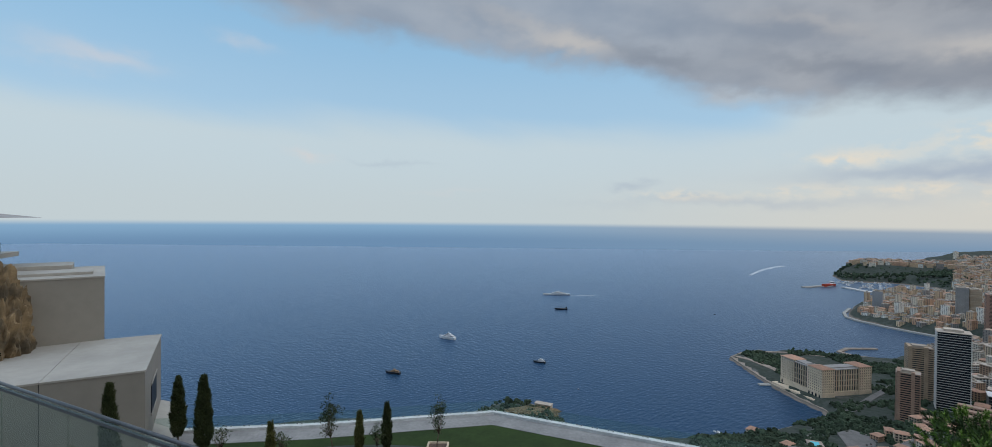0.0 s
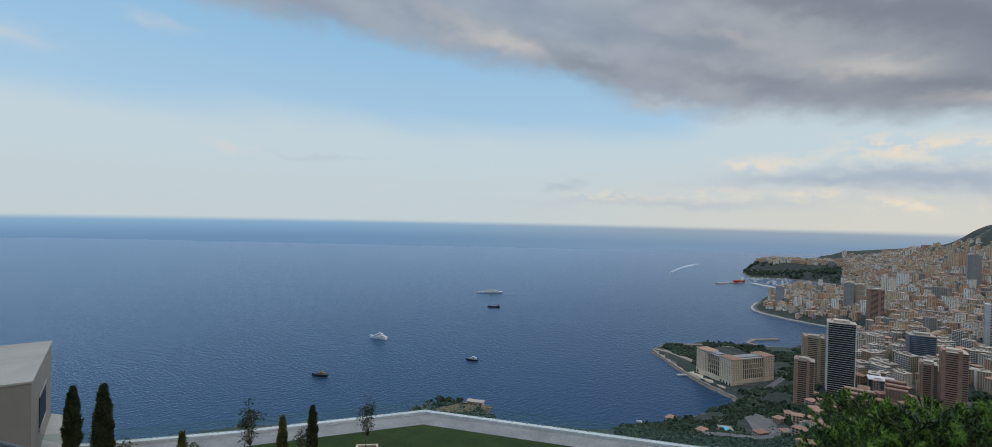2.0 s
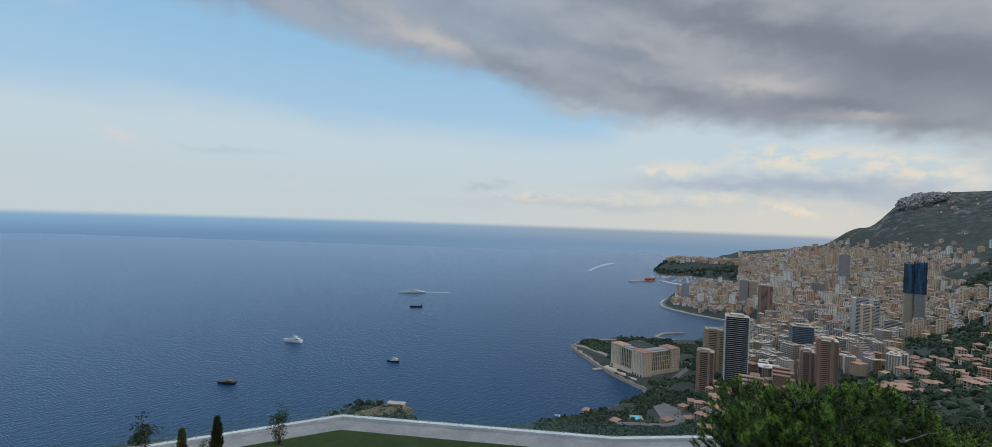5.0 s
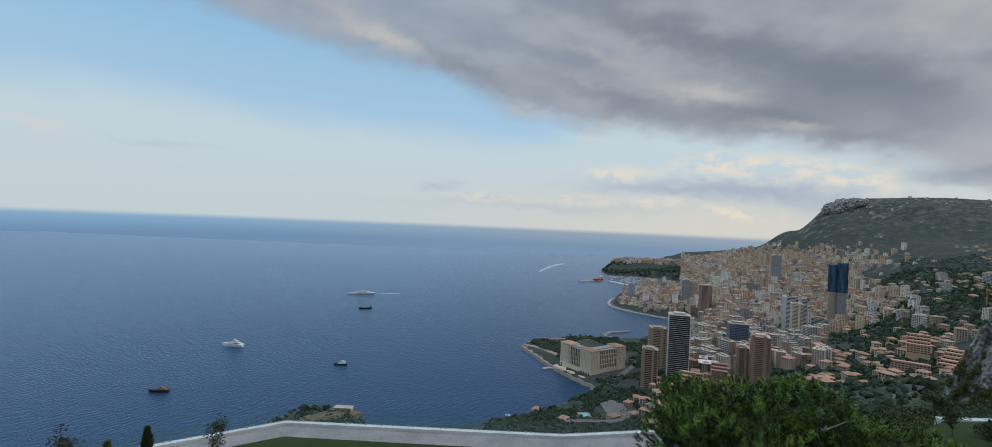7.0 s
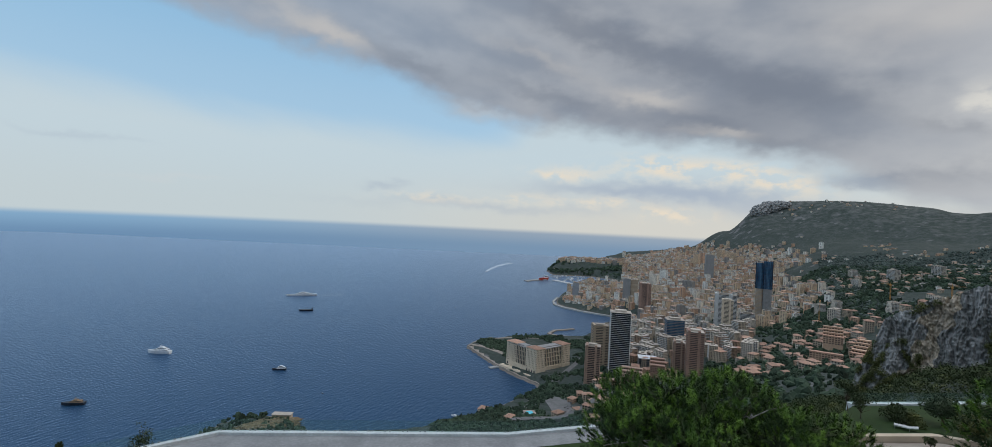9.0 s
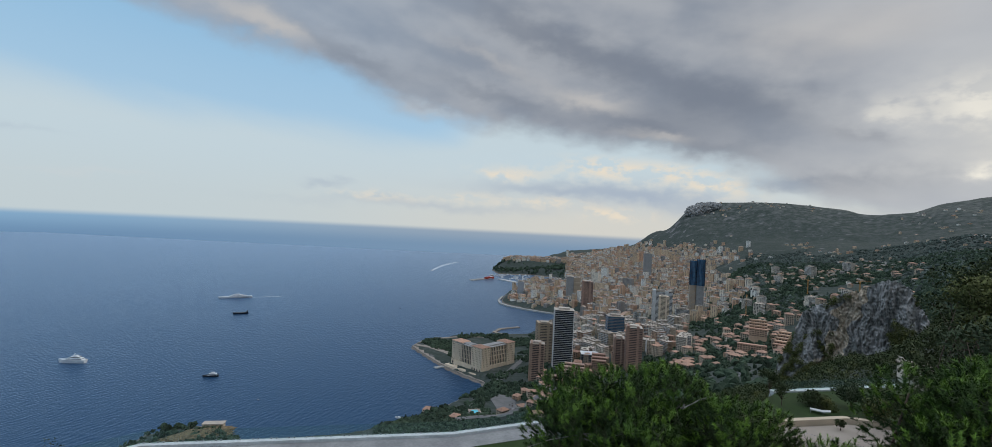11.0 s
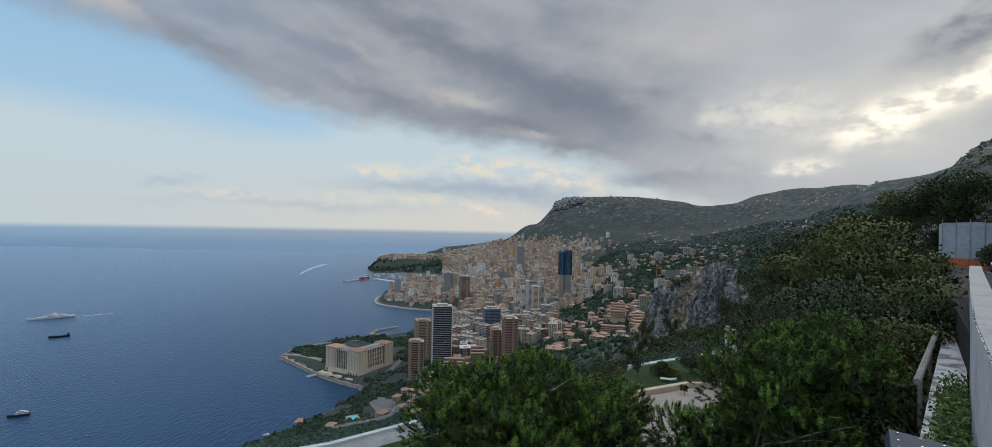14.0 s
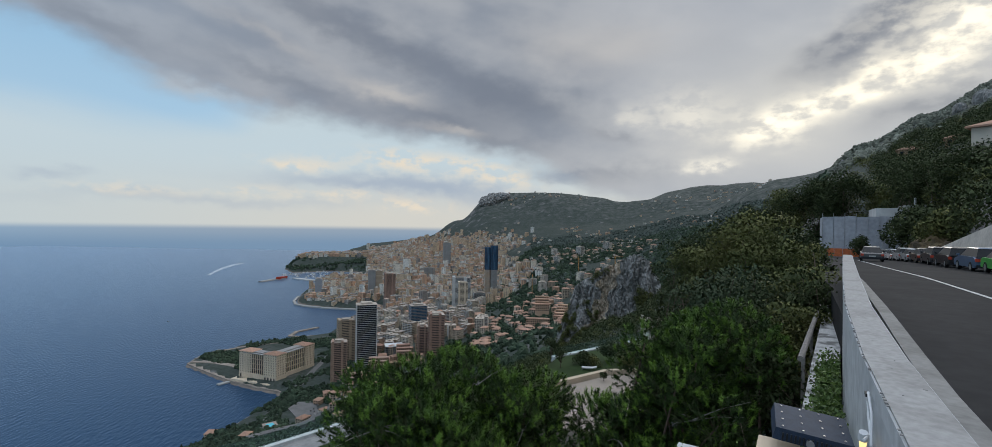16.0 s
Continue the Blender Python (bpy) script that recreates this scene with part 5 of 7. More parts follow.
def limestone_cliff():
    """An upright face of cracked grey limestone with a tan scar, leaning back to a broken crest."""
    az0 = [64.9, 66.2, 67.2, 68.5, 70.7, 72.0, 73.4, 74.5, 75.4, 76.6]
    crest = [-13.2, -10.0, -7.2, -5.9, -4.8, -4.0, -3.25, -3.3, -4.2, -6.4]
    nu, nv, deep = 300, 130, 330.0
    v, f, mats = [], [], []
    for i in range(nu):
        az = az0[0] + (az0[-1] - az0[0]) * i / (nu - 1)
        top = deep * math.tan(radians(float(np.interp(az, az0, crest))))
        side = az * 6.0
        top += 2.6 * noise.turbulence(Vector((side * 0.11, 3.0, 0)), 4, False) + 1.6 * noise.noise(Vector((side * 0.7, 1.0, 0)))
        low = deep * math.tan(radians(float(np.interp(az, [65, 68, 72, 76], [-16, -13, -12.5, -11]))))
        for j in range(nv + 2):
            k = min(j, nv - 1) / (nv - 1)
            z = low + (top - low) * k
            q = Vector((side, 0.0, z))
            tall = Vector((side + 2.5 * noise.noise(q * 0.08), 0.0, z * 0.32))
            cell = noise.voronoi(tall * 0.10)[0]
            crack = noise.voronoi(tall * 0.27 + Vector((9, 4, 2)))[0]
            d = deep + 11 * k + 5.0 * noise.noise(tall * 0.045) - 9.0 * min(0.8, cell[1] - cell[0]) - 4.0 * min(0.7, crack[1] - crack[0]) + 2.4 * abs(noise.noise(tall * 0.55 + Vector((3, 1, 7)))) + 1.5 * noise.noise(tall * 1.2) + 0.9 * noise.noise(q * 0.8)
            if j >= nv:
                d, z = d + 14 * (j - nv + 1), z - 3.0 - 9 * (j - nv)
            p = bearing(az, d, EYE + z * d / deep)
            v.append(tuple(p))
            if i and j:
                a_, b_ = (i - 1) * (nv + 2) + j - 1, i * (nv + 2) + j - 1
                f.append((a_, a_ + 1, b_ + 1, b_))
                scar = 71.2 + 0.05 * (z + 30) + 0.9 * noise.noise(q * 0.12)
                mats.append(1 if abs(az - scar) < 0.75 + 0.5 * noise.noise(q * 0.22) and z < -17 + 5 * noise.noise(q * 0.3) else 0)
    r = np.random.RandomState(77)
    lobes = []
    for k in range(9000):
        i, j = r.randint(nu), r.randint(12, nv)
        p, az, h = v[i * (nv + 2) + j], az0[0] + (az0[-1] - az0[0]) * i / (nu - 1), j / nv
        patch = noise.noise(Vector(p) * 0.07) + 0.35 * noise.noise(Vector(p) * 0.3)
        if az < 69.8 and h < 0.62 and patch > 0.02 or az > 73.8 and h < 0.7 and patch > 0.12 or h > 0.93 and patch > 0.1 or patch > 0.5 or h < 0.2:
            q = r.uniform(0.5, 1.5)
            lobes.append((p[0] * 0.995, p[1] * 0.995, p[2] + q * 0.3, q, 0.9))
    pts, dirs = lobes_points(r, lobes, 16, 0.3)
    tagged(part("cliff_shrubs", tri_mesh("cliff_shrubs", leaves(r, pts, dirs, 0.5), M["leaf"], np.concatenate([dirs, dirs])), None), "dark scrub rooted in the cracks of the cliff", "shrubs", kind="stuff")
    me = bpy.data.meshes.new("limestone_cliff")
    me.from_pydata(v, [], f)
    me.materials.append(M["cliff"])
    me.materials.append(M["cliff_tan"])
    me.polygons.foreach_set("material_index", mats)
    me.update()
    tagged(new("limestone_cliff", me), "grey limestone cliff with a tan scar over the wooded slope", "cliff")


boulder("cape_rock", pose(52, 742, 2, 0, 0, 10), (48, 20, 9), "ochre_rock", "brown rock of the small wooded cape", "rock", 5, 0.3, 2.2, 31)
cape = thing("cape_house", pose(78, 768, 3, 0, 0, -25), "low pale stone house on the cape", "house")
part("wall", Soup().box(-13, -5, -3, 13, 5, 6), M["stone_cream"], cape)
part("roof", Soup().box(-14, -6, 6, 14, 6, 6.8), M["flat_roof"], cape)
for k in range(5):
    part("window", Soup().box(-11 + k * 5, -5.06, 1.5, -8.5 + k * 5, -4.9, 4.2), M["dark_glass"], cape)


# ---- plants ----
def unit(v):
    return v / np.maximum(np.linalg.norm(v, axis=-1, keepdims=True), 1e-9)


def tri_mesh(name, tris, mat, out=None):
    """A mesh of loose triangles, shape (n, 3, 3), shaded softly towards the directions out."""
    n = len(tris)
    if out is not None:
        flat_n = unit(np.cross(tris[:, 1] - tris[:, 0], tris[:, 2] - tris[:, 0]))
        away = (flat_n * out).sum(1) < 0
        tris = np.where(away[:, None, None], tris[:, ::-1], tris)
        soft = unit(0.7 * out + 0.5 * flat_n * np.where(away, -1, 1)[:, None])
    me = bpy.data.meshes.new(name)
    me.vertices.add(3 * n)
    me.vertices.foreach_set("co", tris.reshape(-1).astype(np.float32))
    me.loops.add(3 * n)
    me.loops.foreach_set("vertex_index", np.arange(3 * n, dtype=np.int32))
    me.polygons.add(n)
    me.polygons.foreach_set("loop_start", np.arange(0, 3 * n, 3, dtype=np.int32))
    me.polygons.foreach_set("loop_total", np.full(n, 3, dtype=np.int32))
    me.materials.append(mat)
    me.update()
    me.validate()
    if out is not None:
        at_ = me.attributes.new("custom_normal", "FLOAT_VECTOR", "POINT")
        at_.data.foreach_set("vector", np.repeat(soft, 3, 0).reshape(-1).astype(np.float32))
    return me


def lobes_points(r, lobes, per_area, up=0.25, core=0.55):
    """Points and outward directions on the shells of many round lobes."""
    pts, dirs = [], []
    for cx, cy, cz, rad, flat in lobes:
        k = int(per_area * rad * rad)
        d = unit(r.normal(size=(k, 3)) + np.array([0, 0, up]))
        rr = rad * r.uniform(core, 1.0, (k, 1)) ** 0.5 * (1 + (0.18 if core < 0.7 else 0.06) * r.normal(size=(k, 1)))
        pts.append(np.array([cx, cy, cz]) + d * rr * np.array([1, 1, flat]))
        dirs.append(d)
    return np.concatenate(pts), np.concatenate(dirs)


def tufts(r, pts, dirs, needles, length, width, spread, shoot=None):
    """Bundles of needles along short shoots."""
    n = len(pts)
    d = unit(dirs * 0.75 + np.array([0, 0, 0.55]) + 0.14 * r.normal(size=(n, 3)))
    d = np.repeat(d, needles, 0)
    t = r.uniform(0, 1, (n * needles, 1))
    p = np.repeat(pts, needles, 0) + d * t * (shoot or length * 1.3)
    w = unit(d + spread * r.normal(size=d.shape))
    side = unit(np.cross(w, r.normal(size=w.shape))) * width / 2
    tip = p + w * length * r.uniform(0.7, 1.1, (len(p), 1))
    return np.stack([p - side, p + side, tip], 1)


def leaves(r, pts, dirs, size):
    n = len(pts)
    a = unit(r.normal(size=(n, 3)) + 0.4 * dirs)
    b = unit(np.cross(a, r.normal(size=(n, 3))))
    s = size * r.uniform(0.6, 1.3, (n, 1))
    t1 = np.stack([pts - a * s * 0.6, pts + b * s * 0.33, pts + a * s * 0.6], 1)
    t2 = np.stack([pts - a * s * 0.6, pts + a * s * 0.6, pts - b * s * 0.33], 1)
    return np.concatenate([t1, t2])


def limbs(r, base, targets, r0, fork=0.45):
    """A tapered trunk with limbs that reach for the lobes."""
    s = Soup()
    base = Vector(base)
    mean = Vector(tuple(np.mean([t[:3] for t in targets], 0)))
    crown = base.lerp(mean, fork)
    crown.x += r.normal() * 0.1
    s.tube([base - Vector((0, 0, 0.5)), base.lerp(crown, 0.5) + Vector((r.normal() * 0.08, r.normal() * 0.08, 0)), crown], [r0, r0 * 0.8, r0 * 0.62], 9)
    for t in targets:
        tip = Vector(t[:3])
        bend = crown.lerp(tip, 0.5) + Vector((r.normal(), r.normal(), r.normal() - 0.6)) * 0.12 * (tip - crown).length
        s.tube([crown, bend, tip], [r0 * 0.45, r0 * 0.25, r0 * 0.07], 6)
    return s


def dome(r, c, rx, rz, n, small, squash=0.8):
    """Lobes gathered in a dome."""
    out = []
    for i in range(n):
        d = unit(r.normal(size=3) + np.array([0, 0, 0.45]))
        k = r.uniform(0.35, 0.92)
        out.append((c[0] + d[0] * rx * k, c[1] + d[1] * rx * k, c[2] + d[2] * rz * k, small * r.uniform(0.75, 1.25), squash))
    return out


M["bare_wood"] = material("bare_wood", (0.28, 0.26, 0.24), (0.2, 0.185, 0.17), 8, 0.9)


def pine_tree(base, c, rx, rz, n, small, density, label, seed, needle=(46, 0.10, 0.014, 0.75, 0.17)):
    r = np.random.RandomState(seed)
    ob = thing("pine_tree", pose(0, 0, 0), label, "pine tree", "pine trees on the slope")
    lobes = dome(r, c, rx, rz, n, small)
    part("trunk", limbs(r, base, lobes, 0.2), M["bark"], ob, smooth=True)
    pts, dirs = lobes_points(r, lobes, density * 0.8, 0.35, 0.75)
    part("crown", tri_mesh("crown", tufts(r, pts, dirs, *needle), M["pine"], np.repeat(unit(dirs + np.array([0, 0, 0.25])), needle[0], 0)), None, ob)
    # bright new growth, gathered on top: the shaded underside is put into its spread
    pts, dirs = lobes_points(r, lobes, density * 0.28, 1.15, 0.92)
    shoots = tufts(r, pts, dirs * 0.7 + np.array([0, 0, 0.2]), 60, 0.105, 0.014, 0.8, 0.20)
    part("new_growth", tri_mesh("new_growth", shoots, M["pine_shoot"], np.repeat(unit(dirs + np.array([0, 0, 0.3])), 60, 0)), None, ob, "bright green upright new shoots")
    inner, idirs = lobes_points(r, [(a, b, z, q * 0.75, f) for a, b, z, q, f in lobes], density * 0.35, 0.0)
    part("inner_needles", tri_mesh("inner_needles", tufts(r, inner, idirs, 14, 0.22, 0.03, 1.2), M["dark_leaf"], np.repeat(idirs, 14, 0)), None, ob)
    for k in range(7):
        a = lobes[r.randint(len(lobes))]
        p = Vector(a[:3]) + Vector((-abs(r.normal()) * 0.6, -abs(r.normal()) * 0.6, 0.1))
        for q in range(4):
            e = p + Vector((r.normal(), r.normal(), r.normal() * 0.6)) * 0.5
            part("twig", Soup().tube([p, p.lerp(e, 0.5) + Vector((0, 0, 0.05)), e], [0.012, 0.009, 0.004], 4), M["bare_wood"], ob, "bare grey twig")
    return ob


def leafy_tree(name, base, c, rx, rz, n, small, density, mat, size, label, seed, category="tree", group="", trunk=0.14):
    r = np.random.RandomState(seed)
    ob = thing(name, pose(0, 0, 0), label, category, group)
    lobes = dome(r, c, rx, rz, n, small)
    part("trunk", limbs(r, base, lobes, trunk), M["bark"], ob, smooth=True)
    pts, dirs = lobes_points(r, lobes, density, 0.2)
    part("crown", tri_mesh("crown", leaves(r, pts, dirs, size), M[mat], np.concatenate([dirs, dirs])), None, ob)
    return ob


def at(az, d, el):
    return bearing(az, d, EYE + d * math.tan(radians(el)))


c1 = at(52.0, 12.2, -24.6)
pine_tree((c1.x, c1.y, 288), tuple(c1), 2.75, 2.2, 38, 0.80, 215, "bushy green pine just below the wall", 21)
c1b = at(60.4, 12.4, -23.4)
pine_tree((c1b.x, c1b.y, 288), tuple(c1b), 1.7, 1.55, 20, 0.7, 215, "smaller green pine beside a bushy pine", 22)
c2 = at(80.9, 13.2, -18.6)
pine_tree((c2.x, c2.y, 288), tuple(c2), 2.05, 2.6, 40, 0.68, 225, "tall green pine below the road wall", 23)
c2b = at(75.0, 12.4, -25.5)
pine_tree((c2b.x, c2b.y, 288), tuple(c2b), 1.6, 1.5, 18, 0.62, 210, "low green pine between taller ones", 24)
c3 = at(67.5, 11.0, -29.0)
pine_tree((c3.x, c3.y, 287), tuple(c3), 1.7, 1.1, 16, 0.6, 205, "low green pine top above the paved terrace", 25)

# broadleaf and pine trees along the slope, outside the road wall
for az, d, top, rx, mat, seed in ((79.0, 44, -0.8, 2.6, "dark_leaf", 31), (81.2, 38, -1.2, 2.6, "leaf", 32), (83.2, 42, 0.3, 3.3, "dark_leaf", 33), (85.2, 30, 1.0, 2.7, "leaf", 34),
                                  (87.5, 36, 0.6, 3.0, "leaf", 35), (89.6, 33, 0.1, 2.4, "dark_leaf", 36), (90.8, 28, -1.0, 1.9, "leaf", 37),
                                  (88.4, 23, -2.4, 1.9, "leaf", 39), (86.0, 21, -3.6, 2.0, "olive_leaf", 40), (82.0, 26, -3.8, 2.2, "olive_leaf", 41), (90.6, 19, -4.0, 1.2, "dark_leaf", 42)):
    c = at(az, d, top)
    rz = rx * 1.25
    g = ground_at(c.x, c.y)
    leafy_tree("slope_tree", (c.x, c.y, g), (c.x, c.y, c.z - rz), rx, rz, 22, rx * 0.36, 480 if d < 30 else 330, mat, 0.13 if d < 30 else 0.17,
               "dense green tree on the slope below the road" if mat != "olive_leaf" else "yellow-green tree on the slope below the road", seed, group="trees on the slope")
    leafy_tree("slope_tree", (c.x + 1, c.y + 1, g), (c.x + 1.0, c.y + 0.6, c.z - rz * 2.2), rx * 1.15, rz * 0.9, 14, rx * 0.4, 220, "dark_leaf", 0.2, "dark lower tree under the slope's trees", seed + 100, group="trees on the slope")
for az, d, el, rx, seed, mat in ((88.6, 15.5, -9.5, 1.1, 43, "leaf"), (89.6, 13, -13.5, 0.9, 44, "dark_leaf"), (87.2, 17, -7.5, 1.3, 45, "dark_leaf"), (90.2, 17.5, -8.5, 0.9, 46, "leaf")):
    c = at(az, d, el)
    leafy_tree("slope_shrub", (c.x, c.y, c.z - 2.5), (c.x, c.y, c.z - rx), rx, rx * 1.4, 20, rx * 0.42, 900, mat, 0.10, "dense shrub against the foot of the road wall", seed, "shrub", "shrubs by the wall", 0.05)
# trees on the bank behind the wrapped house
for az, d, top, rx, seed in ((88.5, 105, 4.2, 5, 51), (91.0, 100, 5.0, 5.5, 52), (93.4, 98, 5.6, 5, 53), (95.8, 100, 4.5, 5, 54), (98.4, 92, 6.4, 5, 55), (100.4, 86, 7.4, 5.5, 56),
                             (102.8, 80, 6.0, 4.5, 57), (98.9, 78, 2.0, 3.4, 58), (99.3, 66, 2.6, 3.6, 59), (101.2, 62, 2.4, 3.2, 60), (104.8, 70, 6.5, 4.5, 61), (86.0, 110, 2.4, 5, 62)):
    d, rx = d * 1.32, rx * 1.2
    c = at(az, d, top)
    leafy_tree("bank_tree", (c.x, c.y, ground_at(c.x, c.y) - 2), (c.x, c.y, c.z - rx), rx, rx, 20, rx * 0.36, 90, "dark_leaf" if seed % 3 else "leaf", 0.36,
               "dark green tree on the bank above the road", seed, group="trees on the bank")
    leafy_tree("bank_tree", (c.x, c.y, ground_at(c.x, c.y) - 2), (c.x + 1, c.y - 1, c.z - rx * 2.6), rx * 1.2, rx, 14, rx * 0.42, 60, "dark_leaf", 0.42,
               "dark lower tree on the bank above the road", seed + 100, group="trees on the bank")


def cypress(az, d, top_el, base_z, rad, seed, label="slim dark cypress on the lawn", mat="dark_leaf"):
    r = np.random.RandomState(seed)
    c = at(az, d, top_el)
    ob = thing("cypress", pose(c.x, c.y, base_z), label, "cypress", "cypresses on the lawn")
    h = c.z - base_z
    rad *= 0.78
    part("trunk", Soup().tube([(0, 0, -0.2), (0, 0, h * 0.5), (0, 0, h * 0.9)], [0.07, 0.05, 0.015], 6), M["bark"], ob)
    n = int(900 * h * rad)
    t = r.uniform(0.08, 1, n)
    prof = rad * np.minimum(1, np.minimum(t * 6, (1 - t) ** 0.65 * 1.5)) * r.uniform(0.5, 1.12, n)
    a = r.uniform(0, 6.283, n)
    wob = 0.12 * rad * np.sin(t * 25 + a * 3)
    pts = np.stack([(prof + wob) * np.cos(a), (prof + wob) * np.sin(a), t * h], 1)
    part("crown", tri_mesh("crown", tufts(r, pts, np.stack([np.cos(a) * 0.4, np.sin(a) * 0.4, np.ones(n)], 1), 5, 0.24, 0.07, 0.45), M[mat]), None, ob)


LAWN = 280.5
cypress(-32.95, 50, -15.8, LAWN, 0.62, 71)
cypress(-30.8, 46.5, -16.05, LAWN, 0.72, 72)
cypress(-38.3, 41, -15.6, LAWN, 0.62, 73)
cypress(-12.4, 41.5, -20.7, LAWN, 0.42, 74)
cypress(-15.45, 41.5, -21.3, LAWN, 0.36, 75, "small green columnar cypress on the lawn", "leaf")
cypress(-24.6, 41, -21.3, LAWN, 0.36, 76, "small green columnar cypress on the lawn", "leaf")
cypress(-40.9, 38, -20.4, LAWN, 0.6, 77, "small green columnar cypress behind the glass rail", "leaf")
for az, d, top, rx, seed, dens in ((-18.5, 42, -18.75, 0.75, 81, 330), (-6.6, 41.2, -19.9, 0.65, 82, 210), (-23.6, 41.5, -22.2, 0.6, 83, 100), (-13.3, 41, -22.6, 0.5, 84, 100), (-29.3, 45, -20.9, 0.7, 85, 90)):
    c = at(az, d, top)
    leafy_tree("young_tree", (c.x, c.y, LAWN), (c.x, c.y, (c.z + LAWN) / 2 + 0.5), rx, (c.z - LAWN) / 2 - 0.3, 22, 0.42, dens, "dark_leaf" if seed == 81 else "olive_leaf", 0.13,
               "slim young tree with sparse leaves on the lawn", seed, group="young trees on the lawn", trunk=0.05)
c = at(-6.6, 41.2, -24.6)
planter = thing("planter", pose(c.x, c.y, LAWN), "square stone planter with dark soil round a young tree", "planter")
part("rim", Soup().box(-0.9, -0.9, 0, 0.9, -0.75, 0.3).box(-0.9, 0.75, 0, 0.9, 0.9, 0.3).box(-0.9, -0.75, 0, -0.75, 0.75, 0.3).box(0.75, -0.75, 0, 0.9, 0.75, 0.3), M["stone_cream"], planter)
part("soil", Soup().box(-0.75, -0.75, 0, 0.75, 0.75, 0.18), M["bark"], planter)


# ---- hotel terrace below: lawn, path, parapet and glass ----
EDGE = [(-60, 39.6), (-38, 42.7), (-16.5, 45.5), (0, 48.9), (12, 43.8), (23.5, 38.9), (32.5, 37.2)]


def offset_line(pts, k):
    out = []
    P = [Vector((*p, 0)) for p in pts]
    for i, p in enumerate(P):
        t = (P[min(i + 1, len(P) - 1)] - P[max(i - 1, 0)]).normalized()
        out.append((p.x + t.y * k, p.y - t.x * k))
    return out


def band(name, a, b, z0, z1, mat, label, category):
    s = Soup()
    for i in range(len(a) - 1):
        s.prism([a[i], a[i + 1], b[i + 1], b[i]], z0, z1)
    return tagged(part(name, s, M[mat]), label, category, kind="structure")


band("lawn", offset_line(EDGE, 2.9), [(x, 14) for x, y in EDGE], 272, LAWN, "grass", "short dark green lawn on the terrace", "lawn")
band("terrace_path", offset_line(EDGE, 0.55), offset_line(EDGE, 2.9), 272, LAWN + 0.03, "path", "pale grey stone path round the lawn", "path")
band("parapet", EDGE, offset_line(EDGE, 0.55), 268, LAWN + 0.28, "coping", "low white parapet at the terrace's edge", "parapet")
fence_glass = thing("glass_balustrade", pose(0, 0, LAWN + 0.28), "clear frameless glass balustrade on the white parapet", "balustrade")
for (ax, ay), (bx, by) in zip(EDGE, EDGE[1:]):
    n = max(1, round(math.hypot(bx - ax, by - ay) / 1.5))
    w = math.hypot(bx - ax, by - ay) / n / 2 - 0.015
    pane_mesh = Soup().box(-w, -0.1, 0, w, -0.085, 1.0).mesh("pane", M["glass"])
    clamp_mesh = Soup().box(-0.075, -0.12, 0, 0.075, -0.06, 0.1).mesh("clamp", M["steel"])
    for k in range(n):
        pn = part("pane", pane_mesh, None, fence_glass)
        pn.matrix_basis = pose(ax + (bx - ax) * (k + 0.5) / n, ay + (by - ay) * (k + 0.5) / n, 0, 0, 0, math.degrees(math.atan2(by - ay, bx - ax)))
        pn.visible_shadow = False
        for q in (-1, 1):
            part("clamp", clamp_mesh, None, pn).location = (q * (w - 0.2), 0, 0)

# ---- hotel pavilions: faceted beige boxes ----
def pavilion(label, origin, lu, lv, z0, z1, seam, turn=30.0):
    """A beige box with a shallow-pitched panelled roof."""
    U, V = Vector((-math.cos(radians(turn)), -math.sin(radians(turn)), 0)), Vector((-math.sin(radians(turn)), math.cos(radians(turn)), 0))
    m = Matrix(((U.x, V.x, 0, origin[0]), (U.y, V.y, 0, origin[1]), (0, 0, 1, 0), (0, 0, 0, 1)))
    ob = thing("hotel_pavilion", pose(0, 0, 0), label, "pavilion", "beige hotel pavilions")
    wall = Soup().add([(0, 0, z0), (lu, 0, z0), (lu, lv, z0), (0, lv, z0), (0, 0, z1 - 0.12), (lu, 0, z1 - 0.12), (lu, lv, z1 - 0.12), (0, lv, z1 - 0.12)],
                      [(0, 1, 2, 3), (7, 6, 5, 4), (4, 5, 1, 0), (5, 6, 2, 1), (6, 7, 3, 2), (7, 4, 0, 3)], m)
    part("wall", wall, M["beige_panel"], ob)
    cuts = [0] + seam + [lu]
    for a, b in zip(cuts, cuts[1:]):
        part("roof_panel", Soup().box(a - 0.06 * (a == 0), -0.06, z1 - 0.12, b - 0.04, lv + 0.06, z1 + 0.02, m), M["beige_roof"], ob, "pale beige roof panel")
    for a in seam:
        part("joint", Soup().box(a - 0.04, -0.012, z0, a, -0.002, z1 - 0.12, m), M["black_plastic"], ob)
    return ob, m


ob, m = pavilion("beige faceted hotel pavilion beside the lawn", (-27.0, 37.7), 24, 13.2, 276, 288.0, [6.2, 14])
part("side_window", Soup().box(-0.05, 4.2, 283.2, 0.2, 8.4, 285.6, m), M["dark_glass"], ob)
part("window_sill", Soup().box(-0.09, 4.0, 283.0, -0.02, 8.6, 283.2, m), M["beige_roof"], ob)
part("window_head", Soup().box(-0.09, 4.0, 285.6, -0.02, 8.6, 285.8, m), M["beige_roof"], ob)
part("sill_slope", Soup().add([(-0.02, 0.0, 281.4), (-0.02, 13.2, 281.4), (-2.2, 13.2, 280.5), (-1.2, 0.0, 280.5), (-0.02, 0, 280.4), (-0.02, 13.2, 280.4)], [(0, 1, 2, 3), (4, 3, 2, 5), (0, 3, 4), (1, 5, 2)], m), M["beige_roof"], ob)
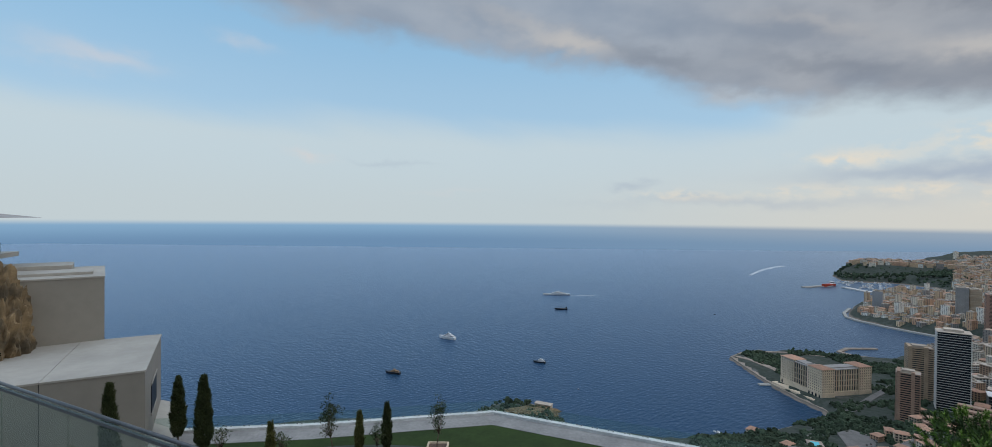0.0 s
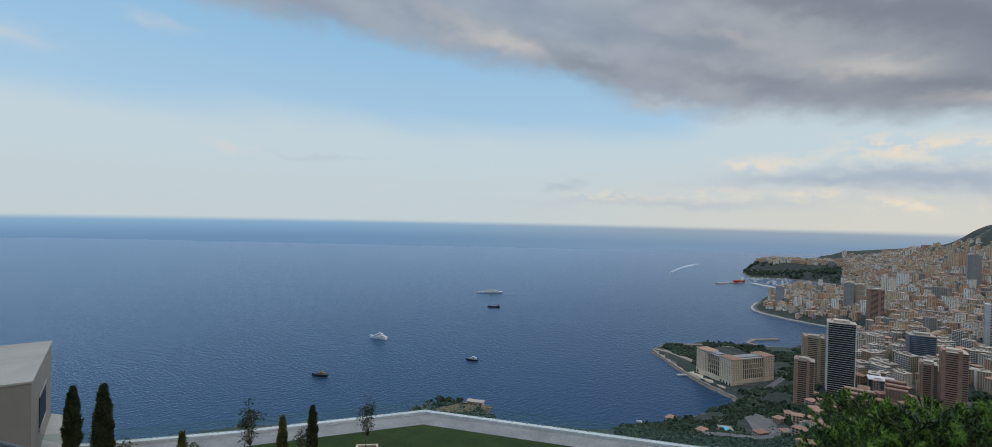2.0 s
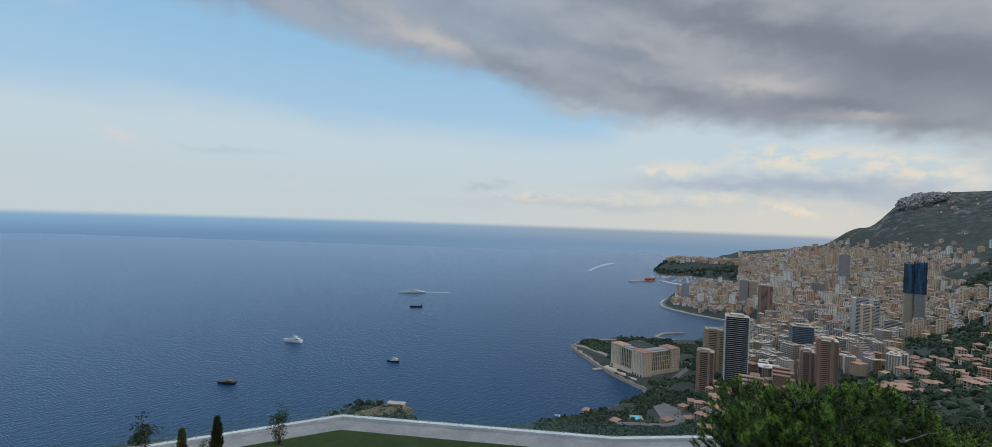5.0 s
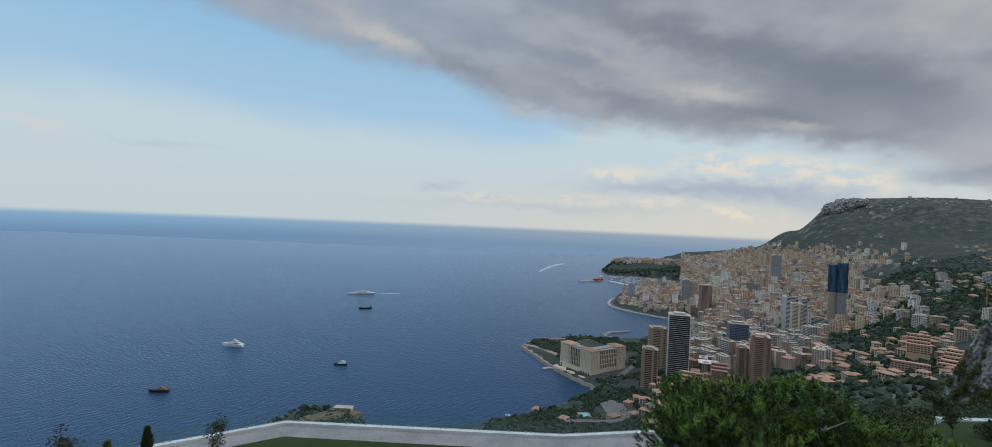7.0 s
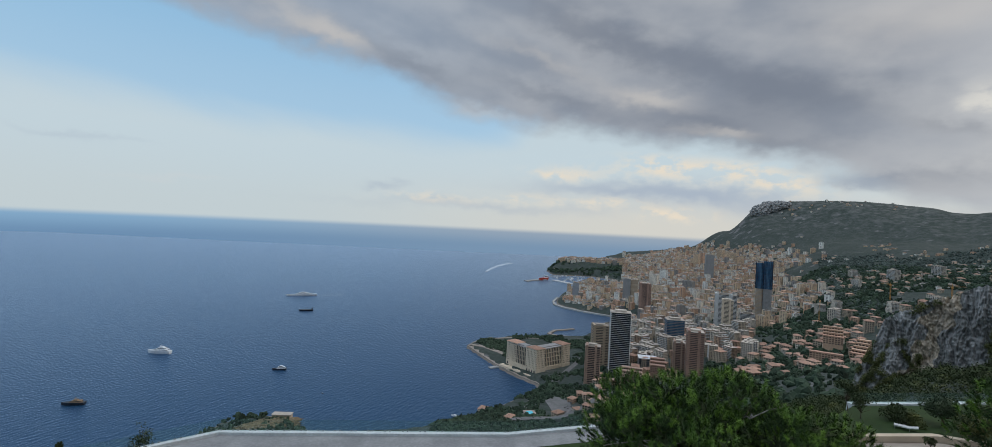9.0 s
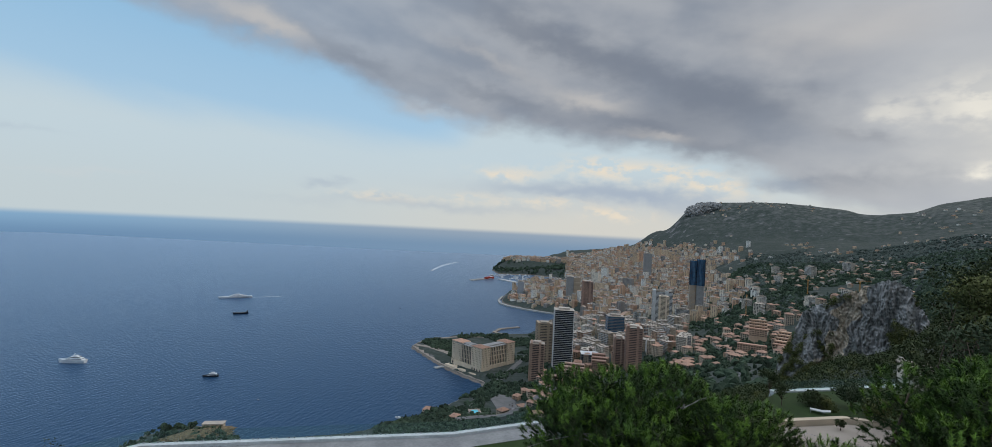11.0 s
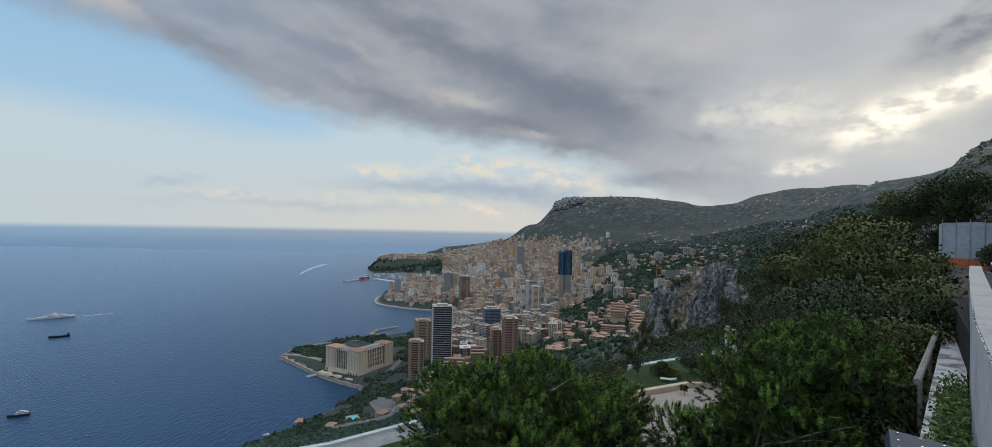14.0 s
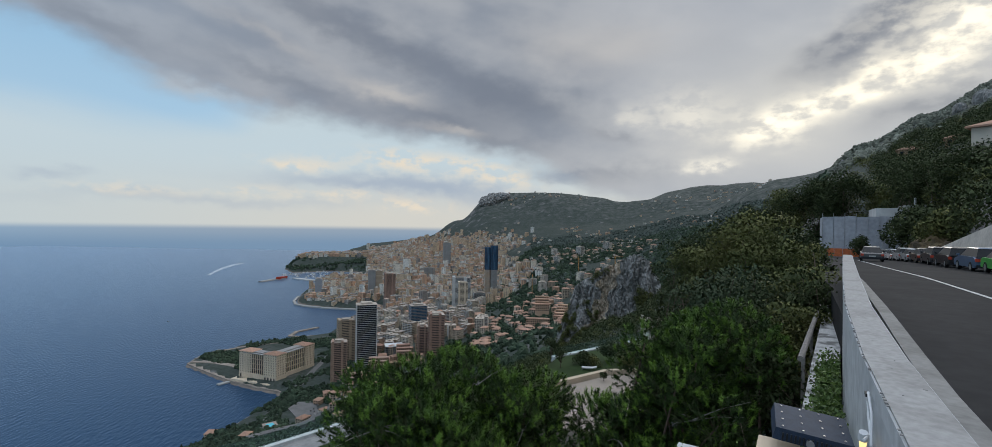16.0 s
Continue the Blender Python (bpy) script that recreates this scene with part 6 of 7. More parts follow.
ob, m = pavilion("upper beige hotel pavilion against the rock", (-37.5, 46.9), 7.0, 12, 284, 294.1, [], 38.8)
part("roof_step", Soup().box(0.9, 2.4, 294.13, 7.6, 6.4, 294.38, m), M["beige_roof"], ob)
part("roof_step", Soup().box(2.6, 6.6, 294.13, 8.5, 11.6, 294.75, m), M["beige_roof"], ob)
pavilion("low beige hotel pavilion behind the glass rail", (-33.5, 31.5), 14, 3.6, 276, 285.2, [])
boulder("ochre_rock", pose(-43.0, 41.6, 288.0, 0, 3, 40), (2.5, 3.4, 6.9), "ochre_rock", "ochre rock face beside the upper pavilion", "rock", 6, 0.32, 2.6, 4)
pl = thing("upper_terrace", pose(-54.4, 45.4, 295.8, 0, 0, 26), "pale terrace slab with glass railing and canopy on the rock", "terrace")
part("slab", Soup().box(-9, -6, -0.5, 5.0, 8, 0), M["beige_roof"], pl)
part("railing_glass", Soup().box(-9, -5.9, 0, 4.2, -5.87, 1.1).box(4.2, -5.9, 0, 4.23, 6, 1.1), M["rail_glass"], pl)
part("canopy", Soup().add([(-6, -5, 4.0), (8.0, -5, 3.8), (8.0, 5, 3.8), (-6, 5, 4.0), (0, 0, 4.9)], [(0, 1, 4), (1, 2, 4), (2, 3, 4), (3, 0, 4), (3, 2, 1, 0)]), M["grey_wall"], pl)
part("canopy_pole", Soup().tube([(0, 0, 0), (0, 0, 4.8)], [0.05, 0.05], 8), M["steel"], pl)

# ---- glass rail of the terrace under the camera ----
M["rail_steel"] = material("rail_steel", (0.10, 0.11, 0.12), None, 3, 0.4, metal=0.6)
gr = thing("glass_railing", pose(-3.99, 4.87, 296.92, 0, 0, -25.7), "frameless glass railing with a steel handrail", "railing")
part("handrail", Soup().tube([(-6.5, 0, 1.08), (5.5, 0, 1.08)], [0.019, 0.019], 14), M["rail_steel"], gr, "round brushed steel handrail", True)
for k in range(8):
    pn = part("pane", Soup().box(-6.5 + k * 1.5, -0.008, 0.02, -5.02 + k * 1.5, 0.008, 1.05), M["rail_glass"], gr)
    pn.visible_shadow = False
part("top_clip", Soup().box(-6.5, -0.014, 1.0, 5.5, 0.014, 1.03), M["rail_steel"], gr)
part("base_shoe", Soup().box(-6.5, -0.05, -0.1, 5.5, 0.05, 0.02), M["steel"], gr)
tagged(part("lower_terrace", Soup().box(-12, -12, -6, 7, -0.06, -0.1, pose(-3.99, 4.87, 296.92, 0, 0, -25.7)), M["path"]), "pale terrace floor behind the glass railing", "terrace", kind="structure")

# ---- paved garden terrace with an olive tree ----
TZ = 283.0
tagged(part("paved_terrace", Soup().prism([(38, 24), (47, 21.4), (54.4, 18.3), (56.5, 15.8), (54, 8), (38, 12)], TZ - 8, TZ), M["sand"]), "pale paved garden terrace", "terrace", kind="structure")
for k, (ax, ay, bx, by) in enumerate(((43, 22.6, 50, 9.4), (47.5, 21.2, 52.5, 8.6), (39, 18.5, 55.8, 13.2), (39, 14.6, 54.5, 9.8))):
    strip("paving_joint", [(ax, ay), (bx, by)], 0.07, TZ - 0.02, TZ + 0.006, "slab_grey", "dark joint between pale paving slabs", "paving", "structure")
strip("terrace_border", [(44, 23.2), (47, 21.9), (54.6, 18.8), (57.0, 16.0)], 0.6, TZ - 4, TZ + 0.5, "stone_cream", "low cream stone border wall", "border wall", "structure")
tagged(part("garden", Soup().prism([(44, 24), (54.8, 19.2), (57.2, 16.4), (72, 14), (72, 20.2), (66, 22.3), (56.5, 26.0)], TZ - 8, TZ + 0.25), M["grass"]), "scrubby green garden bed", "garden", kind="structure")
strip("garden_parapet", [(56.5, 26.4), (66, 22.7), (74, 20)], 0.7, TZ - 1.5, TZ + 0.4, "coping", "white parapet at the garden's edge", "parapet", "structure")
garden_glass = thing("garden_balustrade", pose(57.4, 26.05, TZ + 0.4, 0, 0, -20.5), "clear glass balustrade on the garden parapet", "balustrade")
for k in range(12):
    pn = part("pane", Soup().box(-0.9, -0.01, 0, 0.9, 0.01, 1.0), M["glass"], garden_glass)
    pn.location = (k * 1.86, 0, 0)
    pn.visible_shadow = False
c = at(71.45, 62, -14.0)
leafy_tree("olive_tree", (c.x, c.y, TZ + 0.2), (c.x, c.y, c.z + 0.2), 1.35, 0.95, 22, 0.5, 700, "olive_leaf", 0.16, "round-crowned grey-green olive tree", 91, trunk=0.16)
for az, d, el, rx, seed in ((68.6, 60, -15.0, 1.2, 92), (69.6, 60, -15.3, 1.0, 93), (66.0, 58, -14.6, 0.9, 94), (73.4, 60, -14.8, 1.3, 95), (70.8, 55, -16.6, 0.5, 96), (75.0, 58, -14.0, 1.6, 97), (64.8, 60, -13.6, 1.0, 98)):
    c = at(az, d, el)
    leafy_tree("garden_shrub", (c.x, c.y, TZ), (c.x, c.y, max(c.z, TZ + 0.5)), rx, rx * 0.7, 14, rx * 0.45, 420, "leaf" if seed % 2 else "dark_leaf", 0.15, "dark green garden shrub", seed, "shrub", "garden shrubs", 0.05)
c = at(69.0, 58, -15.8)
lounger = thing("sun_lounger", pose(c.x, c.y, TZ + 0.25, 0, 0, -69) @ Matrix.Scale(0.75, 4), "white sun lounger in the garden bed", "sun lounger")
part("mattress", Soup().box(-1.0, -0.4, 0.3, 0.5, 0.4, 0.42), M["slab_white"], lounger)
part("backrest", Soup().box(0, -0.4, 0, 0.8, 0.4, 0.1, pose(0.5, 0, 0.32, 0, -14, 0)), M["slab_white"], lounger)
for lx, ly in ((-0.9, -0.35), (-0.9, 0.35), (0.45, -0.35), (0.45, 0.35)):
    part("leg", Soup().box(lx - 0.03, ly - 0.03, 0, lx + 0.03, ly + 0.03, 0.3), M["steel"], lounger)
c = at(76.6, 84, -10.6)
house = thing("white_house_terrace", pose(c.x, c.y, c.z - 0.6, 0, 0, -60) @ Matrix.Scale(0.7, 4), "white house terrace with a balustrade among trees", "house")
part("wall", Soup().box(-3.0, -2.2, -2.5, 6, 5, 1.0), M["white_wall"], house)
part("floor_slab", Soup().box(-3.2, -2.4, 1.0, 6.2, 5.2, 1.2), M["sand"], house)
for k in range(12):
    part("baluster", Soup().box(-3.1, -2.3 + k * 0.6, 1.2, -2.9, -2.1 + k * 0.6, 2.1), M["white_wall"], house)
part("balustrade_rail", Soup().box(-3.2, -2.4, 2.1, -2.8, 5.2, 2.25).box(-2.8, -2.4, 2.1, 6.2, -2.0, 2.25), M["white_wall"], house)


# ---- road, wall and what stands by them ----
WALL = [(-8, -0.55), (2, -0.54), (5, -0.53), (8, -0.60), (12, -0.80), (16, -1.02), (20, -1.24), (23, -1.42)]
CAP = 299.05


def along_wall(name, k0, k1, z0, z1, mat, parent, label=""):
    a, b = offset_line(WALL, k0), offset_line(WALL, k1)
    s = Soup()
    n = len(a)
    v = [(*p, z) for p, z in [(p, z0) for p in a] + [(p, z1) for p in a] + [(p, z0) for p in b] + [(p, z1) for p in b]]
    f = []
    for i in range(n - 1):
        f += [(i + 1, i, n + i, n + i + 1), (n + i, 3 * n + i, 3 * n + i + 1, n + i + 1), (2 * n + i, 2 * n + i + 1, 3 * n + i + 1, 3 * n + i), (i, i + 1, 2 * n + i + 1, 2 * n + i)]
    f += [(0, 2 * n, 3 * n, n), (n - 1, 2 * n - 1, 4 * n - 1, 3 * n - 1)]
    s.add(v, f)
    return part(name, s, M[mat], parent, label)


M["old_white"] = material("old_white", (0.46, 0.47, 0.48), (0.25, 0.25, 0.25), 0.9, 0.8, bump=0.01, bump_scale=22, lo=0.5, hi=0.78, grime=0.16)
M["wall_top"] = material("wall_top", (0.325, 0.318, 0.31), (0.245, 0.238, 0.228), 2.6, 0.85, bump=0.01, bump_scale=30, lo=0.48, hi=0.72, grime=0.14)
M["ledge_stone"] = material("ledge_stone", (0.52, 0.52, 0.51), (0.17, 0.17, 0.165), 2.2, 0.85, bump=0.01, bump_scale=22, lo=0.48, hi=0.62, grime=0.2)
rw = thing("road_wall", pose(0, 0, 0), "white painted concrete road wall, chipped and stained", "wall", kind="structure")
along_wall("wall_body", 0.015, 0.27, 287, CAP - 0.13, "old_white", rw)
along_wall("wall_cap", 0.0, 0.285, CAP - 0.13, CAP - 0.015, "old_white", rw)
along_wall("cap_top", 0.012, 0.272, CAP - 0.015, CAP, "wall_top", rw)
chips = Soup()
rc = random.Random(3)
for k in range(70):
    x = rc.uniform(1.5, 11)
    y = float(np.interp(x, [p[0] for p in WALL], [p[1] for p in WALL]))
    s = rc.uniform(0.003, 0.008) * (2.0 if rc.random() < 0.12 else 1.0)
    if rc.random() < 0.7:
        chips.box(x - s * rc.uniform(1, 4), y - 0.006 - s, CAP - s * 1.2, x + s, y + 0.003, CAP + 0.002)
    else:
        yy = y - rc.uniform(0.02, 0.26)
        chips.prism([(x + s * math.cos(a) * rc.uniform(0.6, 2.0), yy + s * math.sin(a)) for a in (0, 1, 2, 3, 4, 5)], CAP - 0.002, CAP + 0.002)
part("chipped_paint", chips, M["slab_grey"], rw, "dark chips in the paint")
along_wall("base_ledge", -0.5, -0.02, 288, 297.25, "ledge_stone", None)
tagged(bpy.data.objects["base_ledge"], "stained pale ledge at the foot of the road wall", "ledge", kind="structure")

ROAD_X = [(-14, 298.1), (0, 298.1), (15, 298.1), (30, 297.85), (44, 297.4), (62, 296.9), (85, 295.95), (112, 295.0)]


def road_piece(name, y0, y1, lift, x0, x1, mat, label, category, thick=6.0, bend=0.0):
    s = Soup()
    xs = [x0 + (x1 - x0) * i / 24 for i in range(25)]
    for a, b in zip(xs, xs[1:]):
        za, zb = (float(np.interp(q, *zip(*ROAD_X))) + lift for q in (a, b))
        wa, wb = (float(np.interp(q, [8, 23, 40, 85], [0, -0.9, -1.6, -1.6])) * bend for q in (a, b))
        v = [(a, y0 + wa, za - thick), (b, y0 + wb, zb - thick), (b, y1 + wb, zb - thick), (a, y1 + wa, za - thick), (a, y0 + wa, za), (b, y0 + wb, zb), (b, y1 + wb, zb), (a, y1 + wa, za)]
        s.add(v, [(3, 2, 1, 0), (4, 5, 6, 7), (0, 1, 5, 4), (2, 3, 7, 6)] + ([(3, 0, 4, 7)] if a == x0 else []) + ([(1, 2, 6, 5)] if b == x1 else []))
    return tagged(part(name, s, M[mat]), label, category, kind="structure")


road_piece("road", -14.0, -0.9, 0, -14, 112, "asphalt", "dark grey asphalt road along the wall", "road")
M["gutter_stone"] = material("gutter_stone", (0.26, 0.255, 0.245), (0.19, 0.186, 0.178), 1.5, 0.85, bump=0.01, bump_scale=14)
road_piece("gutter", -1.64, -1.40, 0.05, -14, 38, "gutter_stone", "rounded pale concrete gutter along the road", "gutter", 0.5, 0.55)
road_piece("edge_strip", -1.42, -0.8, 0.012, -14, 24, "asphalt", "narrow dark strip between gutter and wall", "road edge", 0.5, 0.4)
M["road_paint"] = material("road_paint", (0.62, 0.62, 0.60), (0.42, 0.42, 0.41), 2.5, 0.8)
road_piece("centre_line", -5.0, -4.88, 0.006, 6, 64, "road_paint", "worn white centre line", "road marking", 0.02)

# the wall that holds the bank on the far side
bank_wall = Soup()
prof = [(6, 304.8), (30, 302.9), (42, 301.9), (53, 300.8), (64, 299.3), (75, 297.8), (81, 296.6)]
for (a, za), (b, zb) in zip(prof, prof[1:]):
    v = [(a, -12.0, 295), (b, -12.0, 295), (b, -13.8, 295), (a, -13.8, 295), (a, -12.9, za), (b, -12.9, zb), (b, -13.9, zb), (a, -13.9, za)]
    bank_wall.add(v, [(0, 1, 2, 3), (7, 6, 5, 4), (4, 5, 1, 0), (5, 6, 2, 1), (6, 7, 3, 2), (7, 4, 0, 3)])
M["bank_render"] = material("bank_render", (0.50, 0.465, 0.42), (0.40, 0.375, 0.34), 0.4, 0.85, bump=0.01, bump_scale=8)
tagged(part("bank_wall", bank_wall, M["bank_render"]), "beige concrete wall holding the bank", "retaining wall", kind="structure")
boulder("bank_rock", pose(82, -14.2, 297.2, 0, 0, 10), (5, 2, 2.2), "ochre_rock", "ochre rock outcrop at the end of the bank wall", "rock", 4, 0.35, 1.8, 14)


# ---- cars ----
def car(name, label, x, y, turn, color, suv=False, z=None):
    z = float(np.interp(x, *zip(*ROAD_X))) if z is None else z
    paint = "car_%s" % color[0]
    if paint not in M:
        M[paint] = material(paint, color[1], tuple(k * 0.9 for k in color[1]), 2, 0.28, spec=0.6, grime=0.03)
    ob = thing(name, pose(x, y, z, 0, 0, turn), label, "car", "cars on the road")
    hgt, L = (1.60, 4.4) if suv else (1.45, 4.4)
    belt = 0.98 if suv else 0.88
    side = [(-L / 2, 0.42), (-L / 2 + 0.05, 0.3), (L / 2 - 0.1, 0.28), (L / 2, 0.45), (L / 2 - 0.04, 0.68), (L / 2 - 0.3, 0.80), (L / 2 - 1.15, belt), (-L / 2 + 0.35, belt + 0.02), (-L / 2 + 0.03, belt - 0.1)]
    n = len(side)
    v = []
    for yy, sx in ((-0.9, 0.985), (-0.82, 1.0), (0.82, 1.0), (0.9, 0.985)):
        v += [(px * sx, yy, pz) for px, pz in side]
    f = [tuple(range(n)), tuple(range(3 * n, 4 * n))[::-1]]
    for k in range(3):
        f += [(k * n + (i + 1) % n, k * n + i, (k + 1) * n + i, (k + 1) * n + (i + 1) % n) for i in range(n)]
    part("body", Soup().add(v, f), M[paint], ob)
    x0, x1 = -L / 2 + (0.12 if suv else 0.45), L / 2 - 1.05
    t0, t1 = -L / 2 + (0.5 if suv else 1.15), L / 2 - 1.95
    part("glasshouse", Soup().add([(x0, -0.8, belt), (x1, -0.8, belt), (x1, 0.8, belt), (x0, 0.8, belt), (t0, -0.62, hgt - 0.06), (t1, -0.62, hgt - 0.06), (t1, 0.62, hgt - 0.06), (t0, 0.62, hgt - 0.06)],
                               [(4, 5, 6, 7), (0, 1, 5, 4), (1, 2, 6, 5), (2, 3, 7, 6), (3, 0, 4, 7)]), M["car_glass"], ob, "dark tinted windows")
    part("roof", Soup().add([(t0 - 0.06, -0.66, hgt - 0.07), (t1 + 0.1, -0.66, hgt - 0.07), (t1 + 0.1, 0.66, hgt - 0.07), (t0 - 0.06, 0.66, hgt - 0.07), (t0 + 0.1, -0.56, hgt), (t1 - 0.1, -0.56, hgt), (t1 - 0.1, 0.56, hgt), (t0 + 0.1, 0.56, hgt)],
                            [(3, 2, 1, 0), (4, 5, 6, 7), (0, 1, 5, 4), (1, 2, 6, 5), (2, 3, 7, 6), (3, 0, 4, 7)]), M[paint], ob)
    for wx in (-L / 2 + 0.85, L / 2 - 0.85):
        for wy in (-0.82, 0.82):
            w = part("wheel", Soup().tube([(wx, wy - 0.1, 0.32), (wx, wy + 0.1, 0.32)], [0.32, 0.32], 14), M["rubber"], ob)
            part("rim", Soup().tube([(wx, wy - 0.105 if wy < 0 else wy + 0.095, 0.32), (wx, wy - 0.095 if wy < 0 else wy + 0.105, 0.32)], [0.2, 0.2], 10), M["steel"], w)
    for wy in (-1, 1):
        part("tail_light", Soup().box(-L / 2 - 0.015, wy * 0.78 - 0.12, belt - 0.28, -L / 2 + 0.08, wy * 0.78 + 0.1, belt - 0.08), M["red_paint"], ob, "red tail light")
        part("headlight", Soup().box(L / 2 - 0.14, wy * 0.7 - 0.14, 0.58, L / 2 + 0.0, wy * 0.7 + 0.14, 0.72), M["slab_white"], ob)
        part("mirror", Soup().box(x1 - 0.25, wy * 0.98 - 0.08, belt, x1 - 0.1, wy * 0.98 + 0.08, belt + 0.14), M[paint], ob)
    part("number_plate", Soup().box(-L / 2 - 0.02, -0.26, 0.52, -L / 2, 0.26, 0.63), M["slab_white"], ob)
    part("bumper", Soup().box(-L / 2 - 0.04, -0.84, 0.3, -L / 2 + 0.1, 0.84, 0.5), M["black_plastic"], ob)


DARK, BLACK, SILVER, WHITE, BLUE, GREEN = ("dark_grey", (0.03, 0.032, 0.036)), ("black", (0.012, 0.012, 0.014)), ("silver", (0.32, 0.33, 0.34)), ("white", (0.62, 0.62, 0.61)), ("blue", (0.05, 0.10, 0.18)), ("green", (0.05, 0.36, 0.05))
car("parked_car", "bright green car parked at the roadside", 39.7, -10.4, 182, GREEN, False)
car("parked_car", "dark blue estate car parked in a row", 45.5, -10.3, 2, BLUE, True)
car("parked_car", "black off-road car parked in a row", 51.7, -10.2, 1, BLACK, True)
car("parked_car", "dark grey car parked in a row", 57.5, -10.2, 0, DARK, True)
car("parked_car", "black car parked in a row", 63.1, -10.2, 0, BLACK, False)
car("parked_car", "silver car parked in a row", 68.7, -10.2, 0, SILVER, False)
car("parked_car", "silver car parked in a row", 74.3, -10.2, 1, SILVER, True)
car("parked_car", "white car parked in a row", 80.1, -10.2, 0, WHITE, False)
car("parked_car", "silver car parked in a row", 85.9, -10.3, 0, SILVER, False)
car("parked_car", "dark grey car parked in a row", 91.5, -10.4, 0, DARK, False)
car("driving_car", "dark saloon car on the road with red lights", 61.5, -5.9, -4, DARK, False)
rp = random.Random(17)
for k in range(26):
    u, vv = rp.uniform(0.05, 0.95), rp.choice((0.2, 0.45, 0.75))
    px_, py_ = 424 + 40 * u + 14 * vv, 556 + 58 * u - 10 * vv
    car("far_parked_car", "small car in the car park below the hillside", px_, py_, 55 + 90 * (vv > 0.6), rp.choice((WHITE, SILVER, DARK, BLACK)), False, PARK_Z)

# ---- the wrapped building site at the bend ----
site = thing("wrapped_house", pose(106, -3.0, 294.7, 0, 0, 0) @ Matrix.Scale(1.38, 4), "house under repair wrapped in grey scaffold sheeting", "house")
part("wall", Soup().box(0.3, -9.4, 0, 10, -0.3, 5.2), M["grey_wall"], site)
for k in range(8):
    part("sheet", Soup().box(-0.03 - 0.02 * (k % 2), -1.18 * (k + 1) + 0.02, 0.2, 0.0, -1.18 * k, 5.45 + 0.05 * (k % 3)), M["scaffold_sheet"], site, "grey translucent scaffold sheet")
for k in range(6):
    part("sheet", Soup().box(1.6 * k, 0.0, 0.2, 1.6 * k + 1.57, 0.04, 5.4), M["scaffold_sheet"], site, "grey translucent scaffold sheet")
for k in range(9):
    part("scaffold_pole", Soup().tube([(-0.08, -1.18 * k, 0), (-0.08, -1.18 * k, 5.9)], [0.03, 0.03], 6), M["steel"], site)
part("upper_wall", Soup().box(1.0, -8.2, 5.2, 9, -5.6, 6.6), M["slab_white"], site, "white upper storey")
frame_ = Soup()
for yy in (-8.6, -10.0, -11.6):
    for zz in (0, ):
        frame_.box(0.2, yy - 0.15, 0, 0.6, yy + 0.15, 6.8)
for zz in (2.9, 5.0, 6.7):
    frame_.box(0.1, -11.8, zz, 7, -8.4, zz + 0.25)
part("concrete_frame", frame_, M["concrete"], site, "bare concrete frame")
part("vent_pipe", Soup().tube([(0.4, -9.3, 6.7), (0.4, -9.3, 7.8)], [0.12, 0.12], 8).tube([(0.4, -10.8, 6.7), (0.4, -10.8, 8.2)], [0.1, 0.1], 8), M["steel"], site)
for k in range(7):
    fence = thing("barrier_panel", pose(96, -3.8 - k * 1.1, float(np.interp(96, *zip(*ROAD_X))), 0, 0, 90) @ Matrix.Scale(1.34, 4), "orange mesh site barrier", "barrier", "orange site barriers")
    part("mesh_panel", Soup().box(-0.4, -0.02, 0.1, 0.4, 0.02, 1.05), M["orange_net"], fence)
    part("post", Soup().box(-0.42, -0.03, 0, -0.38, 0.03, 1.15), M["steel"], fence)
lamp = thing("signal_post", pose(95, -10.4, 295.5), "thin grey pole with a sign by the building site", "sign post")
part("pole", Soup().tube([(0, 0, 0), (0, 0, 3.8)], [0.05, 0.04], 8), M["steel"], lamp)
part("sign", Soup().box(-0.03, -0.4, 3.2, 0.03, 0.4, 3.7), M["black_plastic"], lamp)
c = at(94.6, 93, 0.3)
leafy_tree("cedar", (c.x, c.y, 295.2), (c.x, c.y, 297.3), 1.35, 1.9, 26, 0.6, 220, "dark_leaf", 0.22, "dark bushy cedar before the wrapped house", 120)
for az, d, el, w, wall, seed in ((102.9, 200, 6.5, 9, "white_wall", 1), (98.0, 240, 6.6, 7, "peach_wall", 2), (101.2, 230, 7.3, 7, "peach_wall", 3)):
    c = at(az, d, el)
    hs = thing("hillside_house", pose(c.x, c.y, c.z, 0, 0, -az), "house with a tiled roof high on the bank", "house", "houses on the bank")
    g, s = framed(w, 6, -4, 2.2, 2.4, 3.0, 1.2, 1.0, 0.3)
    part("wall", s, M[wall], hs)
    part("glazing", g, M["dark_glass"], hs)
    part("roof", hip_roof(w, 6, 2.4, 1.4), M["tile_orange"], hs)

pipe = thing("guard_pole", pose(0, 0, 0), "weathered grey pole rail below the road wall", "rail")
part("rail", Soup().tube([(11.8, -0.12, 297.4), (17.7, -0.49, 297.42), (29.6, -1.23, 297.45)], [0.06, 0.06, 0.06], 8), M["bare_wood"], pipe)
for px_, py_ in ((12.6, -0.17), (15.5, -0.35), (18.5, -0.54), (21.5, -0.73), (24.5, -0.91)):
    part("post", Soup().tube([(px_, py_, 293.5), (px_, py_, 297.38)], [0.045, 0.04], 7), M["bare_wood"], pipe)

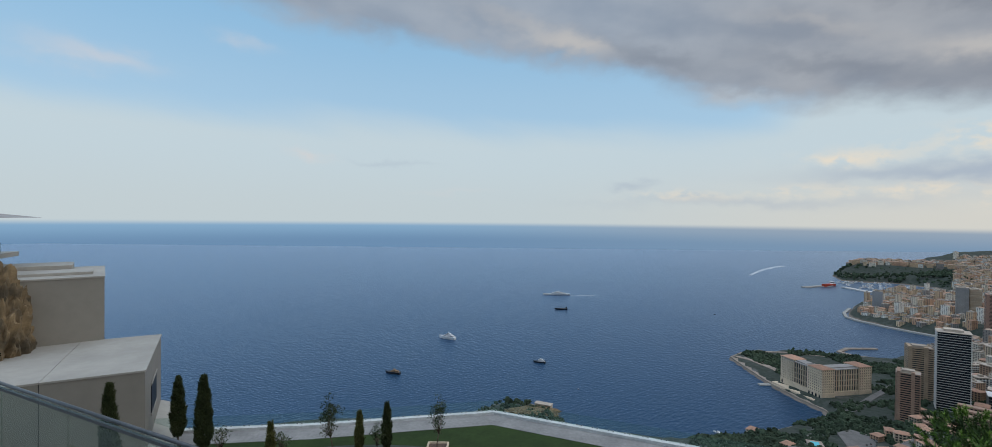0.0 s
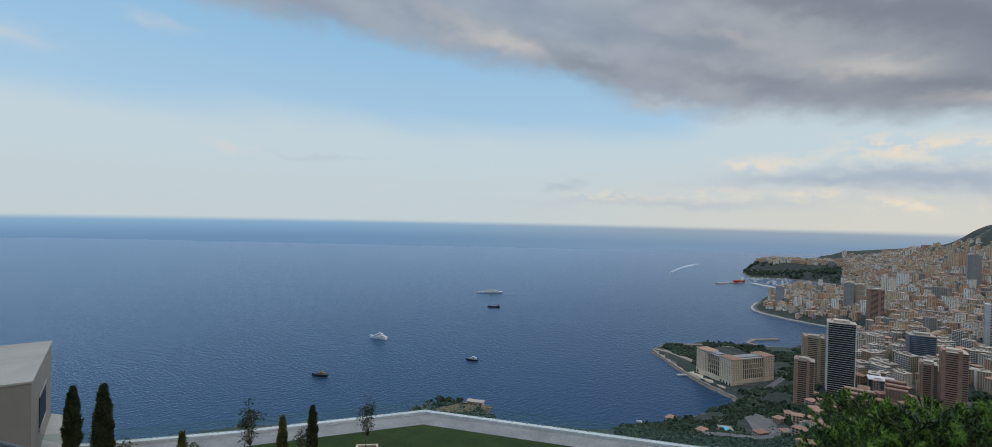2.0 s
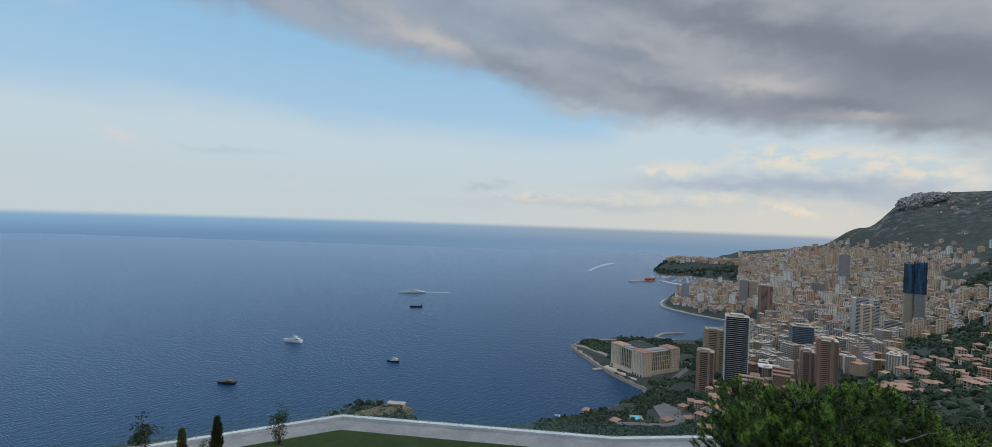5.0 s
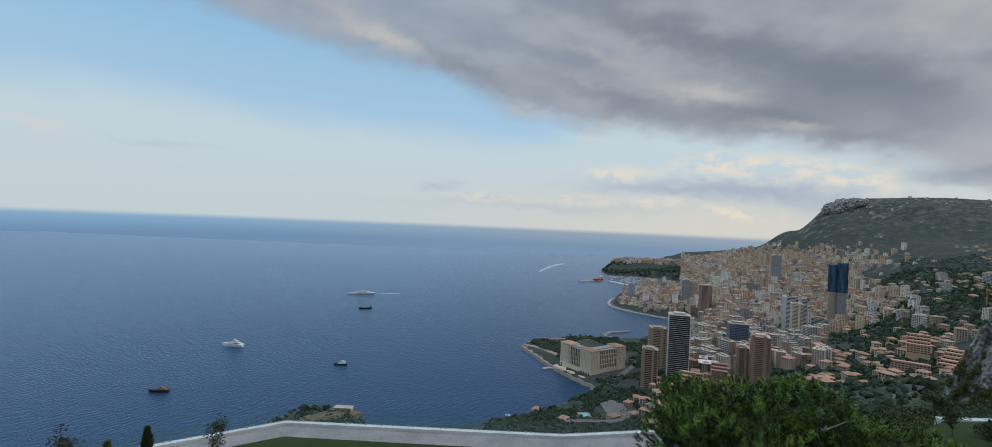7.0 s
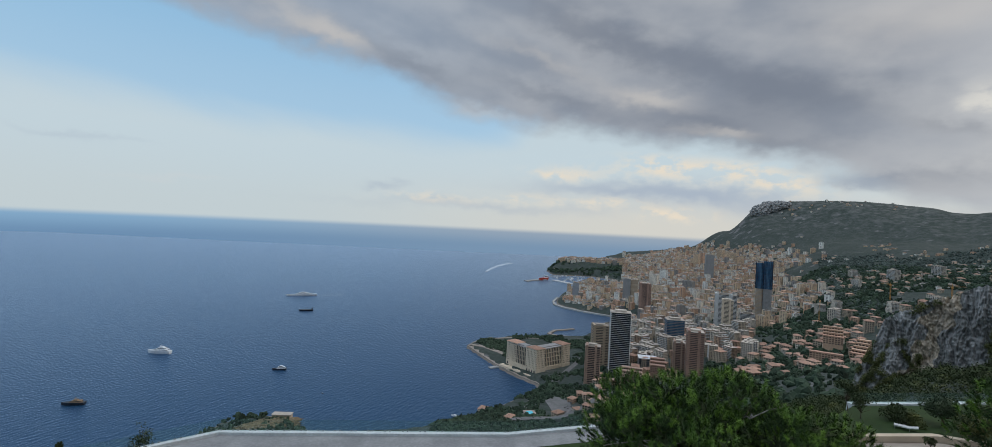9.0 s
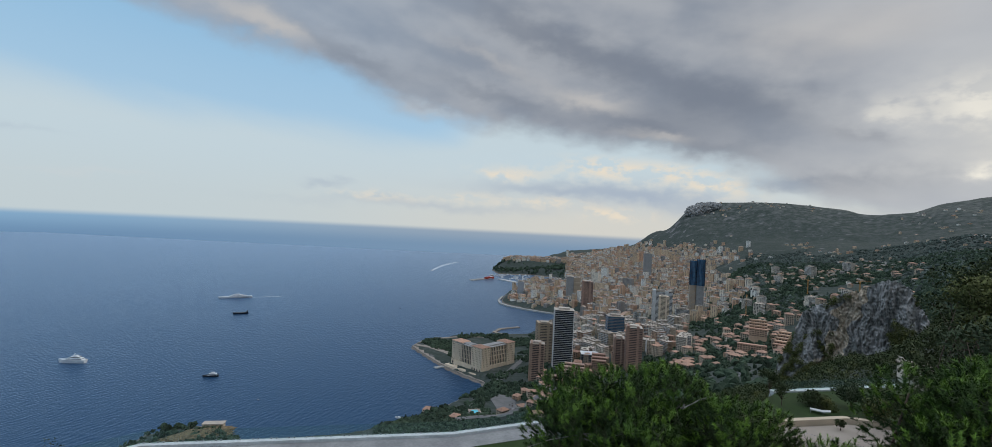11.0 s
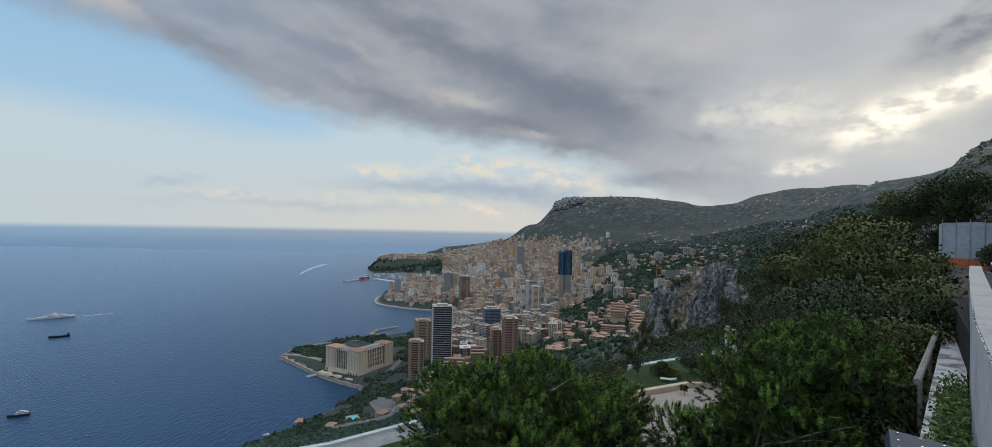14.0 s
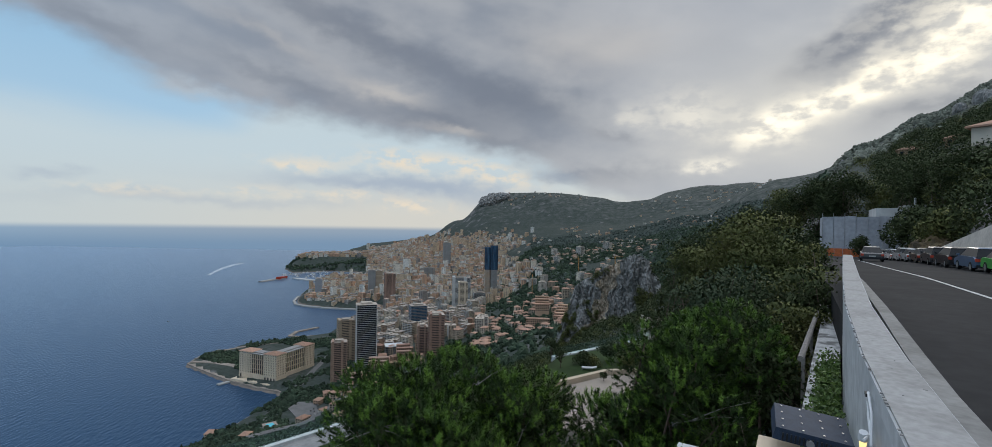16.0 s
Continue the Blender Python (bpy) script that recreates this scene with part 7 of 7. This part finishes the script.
# ---- floodlight and cables on the wall's outer face ----
fl = thing("floodlight", pose(4.33, -0.2, 298.62, 5, -4, 4) @ Matrix.Scale(0.98, 4), "dark blue-grey metal floodlight on a stone post", "floodlight")
part("housing", Soup().add([(-0.24, -0.24, -0.05), (0.24, -0.24, -0.05), (0.24, 0.24, -0.05), (-0.24, 0.24, -0.05), (-0.22, -0.225, 0.03), (0.22, -0.225, 0.03), (0.22, 0.225, 0.03), (-0.22, 0.225, 0.03)],
                           [(3, 2, 1, 0), (4, 5, 6, 7), (0, 1, 5, 4), (1, 2, 6, 5), (2, 3, 7, 6), (3, 0, 4, 7)]), M["panel_blue"], fl)
for k in range(16):
    part("cooling_fin", Soup().box(-0.245, -0.2 + k * 0.025, -0.045, -0.238, -0.19 + k * 0.025, 0.01), M["black_plastic"], fl)
for a in range(4):
    for b in range(4):
        part("screw", Soup().tube([(-0.18 + a * 0.12, -0.18 + b * 0.12, 0.03), (-0.18 + a * 0.12, -0.18 + b * 0.12, 0.035)], [0.007, 0.007], 8), M["steel"], fl)
part("pivot", Soup().tube([(-0.26, 0.02, -0.02), (-0.235, 0.02, -0.02)], [0.025, 0.025], 10), M["steel"], fl)
post = thing("stone_post", pose(4.15, -0.08, 298.36), "cream stone post that carries a floodlight", "post")
part("shaft", Soup().box(-0.14, -0.06, -10, 0.2, 0.2, 0.12), M["stone_cream"], post)
sensor = thing("motion_lamp", pose(4.05, -0.47, 298.70, 0, -22, 0) @ Matrix.Scale(0.62, 4), "small white round lamp with a yellow lens on a bracket", "lamp")
part("cap", Soup().tube([(0, 0, 0), (0, 0, 0.09)], [0.045, 0.04], 16), M["hull_white"], sensor, smooth=False)
M["lens_glow"] = bpy.data.materials.new("lens_glow")
M["lens_glow"].use_nodes = True
lens = M["lens_glow"].node_tree.nodes["Principled BSDF"]
lens.inputs["Base Color"].default_value = (0.9, 0.7, 0.25, 1)
lens.inputs["Emission Color"].default_value, lens.inputs["Emission Strength"].default_value = (1.0, 0.75, 0.3, 1), 1.2
part("lens", Soup().tube([(0, 0, -0.1), (0, 0, 0)], [0.028, 0.035], 12), M["lens_glow"], sensor, "lit yellow lens")
cable = thing("cable", pose(0, 0, 0), "white cable stapled to the road wall", "cable")
part("loop", Soup().tube([(3.95, -0.50, 298.7), (4.1, -0.515, 298.85), (4.3, -0.515, 298.93), (4.35, -0.515, 298.86), (4.28, -0.515, 298.8), (4.1, -0.51, 298.72), (3.9, -0.46, 298.75)], [0.008] * 7, 6), M["hull_white"], cable)
part("staple", Soup().box(4.29, -0.525, 298.9, 4.36, -0.5, 298.92), M["black_plastic"], cable)
tagged(part("low_wall_corner", Soup().box(5.7, 0.42, 290, 6.7, 1.15, 297.3), M["coping"]), "white rendered wall corner below the road", "wall", kind="structure")


def ivy():
    r = np.random.RandomState(44)
    ob = thing("ivy", pose(0, 0, 0), "bright green climber over the ledge at the wall's foot", "climber")
    lobes = []
    for k in range(170):
        x = 4.65 + 7.5 * r.rand() ** 2.1
        y = float(np.interp(x, [p[0] for p in WALL], [p[1] for p in WALL]))
        lobes.append((x, y + 0.10 + abs(r.normal()) * 0.40 * max(0.06, 1.5 - x / 5.5), 297.80 + r.uniform(-0.75, 0.3) - (x - 4.8) * 0.085, r.uniform(0.16, 0.30), 0.9))
    pts, dirs = lobes_points(r, lobes, 2600, 0.4)
    keep = pts[:, 1] > np.interp(pts[:, 0], [p[0] for p in WALL], [p[1] for p in WALL]) + 0.02
    part("leaves", tri_mesh("leaves", leaves(r, pts[keep], dirs[keep], 0.055), M["ivy_leaf"]), None, ob)
    s = Soup()
    for k in range(10):
        p = Vector(lobes[r.randint(len(lobes))][:3])
        s.tube([p, p + Vector((r.normal() * 0.2, 0.3, 0.2)), p + Vector((r.normal() * 0.4, 0.5, 0.45))], [0.008, 0.006, 0.003], 4)
    part("stems", s, M["bark"], ob)


M["ivy_leaf"] = material("ivy_leaf", (0.115, 0.17, 0.035), (0.05, 0.09, 0.022), 3, 0.6, vary=0.4, island=True, spec=0.3)
ivy()


# ---- the cliff and the mountain's head ----
limestone_cliff()
for k, (az, d, el, size) in enumerate(((56.75, 3900, 2.55, (60, 46, 44)), (57.6, 3920, 2.95, (64, 46, 42)), (58.5, 3940, 3.2, (64, 40, 30)))):
    c = bearing(az, d, EYE + d * math.tan(radians(el)))
    boulder("headland_scarp", pose(c.x, c.y, c.z, 0, 0, -az), size, "rock", "pale limestone scarp at the head of the mountain", "cliff", 5, 0.35, 2.4, 70 + k, 0.4)

# ---- scrub and woods on the slopes ----
def clumps(name, az_range, d_range, n, size, mat, label, seed, keep, level=2):
    r = np.random.RandomState(seed)
    az = r.uniform(*az_range, n)
    d = np.sqrt(r.uniform(d_range[0] ** 2, d_range[1] ** 2, n))
    x, y = d * np.sin(np.radians(az)), d * np.cos(np.radians(az))
    z, inland = height(x, y), coast_distance(x, y)
    ok = keep(az, d, x, y, z, inland, r)
    x, y, z = x[ok], y[ok], z[ok]
    n = len(x)
    bm = bmesh.new()
    bmesh.ops.create_icosphere(bm, subdivisions=level, radius=1.0)
    base = np.array([v.co[:] for v in bm.verts])
    faces = np.array([[v.index for v in f.verts] for f in bm.faces])
    bm.free()
    s = r.uniform(*size, n)[:, None, None] * (1 + 0.25 * r.normal(size=(n, 1, 3))).clip(0.6, 1.5)
    v = base[None] * (1 + 0.26 * r.normal(size=(n, len(base), 1))) * s
    v = v + np.stack([x, y, z + s[:, 0, 2] * 0.45], 1)[:, None]
    f = faces[None] + (np.arange(n) * len(base))[:, None, None]
    me = bpy.data.meshes.new(name)
    me.from_pydata(v.reshape(-1, 3).tolist(), [], f.reshape(-1, 3).tolist())
    me.materials.append(M[mat])
    tagged(new(name, me), label, "trees", kind="stuff")


def wood_noise(x, y, s=90.0):
    return smooth_noise(x / s, y / s, 3)


near_town = lambda x, y: np.min([np.hypot(x - a, y - b) - c for a, b, c in taken], axis=0)
clumps("shore_trees", (22, 46), (560, 1330), 19000, (1.7, 3.6), "clump", "dark green trees along the shore", 61,
       lambda az, d, x, y, z, i, r: (i > 12) & (i < 240) & (near_town(x, y) > -3) & (np.hypot(x - 446, y - 592) > 34) & (np.hypot(x - 384, y - 580) > 16)
       & ~((x > 500) & (x < 650) & (y > 770) & (y < 895)) & ((y < 770) | (x > 545)) & (wood_noise(x, y, 30) > np.where(y > 880, 0.1, -1.25)))
clumps("slope_woods", (20, 92), (345, 760), 3100, (2.2, 4.6), "clump", "dense dark green woods on the steep slope", 62,
       lambda az, d, x, y, z, i, r: (i > 30) & (near_town(x, y) > 3) & ((az > 44) | (d < 560)) & (np.hypot(x - 446, y - 592) > 36) & (np.hypot(x - 384, y - 580) > 18) & ((az > 64) | (d < 420) | (r.rand(len(x)) < 0.45)))
clumps("valley_woods", (52, 82), (700, 2100), 14000, (2.6, 5.0), "clump", "dark green trees between the houses of the valley", 63,
       lambda az, d, x, y, z, i, r: (near_town(x, y) > 1) & (i > 20) & ((az > 58.5) | (r.rand(len(x)) < 0.4)) & (wood_noise(x, y) > -1.1))
clumps("hill_woods", (56, 106), (1300, 2700), 21000, (2.2, 5.2), "hazed_wood", "green woods on the far hills, paled for haze", 64,
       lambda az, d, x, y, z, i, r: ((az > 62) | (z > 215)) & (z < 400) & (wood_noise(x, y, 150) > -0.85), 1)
clumps("rock_woods", (33, 48), (2850, 3700), 2600, (4, 7), "clump", "dark green trees on the old town's rock", 65,
       lambda az, d, x, y, z, i, r: (i > 0) & (z > 4) & (z < 64))
clumps("bank_woods", (88, 110), (300, 1500), 19000, (0.8, 2.2), "scrub", "dark green scrub on the hillside above the road", 68, lambda az, d, x, y, z, i, r: (wood_noise(x, y, 60) > -1.0) & (y < -2 - 0.02 * d), 1)
for k, (oa, od, os) in enumerate(((101.2, 400, 4), (102.6, 390, 5), (103.2, 370, 4))):
    oc = bearing(oa, od)
    boulder("rock_outcrop", pose(oc.x, oc.y, ground_at(oc.x, oc.y) + os * 0.3, 0, 0, 20 * k), (os, os * 0.8, os), "cliff", "pale limestone outcrop on the scrubby mountainside", "rock", 4, 0.30, 1.8, 40 + k, 0.6)


def thicket(name, az_range, d_range, n, rad, density, size, mat, label, seed, keep):
    """Leafy growth over a stretch of slope, too much to count."""
    r = np.random.RandomState(seed)
    az = r.uniform(*az_range, n)
    d = np.sqrt(r.uniform(d_range[0] ** 2, d_range[1] ** 2, n))
    x, y = d * np.sin(np.radians(az)), d * np.cos(np.radians(az))
    z = height(x, y)
    ok = keep(az, d, x, y, r)
    q = r.uniform(*rad, n)
    lobes = [(x[i], y[i], z[i] + q[i] * 0.5, q[i], 0.9) for i in range(n) if ok[i]]
    pts, dirs = lobes_points(r, lobes, density, 0.3)
    tagged(part(name, tri_mesh(name, leaves(r, pts, dirs, size), M[mat], np.concatenate([dirs, dirs])), None), label, "shrubs", kind="stuff")


thicket("bank_thicket", (95.5, 112), (62, 310), 900, (1.0, 3.4), 34, 0.42, "dark_leaf", "dark green growth on the bank over the wall", 69,
        lambda az, d, x, y, r: (y < -15.5) & ((d < 88) | (d > 126) | (az > 101)))
thicket("bank_thicket_light", (91, 112), (85, 310), 260, (1.0, 2.6), 34, 0.40, "leaf", "lighter green growth on the bank", 70,
        lambda az, d, x, y, r: (y < -16.5) & ((d > 130) | (az > 101)) | (d > 140))
thicket("slope_thicket", (46, 91.5), (26, 240), 1500, (0.9, 2.8), 30, 0.40, "dark_leaf", "dark green growth on the slope below the road", 71,
        lambda az, d, x, y, r: ~((x > 36) & (x < 76) & (y > 6) & (y < 30)) & (y > 1.5) & ~((x < 36) & (y > 12)))
thicket("slope_thicket_light", (60, 91), (28, 240), 420, (0.9, 2.4), 30, 0.36, "leaf", "olive green growth on the slope below the road", 72,
        lambda az, d, x, y, r: ~((x > 36) & (x < 76) & (y > 6) & (y < 30)) & (y > 2) & ~((x < 36) & (y > 12)))
clumps("cape_woods", (-3, 9), (690, 810), 420, (2.0, 3.6), "clump", "dark scrub on the rocky cape", 66, lambda az, d, x, y, z, i, r: (i > 4) & (d > 700))
thicket("cliff_thicket", (44, 91), (236, 380), 1900, (1.4, 3.6), 15, 0.72, "dark_leaf", "dark scrub and trees round the limestone cliff", 67,
        lambda az, d, x, y, r: r.rand(len(x)) < 0.92)
thicket("cliff_thicket_light", (50, 90), (236, 380), 420, (1.2, 2.8), 15, 0.65, "leaf", "lighter green growth round the limestone cliff", 73,
        lambda az, d, x, y, r: r.rand(len(x)) < 0.9)


# ---- white villa above the bank ----
vc = at(105.0, 118, 7.0)
villa = thing("hillside_villa", pose(vc.x, vc.y, vc.z, 0, 0, 65), "white hillside villa with an orange tiled roof and terrace", "house")
part("wall", Soup().box(-5.5, -4, -12, 5.5, 4, 3.0), M["white_wall"], villa)
part("roof", hip_roof(11, 8, 3.25, 1.7, 0.7), M["tile_orange"], villa, "orange clay tile roof")
part("terrace", Soup().box(-7.5, -6.5, -4.0, 7.5, -4.02, -0.2).box(-7.5, -6.5, 0.75, 7.5, -6.3, 0.9), M["white_wall"], villa)
part("base_wall", Soup().box(-7.2, -6.3, -12, 7.2, -4.05, -4.02), M["stone_cream"], villa)
for k in range(9):
    part("baluster", Soup().box(-7.4 + k * 1.82, -6.48, -0.18, -7.2 + k * 1.82, -6.32, 0.74), M["white_wall"], villa)
for k in range(3):
    part("window", Soup().box(-4.3 + k * 3.2, -4.06, 0.2, -2.5 + k * 3.2, -3.9, 2.5), M["dark_glass"], villa)
for k in range(2):
    part("side_window", Soup().box(-5.56, -2.4 + k * 3, 0.8, -5.4, -1.0 + k * 3, 2.4), M["dark_glass"], villa)
for az, d, top, rx, seed in ((101.0, 112, 5.6, 3.4, 52), (99.9, 104, 6.6, 3.8, 54), (98.2, 110, 5.2, 3.2, 55)):
    c = at(az, d, top)
    g = ground_at(c.x, c.y)
    rz = max(2.5, (c.z - g) * 0.42)
    leafy_tree("bank_tree", (c.x, c.y, g), (c.x, c.y, c.z - rz), rx, rz, 24, rx * 0.36, 130, "dark_leaf", 0.30, "tall dark green tree on the bank above the road", seed, group="trees on the bank", trunk=0.25)
